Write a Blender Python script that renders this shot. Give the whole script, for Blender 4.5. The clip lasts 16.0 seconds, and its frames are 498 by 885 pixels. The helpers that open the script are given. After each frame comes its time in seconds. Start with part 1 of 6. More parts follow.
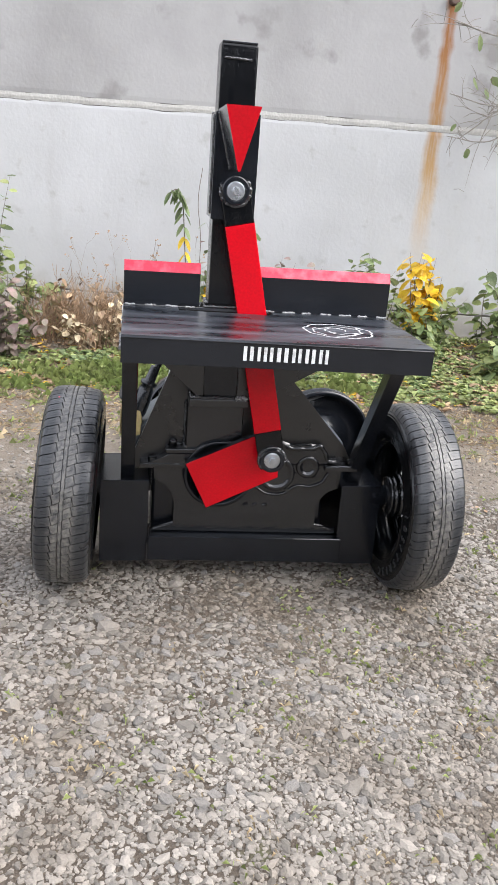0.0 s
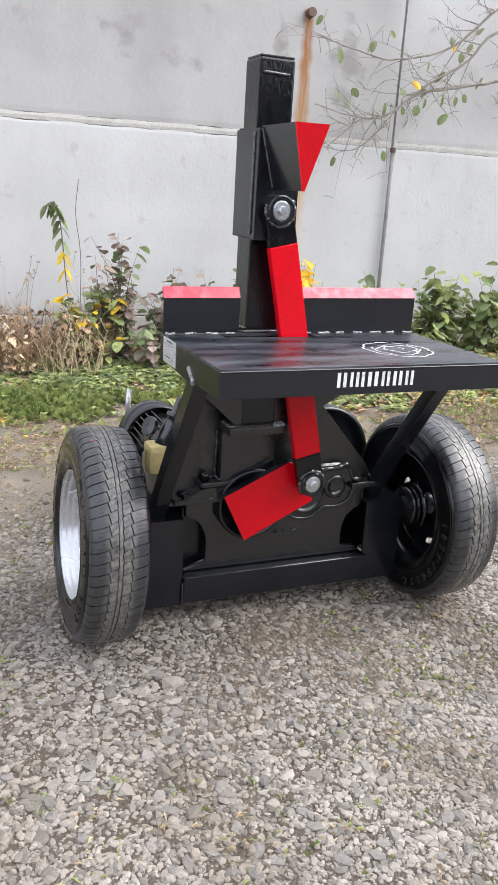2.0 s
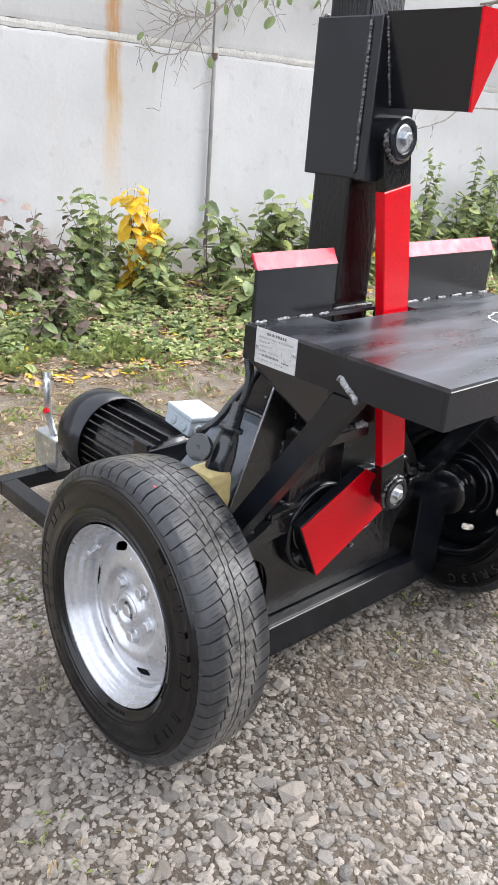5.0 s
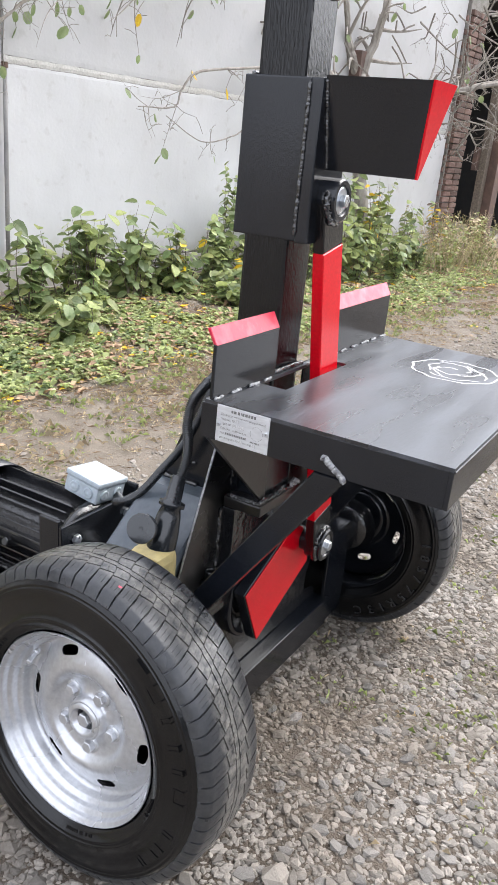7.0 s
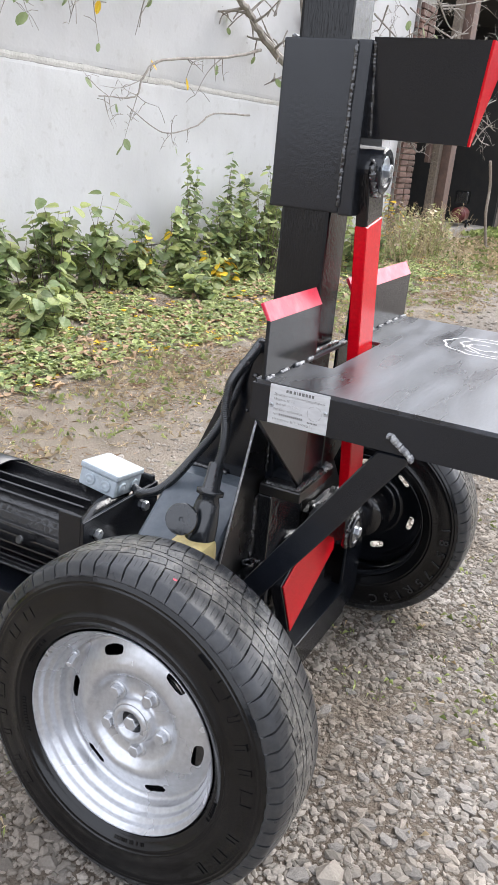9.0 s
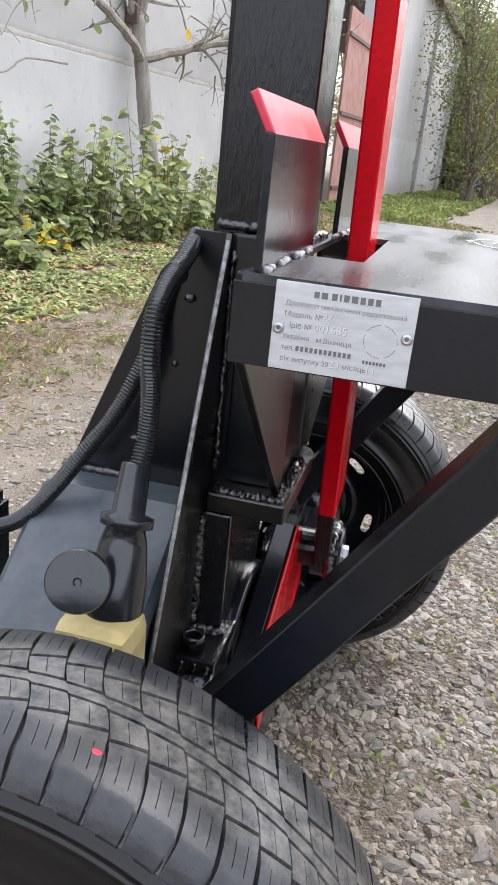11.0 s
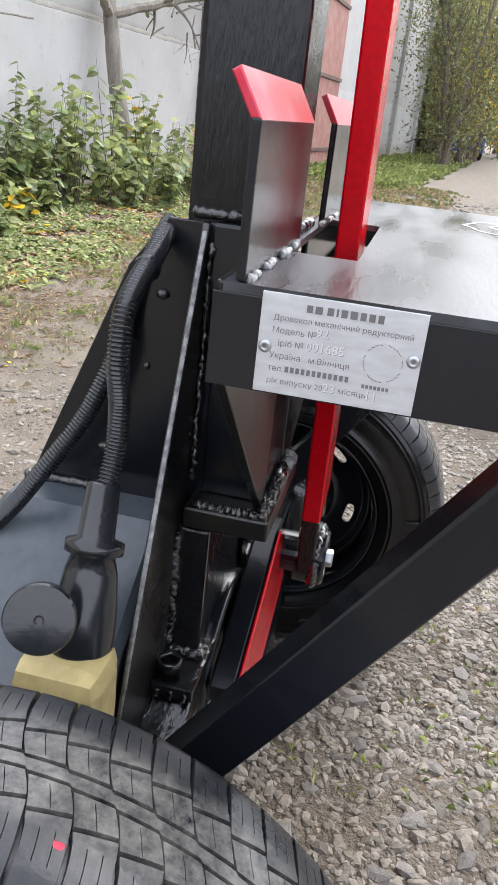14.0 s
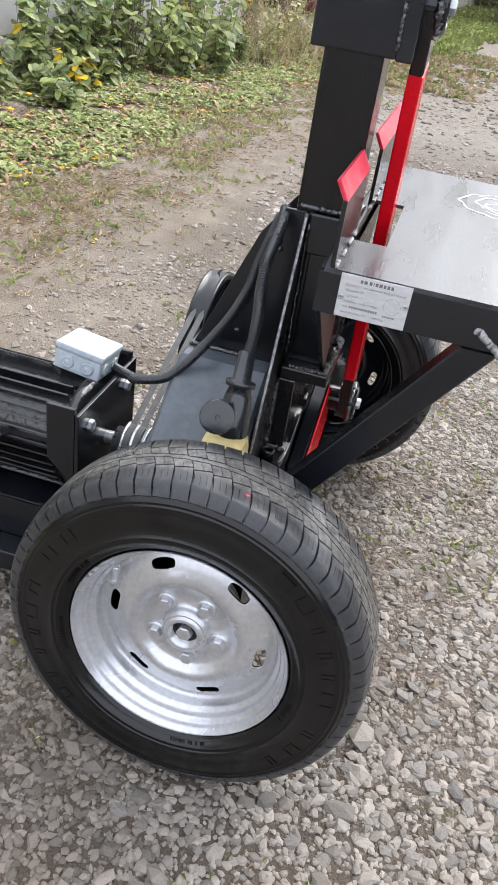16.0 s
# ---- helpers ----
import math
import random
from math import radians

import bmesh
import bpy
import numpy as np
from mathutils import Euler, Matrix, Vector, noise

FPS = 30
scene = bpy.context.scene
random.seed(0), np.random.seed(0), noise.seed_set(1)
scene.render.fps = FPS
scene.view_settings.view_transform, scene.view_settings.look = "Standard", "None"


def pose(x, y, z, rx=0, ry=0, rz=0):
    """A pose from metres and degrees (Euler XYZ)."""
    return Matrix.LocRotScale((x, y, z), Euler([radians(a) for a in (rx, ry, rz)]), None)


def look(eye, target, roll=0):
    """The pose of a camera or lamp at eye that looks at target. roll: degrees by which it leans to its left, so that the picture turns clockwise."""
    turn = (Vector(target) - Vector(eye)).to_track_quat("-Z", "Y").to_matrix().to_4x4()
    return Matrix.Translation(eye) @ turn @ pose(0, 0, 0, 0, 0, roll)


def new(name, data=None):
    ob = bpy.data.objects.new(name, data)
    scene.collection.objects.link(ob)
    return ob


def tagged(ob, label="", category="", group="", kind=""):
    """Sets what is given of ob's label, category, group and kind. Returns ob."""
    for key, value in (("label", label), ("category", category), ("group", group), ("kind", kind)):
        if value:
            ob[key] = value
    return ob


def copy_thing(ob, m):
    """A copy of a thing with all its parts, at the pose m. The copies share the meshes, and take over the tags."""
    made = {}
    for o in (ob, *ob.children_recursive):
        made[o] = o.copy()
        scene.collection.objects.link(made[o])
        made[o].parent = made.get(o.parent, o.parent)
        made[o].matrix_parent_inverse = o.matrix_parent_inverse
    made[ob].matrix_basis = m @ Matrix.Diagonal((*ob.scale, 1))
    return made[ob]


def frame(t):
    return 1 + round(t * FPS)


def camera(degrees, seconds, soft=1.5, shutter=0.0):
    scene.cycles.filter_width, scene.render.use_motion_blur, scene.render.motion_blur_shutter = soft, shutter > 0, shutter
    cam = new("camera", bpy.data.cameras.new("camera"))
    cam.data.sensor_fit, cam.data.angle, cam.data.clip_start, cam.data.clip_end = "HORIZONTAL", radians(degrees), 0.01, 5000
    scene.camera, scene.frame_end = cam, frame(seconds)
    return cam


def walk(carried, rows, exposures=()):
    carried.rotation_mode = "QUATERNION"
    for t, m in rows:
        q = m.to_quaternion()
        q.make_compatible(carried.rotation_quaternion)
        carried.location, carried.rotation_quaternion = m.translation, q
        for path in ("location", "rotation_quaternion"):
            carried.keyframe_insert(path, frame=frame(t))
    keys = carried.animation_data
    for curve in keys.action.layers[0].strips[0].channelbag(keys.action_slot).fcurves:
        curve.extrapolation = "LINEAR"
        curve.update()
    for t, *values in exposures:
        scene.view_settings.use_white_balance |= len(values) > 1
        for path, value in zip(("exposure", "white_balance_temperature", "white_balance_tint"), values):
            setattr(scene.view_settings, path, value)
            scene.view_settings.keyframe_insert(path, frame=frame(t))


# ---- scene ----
cam = camera(35.3, 16.0, soft=0.7)
PATH = [
    (0, (-0.35, -2.183, 1.201), (-0.042, -0.318, 0.548), 4.3),
    (0.5, (-0.553, -2.278, 1.197), (-0.173, -0.422, 0.555), 4.1),
    (1, (-0.688, -2.228, 1.183), (-0.238, -0.382, 0.558), 3.9),
    (1.5, (-0.824, -2.057, 1.184), (-0.243, -0.244, 0.571), 3.3),
    (2, (-0.939, -1.912, 1.194), (-0.165, -0.173, 0.582), 3.4),
    (2.5, (-1.112, -1.777, 1.216), (-0.165, -0.13, 0.591), 3.6),
    (3, (-1.209, -1.646, 1.217), (-0.169, -0.074, 0.548), 4.3),
    (3.5, (-1.229, -1.461, 1.197), (-0.141, 0.065, 0.498), 5.0),
    (4, (-1.252, -1.331, 1.186), (-0.107, 0.147, 0.478), 5.2),
    (4.2, (-1.28, -1.271, 1.178), (-0.106, 0.18, 0.458), 5.0),
    (6.3, (-1.249, -0.732, 1.156), (0.267, 0.329, 0.398), 5.3),
    (6.5, (-1.258, -0.727, 1.172), (0.296, 0.285, 0.423), 5.5),
    (7, (-1.366, -0.7, 1.231), (0.265, 0.211, 0.517), 5.6),
    (7.5, (-1.488, -0.676, 1.257), (0.19, 0.173, 0.578), 5.4),
    (8, (-1.536, -0.667, 1.262), (0.15, 0.172, 0.588), 5.3),
    (8.2, (-1.54, -0.654, 1.252), (0.14, 0.19, 0.571), 5.2),
    (10.3, (-1.008, -0.264, 1.025), (0.771, 0.273, 0.285), 6.2),
    (10.5, (-0.979, -0.226, 1.003), (0.825, 0.245, 0.28), 6.3),
    (11, (-0.892, -0.188, 0.924), (0.937, 0.215, 0.222), 5.9),
    (11.5, (-0.786, -0.17, 0.882), (1.06, 0.201, 0.21), 5.5),
    (12, (-0.699, -0.173, 0.864), (1.164, 0.176, 0.224), 5.3),
    (12.5, (-0.679, -0.169, 0.859), (1.192, 0.162, 0.233), 5.3),
    (13, (-0.678, -0.172, 0.859), (1.191, 0.146, 0.224), 5.6),
    (13.5, (-0.709, -0.174, 0.87), (1.143, 0.14, 0.181), 5.8),
    (14, (-0.815, -0.162, 0.938), (0.999, 0.163, 0.16), 6.5),
    (14.5, (-0.964, -0.142, 1.047), (0.799, 0.178, 0.159), 7.8),
    (15, (-1.08, -0.16, 1.106), (0.638, 0.15, 0.131), 8.8),
    (15.5, (-1.184, -0.179, 1.143), (0.499, 0.119, 0.104), 9.2),
    (16, (-1.374, -0.182, 1.201), (0.279, 0.128, 0.119), 9.4),
]
EXPOSURES = [(0, 1.2), (2, 1.23), (4, 1.39), (7.5, 1.38), (10.5, 1.32), (13, 1.25), (15, 1.37), (16, 1.3)]
walk(cam, [(t, look(eye, target, roll)) for t, eye, target, roll in PATH], EXPOSURES)

# ---- world, light ----
world = bpy.data.worlds.new("overcast_sky")
scene.world = world
world.use_nodes = True
wn = world.node_tree.nodes
sky = wn.new("ShaderNodeTexSky")
sky.sky_type = "NISHITA"
sky.sun_disc = False
sky.sun_elevation = radians(46)
sky.sun_rotation = radians(114)
sky.dust_density = 5.0
sky.ozone_density = 1.0
soft_sky = wn.new("ShaderNodeHueSaturation")
soft_sky.inputs["Saturation"].default_value = 0.25
world.node_tree.links.new(sky.outputs[0], soft_sky.inputs["Color"])
cloud = wn.new("ShaderNodeMix")
cloud.data_type = "RGBA"
cloud.inputs[0].default_value = 0.55
cloud.inputs[7].default_value = (7.25, 7.6, 8.7, 1)
world.node_tree.links.new(soft_sky.outputs[0], cloud.inputs[6])
world.node_tree.links.new(cloud.outputs[2], wn["Background"].inputs[0])
wn["Background"].inputs[1].default_value = 0.15
sun_data = bpy.data.lights.new("sun", "SUN")
sun_data.energy, sun_data.angle, sun_data.color = 1.2, radians(50), (1.0, 0.975, 0.96)
sun = new("sun", sun_data)
sun.matrix_world = look((5.0, -2.2, 6.0), (0, 0, 0))

# ---- materials ----
MATS = {}


def mat(name, base, rough=0.6, metal=0.0, second=None, scale=8.0, fine=90.0, bump=0.2, depth=0.002, spread=(0.35, 0.65),
        coat=0.0, random=0.0, island=0.0, rough_var=0.1, stretch=(1, 1, 1), spec=0.5, thin=0.0):
    """A surface with two scales of variation in colour, gloss and relief, in object space."""
    m = bpy.data.materials.new(name)
    m.use_nodes = True
    nt = m.node_tree
    n, l = nt.nodes, nt.links
    b = n["Principled BSDF"]
    tc = n.new("ShaderNodeTexCoord")
    mp = n.new("ShaderNodeMapping")
    mp.inputs["Scale"].default_value = stretch
    l.new(tc.outputs["Object"], mp.inputs[0])
    big, small = n.new("ShaderNodeTexNoise"), n.new("ShaderNodeTexNoise")
    for t, s in ((big, scale), (small, fine)):
        l.new(mp.outputs[0], t.inputs["Vector"])
        t.inputs["Scale"].default_value, t.inputs["Detail"].default_value = s, 5.0
    ramp = n.new("ShaderNodeMapRange")
    ramp.inputs["From Min"].default_value, ramp.inputs["From Max"].default_value = spread
    l.new(big.outputs[0], ramp.inputs[0])
    mix = n.new("ShaderNodeMix")
    mix.data_type = "RGBA"
    l.new(ramp.outputs[0], mix.inputs[0])
    mix.inputs[6].default_value = (*base, 1)
    mix.inputs[7].default_value = (*(second or base), 1)
    grain = n.new("ShaderNodeHueSaturation")
    l.new(mix.outputs[2], grain.inputs["Color"])
    val = n.new("ShaderNodeMapRange")
    val.inputs["To Min"].default_value, val.inputs["To Max"].default_value = 0.75, 1.25
    l.new(small.outputs[0], val.inputs[0])
    last = val.outputs[0]
    if random or island:
        src = n.new("ShaderNodeObjectInfo").outputs["Random"] if random else n.new("ShaderNodeNewGeometry").outputs["Random Per Island"]
        r = n.new("ShaderNodeMapRange")
        amount = random or island
        r.inputs["To Min"].default_value, r.inputs["To Max"].default_value = 1 - amount, 1 + amount
        l.new(src, r.inputs[0])
        mul = n.new("ShaderNodeMath")
        mul.operation = "MULTIPLY"
        l.new(last, mul.inputs[0])
        l.new(r.outputs[0], mul.inputs[1])
        last = mul.outputs[0]
    l.new(last, grain.inputs["Value"])
    l.new(grain.outputs[0], b.inputs["Base Color"])
    rv = n.new("ShaderNodeMapRange")
    rv.inputs["To Min"].default_value, rv.inputs["To Max"].default_value = max(0.02, rough - rough_var), min(1, rough + rough_var)
    l.new(big.outputs[0], rv.inputs[0])
    l.new(rv.outputs[0], b.inputs["Roughness"])
    b.inputs["Metallic"].default_value = metal
    b.inputs["Specular IOR Level"].default_value = spec
    b.inputs["Coat Weight"].default_value = coat
    bp = n.new("ShaderNodeBump")
    bp.inputs["Strength"].default_value, bp.inputs["Distance"].default_value = bump, depth
    l.new(small.outputs[0], bp.inputs["Height"])
    l.new(bp.outputs[0], b.inputs["Normal"])
    if thin:
        # light passes through a leaf
        tr, ms = n.new("ShaderNodeBsdfTranslucent"), n.new("ShaderNodeMixShader")
        l.new(grain.outputs[0], tr.inputs[0])
        ms.inputs[0].default_value = thin
        l.new(b.outputs[0], ms.inputs[1])
        l.new(tr.outputs[0], ms.inputs[2])
        l.new(ms.outputs[0], n["Material Output"].inputs[0])
    MATS[name] = m
    return m


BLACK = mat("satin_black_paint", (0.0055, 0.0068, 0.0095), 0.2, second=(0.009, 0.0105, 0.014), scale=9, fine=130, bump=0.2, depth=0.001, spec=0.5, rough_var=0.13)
BRUSHED = mat("brushed_on_black_paint", (0.003, 0.0033, 0.0042), 0.09, second=(0.006, 0.006, 0.0066), scale=60, fine=330, bump=0.32, depth=0.0026, stretch=(1, 1, 0.16), spec=0.42, rough_var=0.08)
# worn black; lighter bluish streaks put some sky sheen into the colour
TABLE = mat("worn_black_tabletop_blue_sheen", (0.006, 0.008, 0.012), 0.21, second=(0.050, 0.057, 0.070), scale=7, fine=90, bump=0.3, depth=0.0012, stretch=(0.5, 2.4, 1), rough_var=0.4, spec=0.9, spread=(0.42, 0.68))
GLOSS = mat("thick_satin_black_paint", (0.0055, 0.0054, 0.0056), 0.29, second=(0.0095, 0.0090, 0.0086), scale=12, fine=70, bump=0.25, depth=0.0012, spec=0.9, rough_var=0.08)
CAST = mat("black_painted_cast_iron", (0.007, 0.0076, 0.009), 0.13, second=(0.012, 0.0125, 0.014), scale=22, fine=60, bump=0.6, depth=0.0035, spec=0.8, rough_var=0.08)
WELD = mat("black_weld_bead", (0.010, 0.010, 0.011), 0.07, scale=60, fine=180, bump=0.9, depth=0.0026, spec=0.8, coat=0.8, rough_var=0.05)
BAREWELD = mat("bare_weld_spot", (0.48, 0.48, 0.48), 0.65, 0.0, second=(0.20, 0.20, 0.21), scale=120, fine=400, bump=0.8, depth=0.0012, spec=0.25)
RED = mat("glossy_red_paint", (0.60, 0.0015, 0.010), 0.22, second=(0.54, 0.0015, 0.009), scale=10, fine=180, bump=0.08, depth=0.0006, spec=0.3)
# scuffed red; the pink of the sky's sheen is mixed into the colour
WORNRED = mat("scuffed_red_paint_pink_sheen", (0.60, 0.008, 0.045), 0.33, second=(0.64, 0.11, 0.15), scale=28, fine=160, bump=0.2, depth=0.0008, spread=(0.45, 0.75), coat=0.25)
ZINC = mat("zinc_plated_steel", (0.62, 0.64, 0.66), 0.3, 0.9, second=(0.45, 0.47, 0.5), scale=40, fine=300, bump=0.1, depth=0.0004)
PLATE = mat("brushed_aluminium_plate", (0.62, 0.635, 0.66), 0.38, 0.5, second=(0.68, 0.695, 0.72), scale=14, fine=200, bump=0.05, depth=0.0002, stretch=(1, 0.3, 1))
# lighter rubber: the edge light on the raised letters is put into the colour
RELIEF = mat("edge_lit_raised_rubber", (0.024, 0.025, 0.027), 0.4, second=(0.03, 0.03, 0.031), scale=40)
INK = mat("grey_engraving", (0.16, 0.16, 0.16), 0.6)
# stamped digits: pale colour for their highlights, darker grey for their shaded side
STAMPGLINT = mat("stamp_glint", (0.78, 0.785, 0.80), 0.3, 0.1)
STAMPSHADE = mat("stamped_edge", (0.33, 0.33, 0.34), 0.45, 0.3)
WHITE = mat("white_stencil_paint", (0.66, 0.66, 0.66), 0.5, second=(0.3, 0.3, 0.3), scale=60, fine=300, spread=(0.5, 0.75))
RUBBER = mat("tyre_rubber", (0.0026, 0.0028, 0.0034), 0.17, second=(0.0062, 0.0064, 0.007), scale=16, fine=220, bump=0.3, depth=0.0008, spec=0.42, rough_var=0.14)


def tread_material():
    """Bluish black rubber, dusty along the middle of the tread."""
    m = mat("dusty_tread_rubber", (0.0145, 0.0168, 0.021), 0.30, second=(0.024, 0.0265, 0.031), scale=18, fine=180, bump=0.4, depth=0.0009, spec=0.55)
    n, l = m.node_tree.nodes, m.node_tree.links
    b = n["Principled BSDF"]
    old = b.inputs["Base Color"].links[0].from_socket
    tc, pos, absx = n.new("ShaderNodeTexCoord"), n.new("ShaderNodeSeparateXYZ"), n.new("ShaderNodeMath")
    l.new(tc.outputs["Object"], pos.inputs[0])
    absx.operation = "ABSOLUTE"
    l.new(pos.outputs["X"], absx.inputs[0])
    band, patch = n.new("ShaderNodeMapRange"), n.new("ShaderNodeMapRange")
    l.new(absx.outputs[0], band.inputs[0])
    band.inputs["From Min"].default_value, band.inputs["From Max"].default_value = 0.028, 0.048
    band.inputs["To Min"].default_value, band.inputs["To Max"].default_value = 1.0, 0.12
    dust = n.new("ShaderNodeTexNoise")
    l.new(tc.outputs["Object"], dust.inputs["Vector"])
    dust.inputs["Scale"].default_value, dust.inputs["Detail"].default_value = 75.0, 9.0
    dust.inputs["Roughness"].default_value = 0.7
    l.new(dust.outputs[0], patch.inputs[0])
    patch.inputs["From Min"].default_value, patch.inputs["From Max"].default_value = 0.34, 0.66
    both, mix = n.new("ShaderNodeMath"), n.new("ShaderNodeMix")
    both.operation, mix.data_type = "MULTIPLY", "RGBA"
    l.new(band.outputs[0], both.inputs[0])
    l.new(patch.outputs[0], both.inputs[1])
    l.new(both.outputs[0], mix.inputs[0])
    l.new(old, mix.inputs[6])
    mix.inputs[7].default_value = (0.205, 0.193, 0.173, 1)
    l.new(mix.outputs[2], b.inputs["Base Color"])
    return m


TREAD = tread_material()
RIM = mat("silver_painted_rim", (0.53, 0.54, 0.56), 0.27, 0.65, second=(0.61, 0.62, 0.64), scale=5, fine=120, bump=0.02, depth=0.0004, rough_var=0.05)
GREYPAINT = mat("blue_grey_paint", (0.062, 0.078, 0.096), 0.32, second=(0.095, 0.110, 0.128), scale=26, fine=90, bump=0.5, depth=0.0015, spec=0.6)
YELLOW = mat("ivory_yellow_plastic", (0.62, 0.50, 0.22), 0.45, second=(0.56, 0.45, 0.2), scale=15)
LIGHTGREY = mat("light_grey_plastic", (0.36, 0.415, 0.465), 0.45, second=(0.41, 0.46, 0.50), scale=10, bump=0.05)
DARKPLASTIC = mat("dark_grey_plastic", (0.013, 0.0155, 0.0185), 0.2, second=(0.019, 0.021, 0.024), scale=25, fine=160, bump=0.1, spec=0.7)
BELT = mat("worn_belt_rubber", (0.05, 0.05, 0.05), 0.6, second=(0.09, 0.09, 0.088), scale=30)



# ---- materials of the place ----
def ground_material():
    m = bpy.data.materials.new("packed_gravel_ground")
    m.use_nodes = True
    n, l = m.node_tree.nodes, m.node_tree.links
    b = n["Principled BSDF"]
    tc = n.new("ShaderNodeTexCoord")

    def tex(kind, scale, detail=4.0):
        t = n.new(kind)
        l.new(tc.outputs["Object"], t.inputs["Vector"])
        t.inputs["Scale"].default_value = scale
        if "Detail" in t.inputs:
            t.inputs["Detail"].default_value = detail
        return t

    def ramp(src, lo, hi, a=0.0, c=1.0):
        r = n.new("ShaderNodeMapRange")
        r.inputs["From Min"].default_value, r.inputs["From Max"].default_value = lo, hi
        r.inputs["To Min"].default_value, r.inputs["To Max"].default_value = a, c
        l.new(src, r.inputs[0])
        return r.outputs[0]

    def mix(f, a, c):
        x = n.new("ShaderNodeMix")
        x.data_type = "RGBA"
        if hasattr(f, "is_linked"):
            l.new(f, x.inputs[0])
        else:
            x.inputs[0].default_value = f
        for i, q in ((6, a), (7, c)):
            if hasattr(q, "is_linked"):
                l.new(q, x.inputs[i])
            else:
                x.inputs[i].default_value = (*q, 1)
        return x.outputs[2]
    peb = tex("ShaderNodeTexVoronoi", 120.0)
    peb2 = tex("ShaderNodeTexVoronoi", 210.0)
    big, fine, mid = tex("ShaderNodeTexNoise", 0.9, 3), tex("ShaderNodeTexNoise", 160.0), tex("ShaderNodeTexNoise", 7.0, 6)
    sep = n.new("ShaderNodeSeparateColor")
    l.new(peb.outputs["Color"], sep.inputs[0])
    # brown soil and chippings, darkened for the shade in gaps between stones
    stone = mix(ramp(sep.outputs[0], 0.0, 1.0), (0.062, 0.055, 0.047), (0.20, 0.18, 0.157))
    stone = mix(ramp(peb.outputs["Distance"], 0.35, 0.7), stone, (0.095, 0.074, 0.055))
    dirt = mix(ramp(mid.outputs[0], 0.3, 0.7), (0.145, 0.115, 0.086), (0.235, 0.198, 0.155))
    dirt = mix(ramp(fine.outputs[0], 0.55, 0.75), dirt, (0.29, 0.255, 0.215))
    # bare earth between the gravel and the weeds
    pos = n.new("ShaderNodeSeparateXYZ")
    l.new(tc.outputs["Object"], pos.inputs[0])
    wav = n.new("ShaderNodeMath")
    wav.operation = "MULTIPLY_ADD"
    l.new(big.outputs[0], wav.inputs[0])
    wav.inputs[1].default_value = 1.6
    l.new(pos.outputs["Y"], wav.inputs[2])
    f = ramp(wav.outputs[0], 1.15, 1.75)
    f2 = ramp(big.outputs[0], 0.52, 0.68, 0.0, 0.75)
    worn = mix(ramp(mid.outputs[0], 0.3, 0.7), (0.135, 0.105, 0.077), (0.215, 0.177, 0.138))
    col = mix(f2, stone, worn)
    # farther out, chippings too small to tell apart: average stone tone, no darkened gaps
    out_x, out_y = n.new("ShaderNodeMath"), n.new("ShaderNodeMath")
    for node, axis, mid_ in ((out_x, "X", 1.6), (out_y, "Y", -0.4)):
        node.operation = "SUBTRACT"
        l.new(pos.outputs[axis], node.inputs[0])
        node.inputs[1].default_value = mid_
    for q, lo, hi in ((out_x, 3.0, 4.2), (out_y, 1.3, 2.2)):
        ab = n.new("ShaderNodeMath")
        ab.operation = "ABSOLUTE"
        l.new(q.outputs[0], ab.inputs[0])
        col = mix(ramp(ab.outputs[0], lo, hi, 0.0, 0.75), col, mix(ramp(sep.outputs[1], 0.0, 1.0), (0.13, 0.117, 0.103), (0.27, 0.252, 0.23)))
    far = ramp(pos.outputs["X"], 3.5, 8.0, 0.0, 0.8)
    mx2 = n.new("ShaderNodeMath")
    mx2.operation = "MAXIMUM"
    l.new(f, mx2.inputs[0])
    l.new(far, mx2.inputs[1])
    col = mix(mx2.outputs[0], col, dirt)
    moss = ramp(tex("ShaderNodeTexNoise", 5.5, 5).outputs[0], 0.64, 0.74, 0.0, 0.5)
    col = mix(moss, col, (0.085, 0.11, 0.03))
    l.new(col, b.inputs["Base Color"])
    b.inputs["Roughness"].default_value = 0.85
    add = n.new("ShaderNodeMath")
    add.operation = "MULTIPLY_ADD"
    l.new(peb2.outputs["Distance"], add.inputs[0])
    add.inputs[1].default_value = 0.5
    l.new(peb.outputs["Distance"], add.inputs[2])
    bp = n.new("ShaderNodeBump")
    bp.invert = True
    bp.inputs["Strength"].default_value, bp.inputs["Distance"].default_value = 0.8, 0.006
    l.new(add.outputs[0], bp.inputs["Height"])
    l.new(bp.outputs[0], b.inputs["Normal"])
    return m


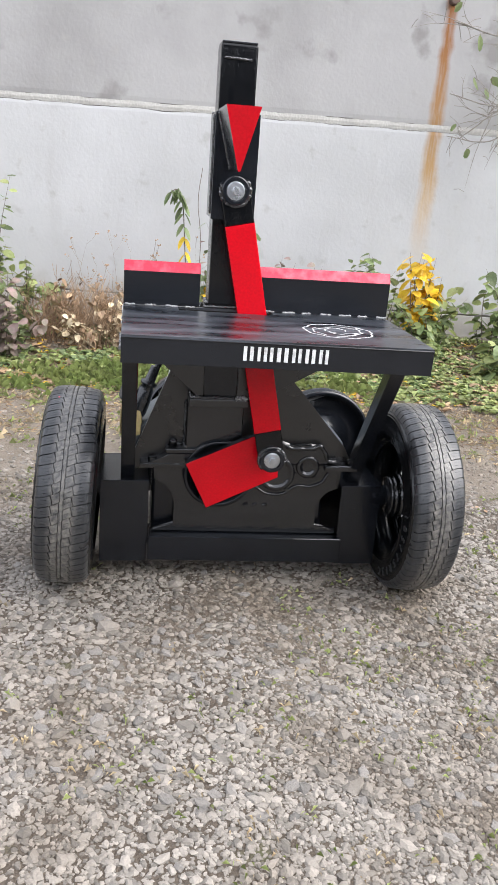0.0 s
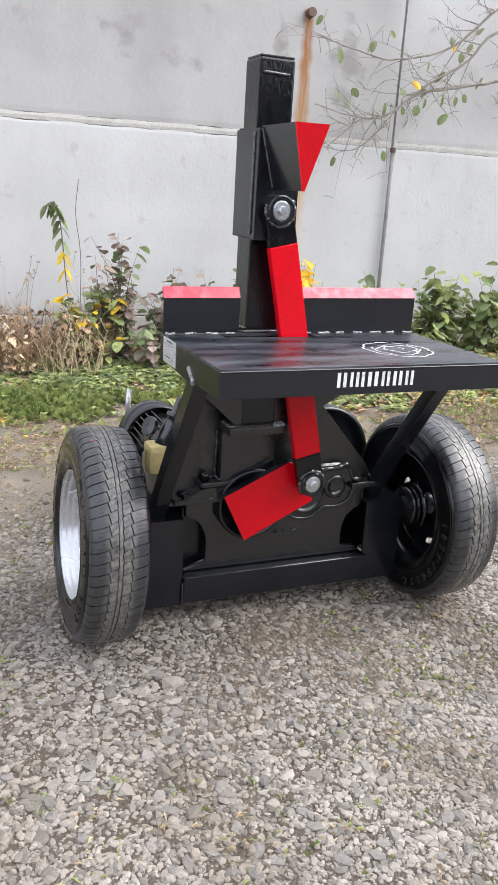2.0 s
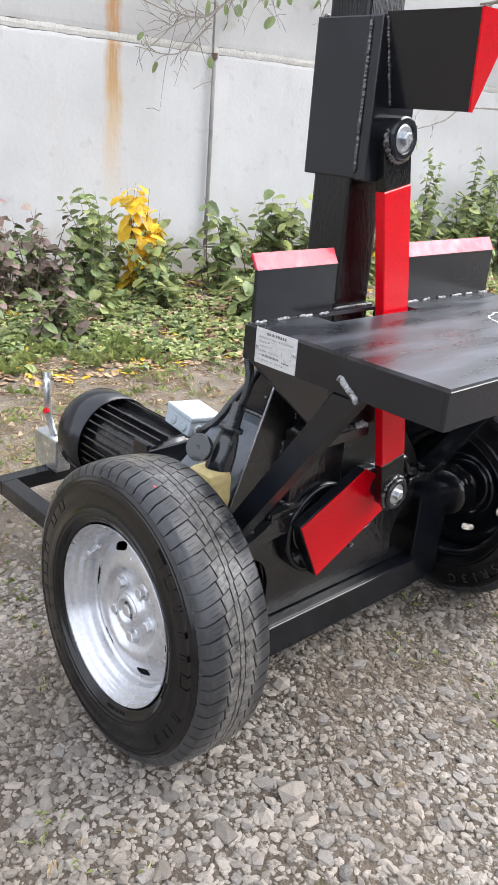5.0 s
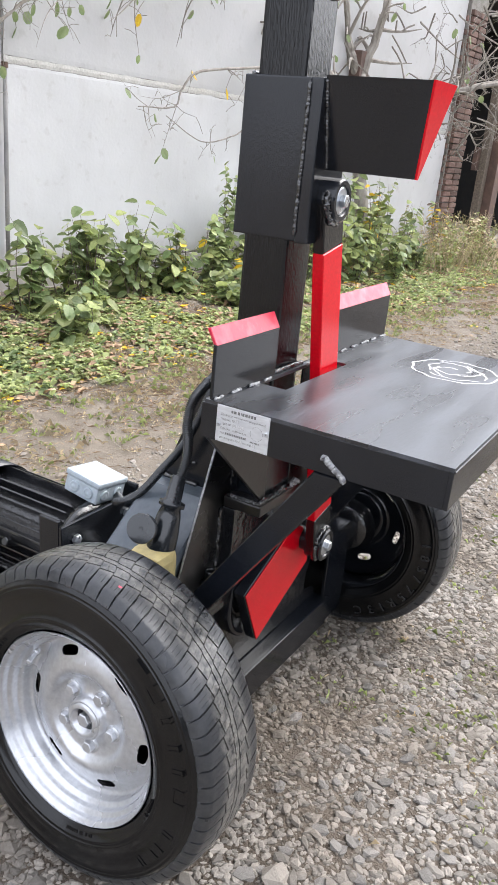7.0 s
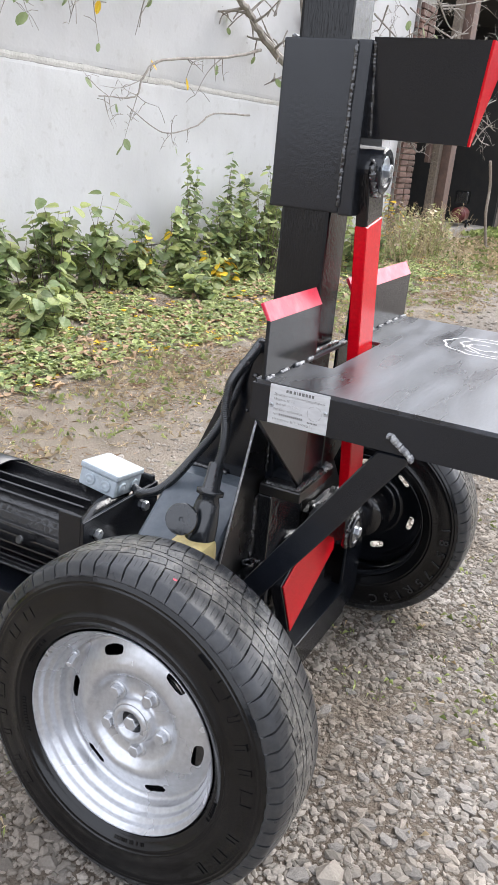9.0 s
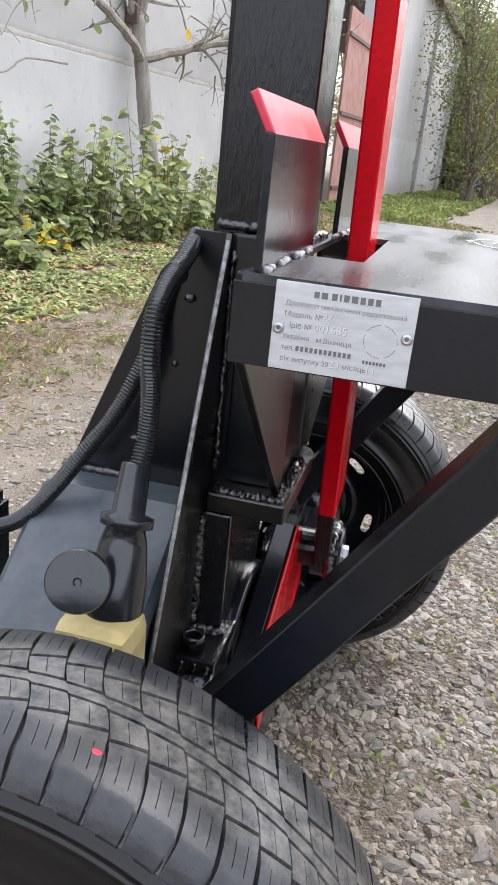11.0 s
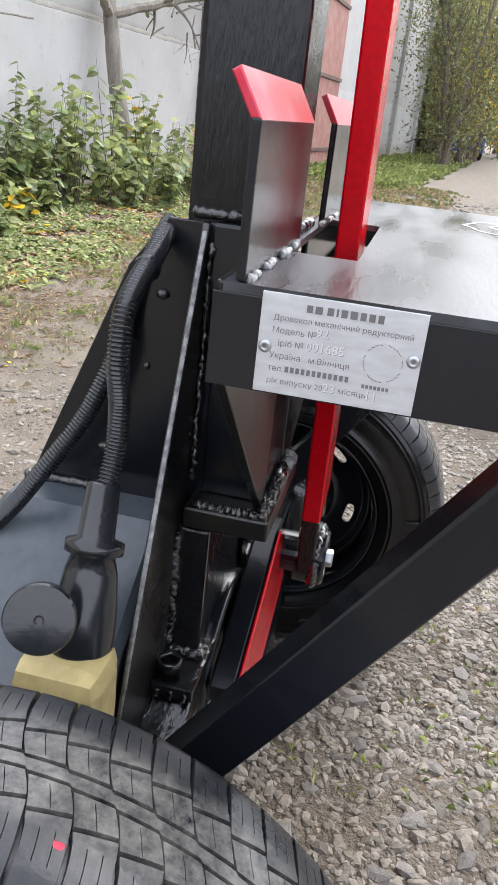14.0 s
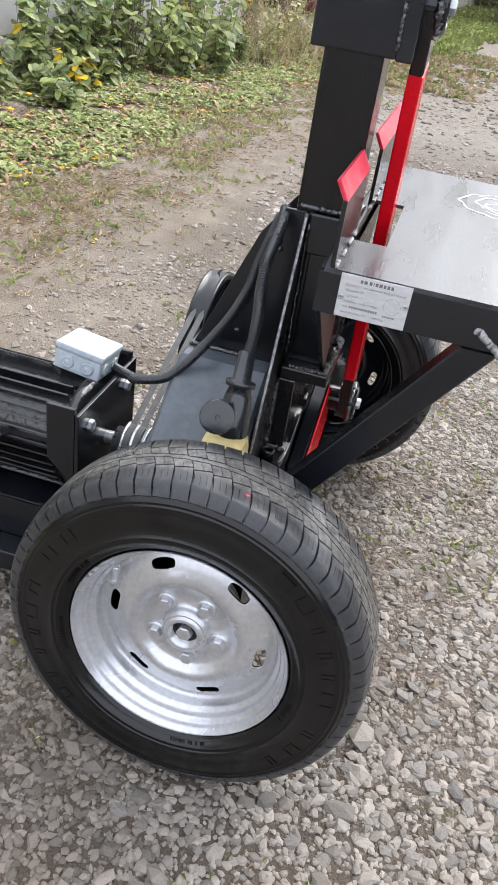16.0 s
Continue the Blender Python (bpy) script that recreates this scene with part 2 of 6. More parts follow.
def wall_material():
    """Whitewashed concrete with grey weathering, damp patches and a rust run below a cut-off pipe."""
    m = bpy.data.materials.new("whitewashed_concrete")
    m.use_nodes = True
    n, l = m.node_tree.nodes, m.node_tree.links
    b = n["Principled BSDF"]
    tc = n.new("ShaderNodeTexCoord")
    pos = n.new("ShaderNodeSeparateXYZ")
    l.new(tc.outputs["Object"], pos.inputs[0])

    def tex(scale, detail=6.0, stretch=(1, 1, 1)):
        mp = n.new("ShaderNodeMapping")
        mp.inputs["Scale"].default_value = stretch
        l.new(tc.outputs["Object"], mp.inputs[0])
        t = n.new("ShaderNodeTexNoise")
        l.new(mp.outputs[0], t.inputs["Vector"])
        t.inputs["Scale"].default_value, t.inputs["Detail"].default_value = scale, detail
        return t.outputs[0]

    def ramp(src, lo, hi, a=0.0, c=1.0):
        r = n.new("ShaderNodeMapRange")
        r.inputs["From Min"].default_value, r.inputs["From Max"].default_value = lo, hi
        r.inputs["To Min"].default_value, r.inputs["To Max"].default_value = a, c
        l.new(src, r.inputs[0])
        return r.outputs[0]

    def math_(op, a, c):
        x = n.new("ShaderNodeMath")
        x.operation = op
        for i, q in ((0, a), (1, c)):
            if isinstance(q, (int, float)):
                x.inputs[i].default_value = q
            else:
                l.new(q, x.inputs[i])
        return x.outputs[0]

    def mix(f, a, c):
        x = n.new("ShaderNodeMix")
        x.data_type = "RGBA"
        l.new(f, x.inputs[0])
        for i, q in ((6, a), (7, c)):
            if isinstance(q, tuple):
                x.inputs[i].default_value = (*q, 1)
            else:
                l.new(q, x.inputs[i])
        return x.outputs[2]
    col = mix(ramp(tex(1.3), 0.35, 0.65), (0.46, 0.46, 0.457), (0.535, 0.535, 0.535))
    # the upper panels have lost more of their limewash
    upper = math_("MULTIPLY", ramp(pos.outputs["Z"], 1.56, 1.60), ramp(pos.outputs["X"], 2.4, 2.7, 1.0, 0.4))
    grey = mix(ramp(tex(0.9, 5), 0.42, 0.62), (0.40, 0.392, 0.385), (0.31, 0.302, 0.295))
    grey = mix(ramp(tex(2.6, 7), 0.58, 0.66), grey, (0.265, 0.255, 0.245))
    col = mix(upper, col, grey)
    col = mix(ramp(tex(9.0, 8), 0.60, 0.72, 0.0, 0.5), col, (0.36, 0.345, 0.325))
    col = mix(ramp(tex(3.0, 6, (2, 1, 0.5)), 0.56, 0.80, 0.0, 0.35), col, (0.38, 0.365, 0.35))
    # earth splashed on the foot
    foot = math_("ADD", pos.outputs["Z"], ramp(tex(6.0), 0.3, 0.7, -0.1, 0.1))
    col = mix(ramp(foot, 0.42, 0.22, 0.0, 0.7), col, (0.36, 0.33, 0.29))
    # rust run
    wob = math_("ADD", pos.outputs["X"], ramp(tex(3.0, 4, (1, 1, 2)), 0.2, 0.8, -0.022, 0.022))
    dist = math_("ABSOLUTE", math_("SUBTRACT", wob, 1.795), 0.0)
    spread = ramp(pos.outputs["Z"], 2.4, 0.75, 0.042, 0.085)
    run = ramp(math_("DIVIDE", dist, spread), 0.35, 1.1, 1.0, 0.0)
    run = math_("MULTIPLY", run, ramp(tex(14.0, 6, (4, 1, 0.4)), 0.3, 0.55, 0.6, 1.0))
    run = math_("MULTIPLY", run, ramp(pos.outputs["Z"], 0.55, 1.3, 0.0, 1.0))
    run = math_("MULTIPLY", run, ramp(pos.outputs["Z"], 2.44, 2.40))
    col = mix(math_("MULTIPLY", run, 0.95), col, mix(ramp(pos.outputs["Z"], 1.0, 2.2), (0.50, 0.33, 0.15), (0.27, 0.10, 0.02)))
    l.new(col, b.inputs["Base Color"])
    b.inputs["Roughness"].default_value = 0.85
    bp = n.new("ShaderNodeBump")
    bp.inputs["Strength"].default_value, bp.inputs["Distance"].default_value = 0.3, 0.005
    l.new(math_("ADD", tex(38.0, 8), math_("MULTIPLY", tex(6.0), 1.5)), bp.inputs["Height"])
    l.new(bp.outputs[0], b.inputs["Normal"])
    return m


GROUND = ground_material()
LIMEWASH = wall_material()
PALEMORTAR = mat("pale_lime_mortar", (0.50, 0.487, 0.455), 0.9, second=(0.43, 0.415, 0.385), scale=7, fine=60, bump=0.6, depth=0.006)
MORTAR = mat("crumbling_mortar", (0.22, 0.20, 0.175), 0.9, second=(0.30, 0.285, 0.26), scale=12, fine=60, bump=0.8, depth=0.01)
STONE = mat("crushed_granite", (0.232, 0.209, 0.181), 0.78, second=(0.158, 0.131, 0.103), scale=2.6, fine=260, bump=0.7, depth=0.002, island=0.42, spread=(0.42, 0.66))
STONE1 = mat("crushed_granite_single", (0.23, 0.215, 0.197), 0.75, second=(0.165, 0.15, 0.133), scale=45, fine=260, bump=0.6, depth=0.002, random=0.3)
BARK = mat("grey_bark", (0.20, 0.175, 0.15), 0.85, second=(0.30, 0.275, 0.24), scale=20, fine=90, bump=0.8, depth=0.004, stretch=(1, 1, 0.3))
TWIG = mat("brown_twig", (0.11, 0.085, 0.065), 0.8, second=(0.17, 0.14, 0.11), scale=40)
PALETWIG = mat("pale_dry_twig", (0.34, 0.30, 0.25), 0.8, second=(0.24, 0.205, 0.17), scale=40)
LEAF = mat("green_leaf", (0.17, 0.235, 0.10), 0.45, second=(0.26, 0.315, 0.15), scale=14, fine=80, island=0.45, bump=0.3, thin=0.48)
LEAFPALE = mat("pale_green_leaf", (0.31, 0.37, 0.135), 0.55, second=(0.39, 0.42, 0.19), scale=14, fine=80, island=0.4, bump=0.3, thin=0.45)
LEAFDARK = mat("dusky_purple_leaf", (0.32, 0.22, 0.21), 0.55, second=(0.24, 0.21, 0.16), scale=16, fine=80, island=0.4, bump=0.3, thin=0.3)
LEAFYELLOW = mat("yellow_autumn_leaf", (0.8, 0.58, 0.04), 0.5, second=(0.7, 0.44, 0.04), scale=18, fine=80, island=0.25, bump=0.3, thin=0.35)
LEAFBROWN = mat("withered_brown_leaf", (0.3, 0.19, 0.115), 0.75, second=(0.4, 0.28, 0.17), scale=18, fine=80, island=0.4, bump=0.5)
DRYBROWN = mat("dead_brown_stalk", (0.20, 0.125, 0.075), 0.8, second=(0.30, 0.20, 0.12), scale=20, island=0.35)
STRAW = mat("dry_grass", (0.52, 0.43, 0.28), 0.75, second=(0.4, 0.31, 0.19), scale=10, fine=80, island=0.35)
DRYGREEN = mat("yellowing_grass", (0.36, 0.36, 0.14), 0.7, second=(0.46, 0.41, 0.20), scale=10, island=0.35, thin=0.3)
GRASS = mat("green_grass", (0.16, 0.215, 0.06), 0.6, second=(0.25, 0.28, 0.10), scale=5, fine=80, island=0.4, thin=0.35)
BRICK = mat("weathered_red_brick", (0.135, 0.072, 0.056), 0.85, second=(0.20, 0.135, 0.11), scale=14, fine=120, bump=0.6, depth=0.004, random=0.3)
RUSTY = mat("rusty_brown_steel", (0.085, 0.053, 0.043), 0.7, second=(0.135, 0.082, 0.062), scale=9, fine=90, bump=0.4, depth=0.002)
OLDRED = mat("faded_red_steel", (0.30, 0.12, 0.10), 0.7, second=(0.36, 0.20, 0.17), scale=5, fine=80, bump=0.3)
# near-black colour carries the shade inside the shed
DARKROOM = mat("shaded_interior", (0.02, 0.02, 0.02), 0.9, second=(0.03, 0.028, 0.026))
TARP = mat("blue_car_paint", (0.02, 0.06, 0.22), 0.3, second=(0.025, 0.07, 0.25), coat=0.5)
GLASSDARK = mat("dark_car_glass", (0.02, 0.025, 0.03), 0.08)


# ---- building helpers ----
import collections

from mathutils import geometry

def part(name, bm, material, parent=None, label="", smooth=False):
    me = bpy.data.meshes.new(name)
    bmesh.ops.recalc_face_normals(bm, faces=bm.faces)
    bm.to_mesh(me)
    bm.free()
    me.materials.append(material)
    if smooth or material.name in ("black_weld_bead", "bare_weld_spot"):
        for p in me.polygons:
            p.use_smooth = True
    ob = new(name, me)
    if parent is not None:
        ob.parent = parent
    if label:
        tagged(ob, label)
    return ob


def thing(name, label, category, group="", kind="", at=(0, 0, 0), turn=0):
    ob = new(name)
    ob.empty_display_size = 0.1
    ob.matrix_basis = pose(*at, 0, 0, turn)
    return tagged(ob, label, category, group, kind)


def box(bm, x, y, z, bevel=0.0, m=None):
    """A box between the limits x, y, z, with bevelled edges."""
    geo = bmesh.ops.create_cube(bm, size=1.0)["verts"]
    s = Matrix.Translation(((x[0] + x[1]) / 2, (y[0] + y[1]) / 2, (z[0] + z[1]) / 2)) @ Matrix.Diagonal((x[1] - x[0], y[1] - y[0], z[1] - z[0], 1))
    bmesh.ops.transform(bm, matrix=(m or Matrix()) @ s, verts=geo)
    if bevel:
        edges = list({e for v in geo for e in v.link_edges})
        bmesh.ops.bevel(bm, geom=edges, offset=bevel, segments=2, affect="EDGES", profile=0.6)
    return bm


def prism(bm, outline, axis, a, b, bevel=0.0, m=None):
    """An outline drawn out along an axis from a to b. Outline in the other two axes, in the order x, y, z."""
    i = "xyz".index(axis)

    def at(p, h):
        q = list(p)
        q.insert(i, h)
        v = Vector(q)
        return m @ v if m else v
    lo = [bm.verts.new(at(p, a)) for p in outline]
    hi = [bm.verts.new(at(p, b)) for p in outline]
    k = len(outline)
    faces = [bm.faces.new(lo), bm.faces.new(hi[::-1])]
    faces += [bm.faces.new((lo[j], hi[j], hi[(j + 1) % k], lo[(j + 1) % k])) for j in range(k)]
    if bevel:
        edges = list({e for f in faces[:2] for e in f.edges})
        bmesh.ops.bevel(bm, geom=edges, offset=bevel, segments=1, affect="EDGES")
    return bm


def lathe(bm, profile, seg=48, m=None, closed=False):
    """Turns (radius, height) pairs round the local z axis."""
    rings = []
    for r, h in profile:
        ring = []
        for k in range(seg):
            a = 2 * math.pi * k / seg
            v = Vector((r * math.cos(a), r * math.sin(a), h))
            ring.append(bm.verts.new(m @ v if m else v))
        rings.append(ring)
    pairs = list(zip(rings, rings[1:])) + ([(rings[-1], rings[0])] if closed else [])
    for p, q in pairs:
        for k in range(seg):
            bm.faces.new((p[k], p[(k + 1) % seg], q[(k + 1) % seg], q[k]))
    if not closed:
        for ring in (rings[0], rings[-1]):
            bm.faces.new(ring)
    return bm


def along(a, b):
    """Matrix with local z from a to b, and the length."""
    a, b = Vector(a), Vector(b)
    return Matrix.Translation(a) @ (b - a).to_track_quat("Z", "Y").to_matrix().to_4x4(), (b - a).length


def cyl(bm, a, b, r, seg=24, bevel=0.0, r2=None):
    m, h = along(a, b)
    r2 = r if r2 is None else r2
    if bevel:
        prof = [(r - bevel, 0), (r, bevel), (r2, h - bevel), (r2 - bevel, h)]
    else:
        prof = [(r, 0), (r2, h)]
    return lathe(bm, prof, seg, m)


def spline(points, steps=12):
    """A smooth line through points."""
    p = [Vector(q) for q in points]
    p = [2 * p[0] - p[1]] + p + [2 * p[-1] - p[-2]]
    out = []
    for i in range(1, len(p) - 2):
        for s in range(steps):
            t = s / steps
            out.append(0.5 * (2 * p[i] + (p[i + 1] - p[i - 1]) * t + (2 * p[i - 1] - 5 * p[i] + 4 * p[i + 1] - p[i + 2]) * t * t
                              + (3 * p[i] - p[i - 1] - 3 * p[i + 1] + p[i + 2]) * t ** 3))
    out.append(p[-2])
    return out


def sweep(bm, line, radius, seg=10):
    """A round tube along a line; radius is a number or a function of the index."""
    rings, up = [], Vector((0.13, 0.31, 0.94))
    for i, c in enumerate(line):
        d = (line[min(i + 1, len(line) - 1)] - line[max(i - 1, 0)]).normalized()
        s = d.cross(up)
        if s.length < 0.05:
            s = d.cross(Vector((1, 0, 0)))
        s.normalize()
        u = s.cross(d)
        r = radius(i) if callable(radius) else radius
        rings.append([bm.verts.new(c + (s * math.cos(2 * math.pi * k / seg) + u * math.sin(2 * math.pi * k / seg)) * r) for k in range(seg)])
    for p, q in zip(rings, rings[1:]):
        for k in range(seg):
            bm.faces.new((p[k], p[(k + 1) % seg], q[(k + 1) % seg], q[k]))
    bm.faces.new(rings[0])
    bm.faces.new(rings[-1])
    return bm


def lumps(bm, a, b, n, size, seed=1, wob=0.25):
    """A rippled weld bead from a to b, or a single lump where they meet."""
    rnd = random.Random(seed)
    a, b = Vector(a), Vector(b)
    if (b - a).length < size * 2:
        g = bmesh.ops.create_icosphere(bm, subdivisions=1, radius=size * rnd.uniform(0.75, 1.2))["verts"]
        sc = Matrix.Diagonal((rnd.uniform(0.8, 1.3), rnd.uniform(0.8, 1.3), rnd.uniform(0.7, 1.1), 1))
        off_ = Vector([rnd.uniform(-wob, wob) * size for _ in range(3)])
        bmesh.ops.transform(bm, matrix=Matrix.Translation((a + b) / 2 + off_) @ sc, verts=g)
        return bm
    k = max(8, n * 3)
    line, rad = [], []
    for i in range(k + 1):
        line.append(a.lerp(b, i / k) + Vector([rnd.uniform(-wob, wob) * size * 0.7 for _ in range(3)]))
        rad.append(size * (0.78 + 0.22 * abs(math.sin(i * 1.05)) + rnd.uniform(-0.12, 0.2)))
    rad[0] *= 0.6
    rad[-1] *= 0.6
    return sweep(bm, line, lambda i: rad[i], 8)


def lettering(text, size, m, depth=0.0, spacing=1.0):
    """A bmesh of a line of text, its foot at the origin of m, running along m's x axis."""
    cu = bpy.data.curves.new("writing", "FONT")
    cu.body, cu.size, cu.extrude, cu.space_character = text, size, depth, spacing
    cu.resolution_u = 2
    if not depth:
        cu.fill_mode = "NONE"
    ob = bpy.data.objects.new("writing", cu)
    me = ob.to_mesh()
    bm = bmesh.new()
    if depth:
        bm.from_mesh(me)
    else:
        # each outline is filled by itself, with the holes that lie in it
        loops, seen = [], set()
        link = collections.defaultdict(list)
        for e in me.edges:
            link[e.vertices[0]].append(e.vertices[1])
            link[e.vertices[1]].append(e.vertices[0])
        for v in range(len(me.vertices)):
            if v in seen or not link[v]:
                continue
            ring, cur = [], v
            while cur is not None:
                seen.add(cur)
                ring.append(cur)
                cur = next((w for w in sorted(link[cur], key=lambda w: w != cur + 1) if w not in seen), None)
            pts = [me.vertices[k].co.copy() for k in ring]
            left = min(p.x for p in pts)
            for p in pts:
                # strokes that run into a stem end at its edge
                if len(pts) == 28 and 0.07 < (p.x - left) / size < 0.078:
                    p.x = left + 0.0885 * size
                if len(pts) == 24 and 0.378 < (p.x - left) / size < 0.384:
                    p.x = left + 0.342 * size
            area = sum(a.x * b.y - b.x * a.y for a, b in zip(pts, pts[1:] + pts[:1]))
            loops.append((area, pts))
        def bounds(p):
            return min(c.x for c in p), max(c.x for c in p), min(c.y for c in p), max(c.y for c in p)

        def within(h, p):
            x0, x1, y0, y1 = bounds(p)
            u0, u1, v0, v1 = bounds(h)
            return x0 < u0 and u1 < x1 and y0 < v0 and v1 < y1
        holes = [h for a, h in loops if any(a * b < 0 and within(h, p) for b, p in loops)]
        for n_, (a, p) in enumerate(q for q in loops if not any(q[1] is h for h in holes)):
            inside = [h for h in holes if within(h, p)]
            rings = [p] + inside
            flat = [bm.verts.new(c + Vector((0, 0, 4e-6 * n_))) for r in rings for c in r]
            for t in geometry.tessellate_polygon(rings):
                bm.faces.new([flat[k] for k in t])
    ob.to_mesh_clear()
    bpy.data.objects.remove(ob)
    bpy.data.curves.remove(cu)
    bmesh.ops.transform(bm, matrix=m, verts=bm.verts)
    return bm


def hexagon(bm, centre, direction, r, h):
    m, _ = along(centre, Vector(centre) + Vector(direction))
    return lathe(bm, [(r * 0.94, 0), (r, 0.001), (r, h - 0.0015), (r * 0.88, h)], 6, m)


NB = bmesh.new

# ---- ground, wall and gate ----
WALLTURN = math.degrees(math.atan(-0.09))
WALL = pose(0, 3.78, 0, 0, 0, WALLTURN)


def by_wall(x, d, z=0.0):
    """A place d metres in front of the wall."""
    return WALL @ Vector((x * 1.004, -d, z))


def bank(x, y):
    """Height of the ground: a low bank rises towards the wall."""
    d = 3.78 - 0.09 * x - y
    t = min(1, max(0, (2.0 - d) / 1.6))
    if x > 9.2:
        t *= max(0, 1 - (x - 9.2) / 1.5)
    return 0.10 * t * t * (3 - 2 * t)


def dip(x, y):
    """The yard falls a little towards the far wheel."""
    t = min(1, max(0, (x + 0.3) / 0.8))
    return -0.014 * t * t * (3 - 2 * t) * min(1, max(0, 1.8 - y))


def relief(x, y):
    return bank(x, y) + dip(x, y) + 0.010 * noise.noise((x * 0.9, y * 0.9, 0.3)) + 0.0025 * noise.noise((x * 5, y * 5, 1.7)) - 0.004


def axis_steps(lo, hi, fine_lo, fine_hi, step):
    out = list(np.arange(fine_lo, fine_hi, step))
    a, s = fine_lo, step
    while a > lo:
        s *= 1.35
        a -= s
        out.insert(0, a)
    a, s = out[-1], step
    while a < hi:
        s *= 1.35
        a += s
        out.append(a)
    return out


gx, gy = axis_steps(-400, 600, -3.0, 9.0, 0.07), axis_steps(-400, 400, -2.6, 3.7, 0.07)
verts = [(x, y, relief(x, y) if max(abs(x), abs(y)) < 60 else 0.0) for y in gy for x in gx]
nx = len(gx)
faces = [(j * nx + i, j * nx + i + 1, (j + 1) * nx + i + 1, (j + 1) * nx + i) for j in range(len(gy) - 1) for i in range(nx - 1)]
me = bpy.data.meshes.new("ground")
me.from_pydata(verts, [], faces)
me.materials.append(GROUND)
for p in me.polygons:
    p.use_smooth = True
ground = tagged(new("ground", me), "grey crushed-stone yard with bare earth and moss", "ground", kind="structure")


def panel(name, parent, x0, x1, z0, z1, y0, y1, material, ragged=0.006, step=0.05, seed=0):
    """A concrete panel whose front edges are worn ragged."""
    nx_, nz = max(2, int((x1 - x0) / step)), max(2, int((z1 - z0) / step))
    bm = NB()
    grid = []
    for j in range(nz + 1):
        row = []
        for i in range(nx_ + 1):
            x, z = x0 + (x1 - x0) * i / nx_, z0 + (z1 - z0) * j / nz
            dz = 0
            if j in (0, nz):
                dz = ragged * (noise.noise((x * 4, seed, 0)) + 0.8 * noise.noise((x * 17, seed, 3)))
            dy = 0.003 * noise.noise((x * 2, z * 2, seed))
            if j in (0, nz) or i in (0, nx_):
                dy += 0.0025
            row.append(bm.verts.new((x, y0 + dy, z + dz)))
        grid.append(row)
    for j in range(nz):
        for i in range(nx_):
            bm.faces.new((grid[j][i], grid[j][i + 1], grid[j + 1][i + 1], grid[j + 1][i]))
    rim_loop = grid[0] + [r[-1] for r in grid[1:]] + grid[-1][-2::-1] + [r[0] for r in grid[-2:0:-1]]
    back = [bm.verts.new((v.co.x, y1, v.co.z)) for v in rim_loop]
    k = len(rim_loop)
    for i in range(k):
        bm.faces.new((rim_loop[i], back[i], back[(i + 1) % k], rim_loop[(i + 1) % k]))
    bm.faces.new(back)
    return part(name, bm, material, parent)


wall = thing("wall_north", "whitewashed concrete panel wall with grey weathering and a rust streak", "wall", kind="structure")
wall.matrix_basis = WALL
XJ = (-7.0, 2.555, 9.75)
for k in range(2):
    a, b = XJ[k] + 0.010, XJ[k + 1] - 0.010
    panel("panel", wall, a - 0.008, b + 0.008, 0.275, 1.560, 0.0, 0.20, LIMEWASH, 0.010, 0.02, seed=k)
    panel("panel", wall, a, b, 1.609, 3.3, 0.004, 0.20, LIMEWASH, 0.003, 0.03, seed=k + 5)
    panel("plinth", wall, a, b, -0.3, 0.262, -0.02, 0.22, LIMEWASH, 0.006, 0.08, seed=k + 9)
    panel("mortar_band", wall, a, b, 1.5635, 1.6075, 0.002, 0.02, PALEMORTAR, 0.006, 0.016, seed=k)
mortar = panel("mortar", wall, -7.0, 9.72, -0.3, 3.3, 0.022, 0.19, MORTAR, 0.0, 0.15)
bm = NB()
rnd = random.Random(8)
for k in range(230):
    x = -2 + k * 0.035
    if rnd.random() < 0.8:
        continue
    lumps(bm, (x, 0.012, 1.587 + 0.010 * noise.noise((x * 3, 0, 0))), (x + 0.03, 0.012, 1.587), 2, rnd.uniform(0.004, 0.009), k)
tagged(part("mortar_crumb", bm, PALEMORTAR, wall), kind="stuff")
pipe = tagged(part("pipe_stub", cyl(NB(), WALL @ Vector((1.80, 0.05, 2.40)), WALL @ Vector((1.80, -0.06, 2.40)), 0.032, 20, 0.003), RUSTY), "rusty cut-off pipe stub in the concrete wall", "pipe")
pipe2 = tagged(part("conduit_pipe", sweep(NB(), [WALL @ Vector((2.547, -0.028, z)) for z in (0.28, 0.7, 1.1, 1.53)], 0.015, 12), mat("grey_pipe", (0.17, 0.165, 0.16), 0.6, second=(0.24, 0.23, 0.22)), None, "", True), "grey pipe fixed upright along the wall joint", "pipe")
part("pipe_cap", cyl(NB(), WALL @ Vector((2.547, -0.028, 1.53)), WALL @ Vector((2.547, -0.028, 1.565)), 0.022, 14), RUSTY, pipe2)

# brick pier, gate opening and the building past it
pier = thing("brick_pier", "weathered red brick pier at the end of the wall", "pier", kind="structure")
pier.matrix_basis = WALL
part("core", box(NB(), (9.78, 10.32), (-0.03, 0.42), (-0.1, 3.6)), MORTAR, pier)
gate = thing("steel_gate_post", "rusty brown steel gate post standing by the brick pier", "post")
gate.matrix_basis = WALL
part("upright", box(NB(), (10.34, 10.56), (-0.56, -0.42), (0.0, 3.9), 0.006), RUSTY, gate)
part("strut", box(NB(), (10.20, 10.33), (-0.44, -0.34), (0.0, 3.7), 0.006), TWIG, gate)
part("crossbar", box(NB(), (10.10, 10.34), (-0.34, -0.28), (1.15, 1.45), 0.004), RUSTY, gate)
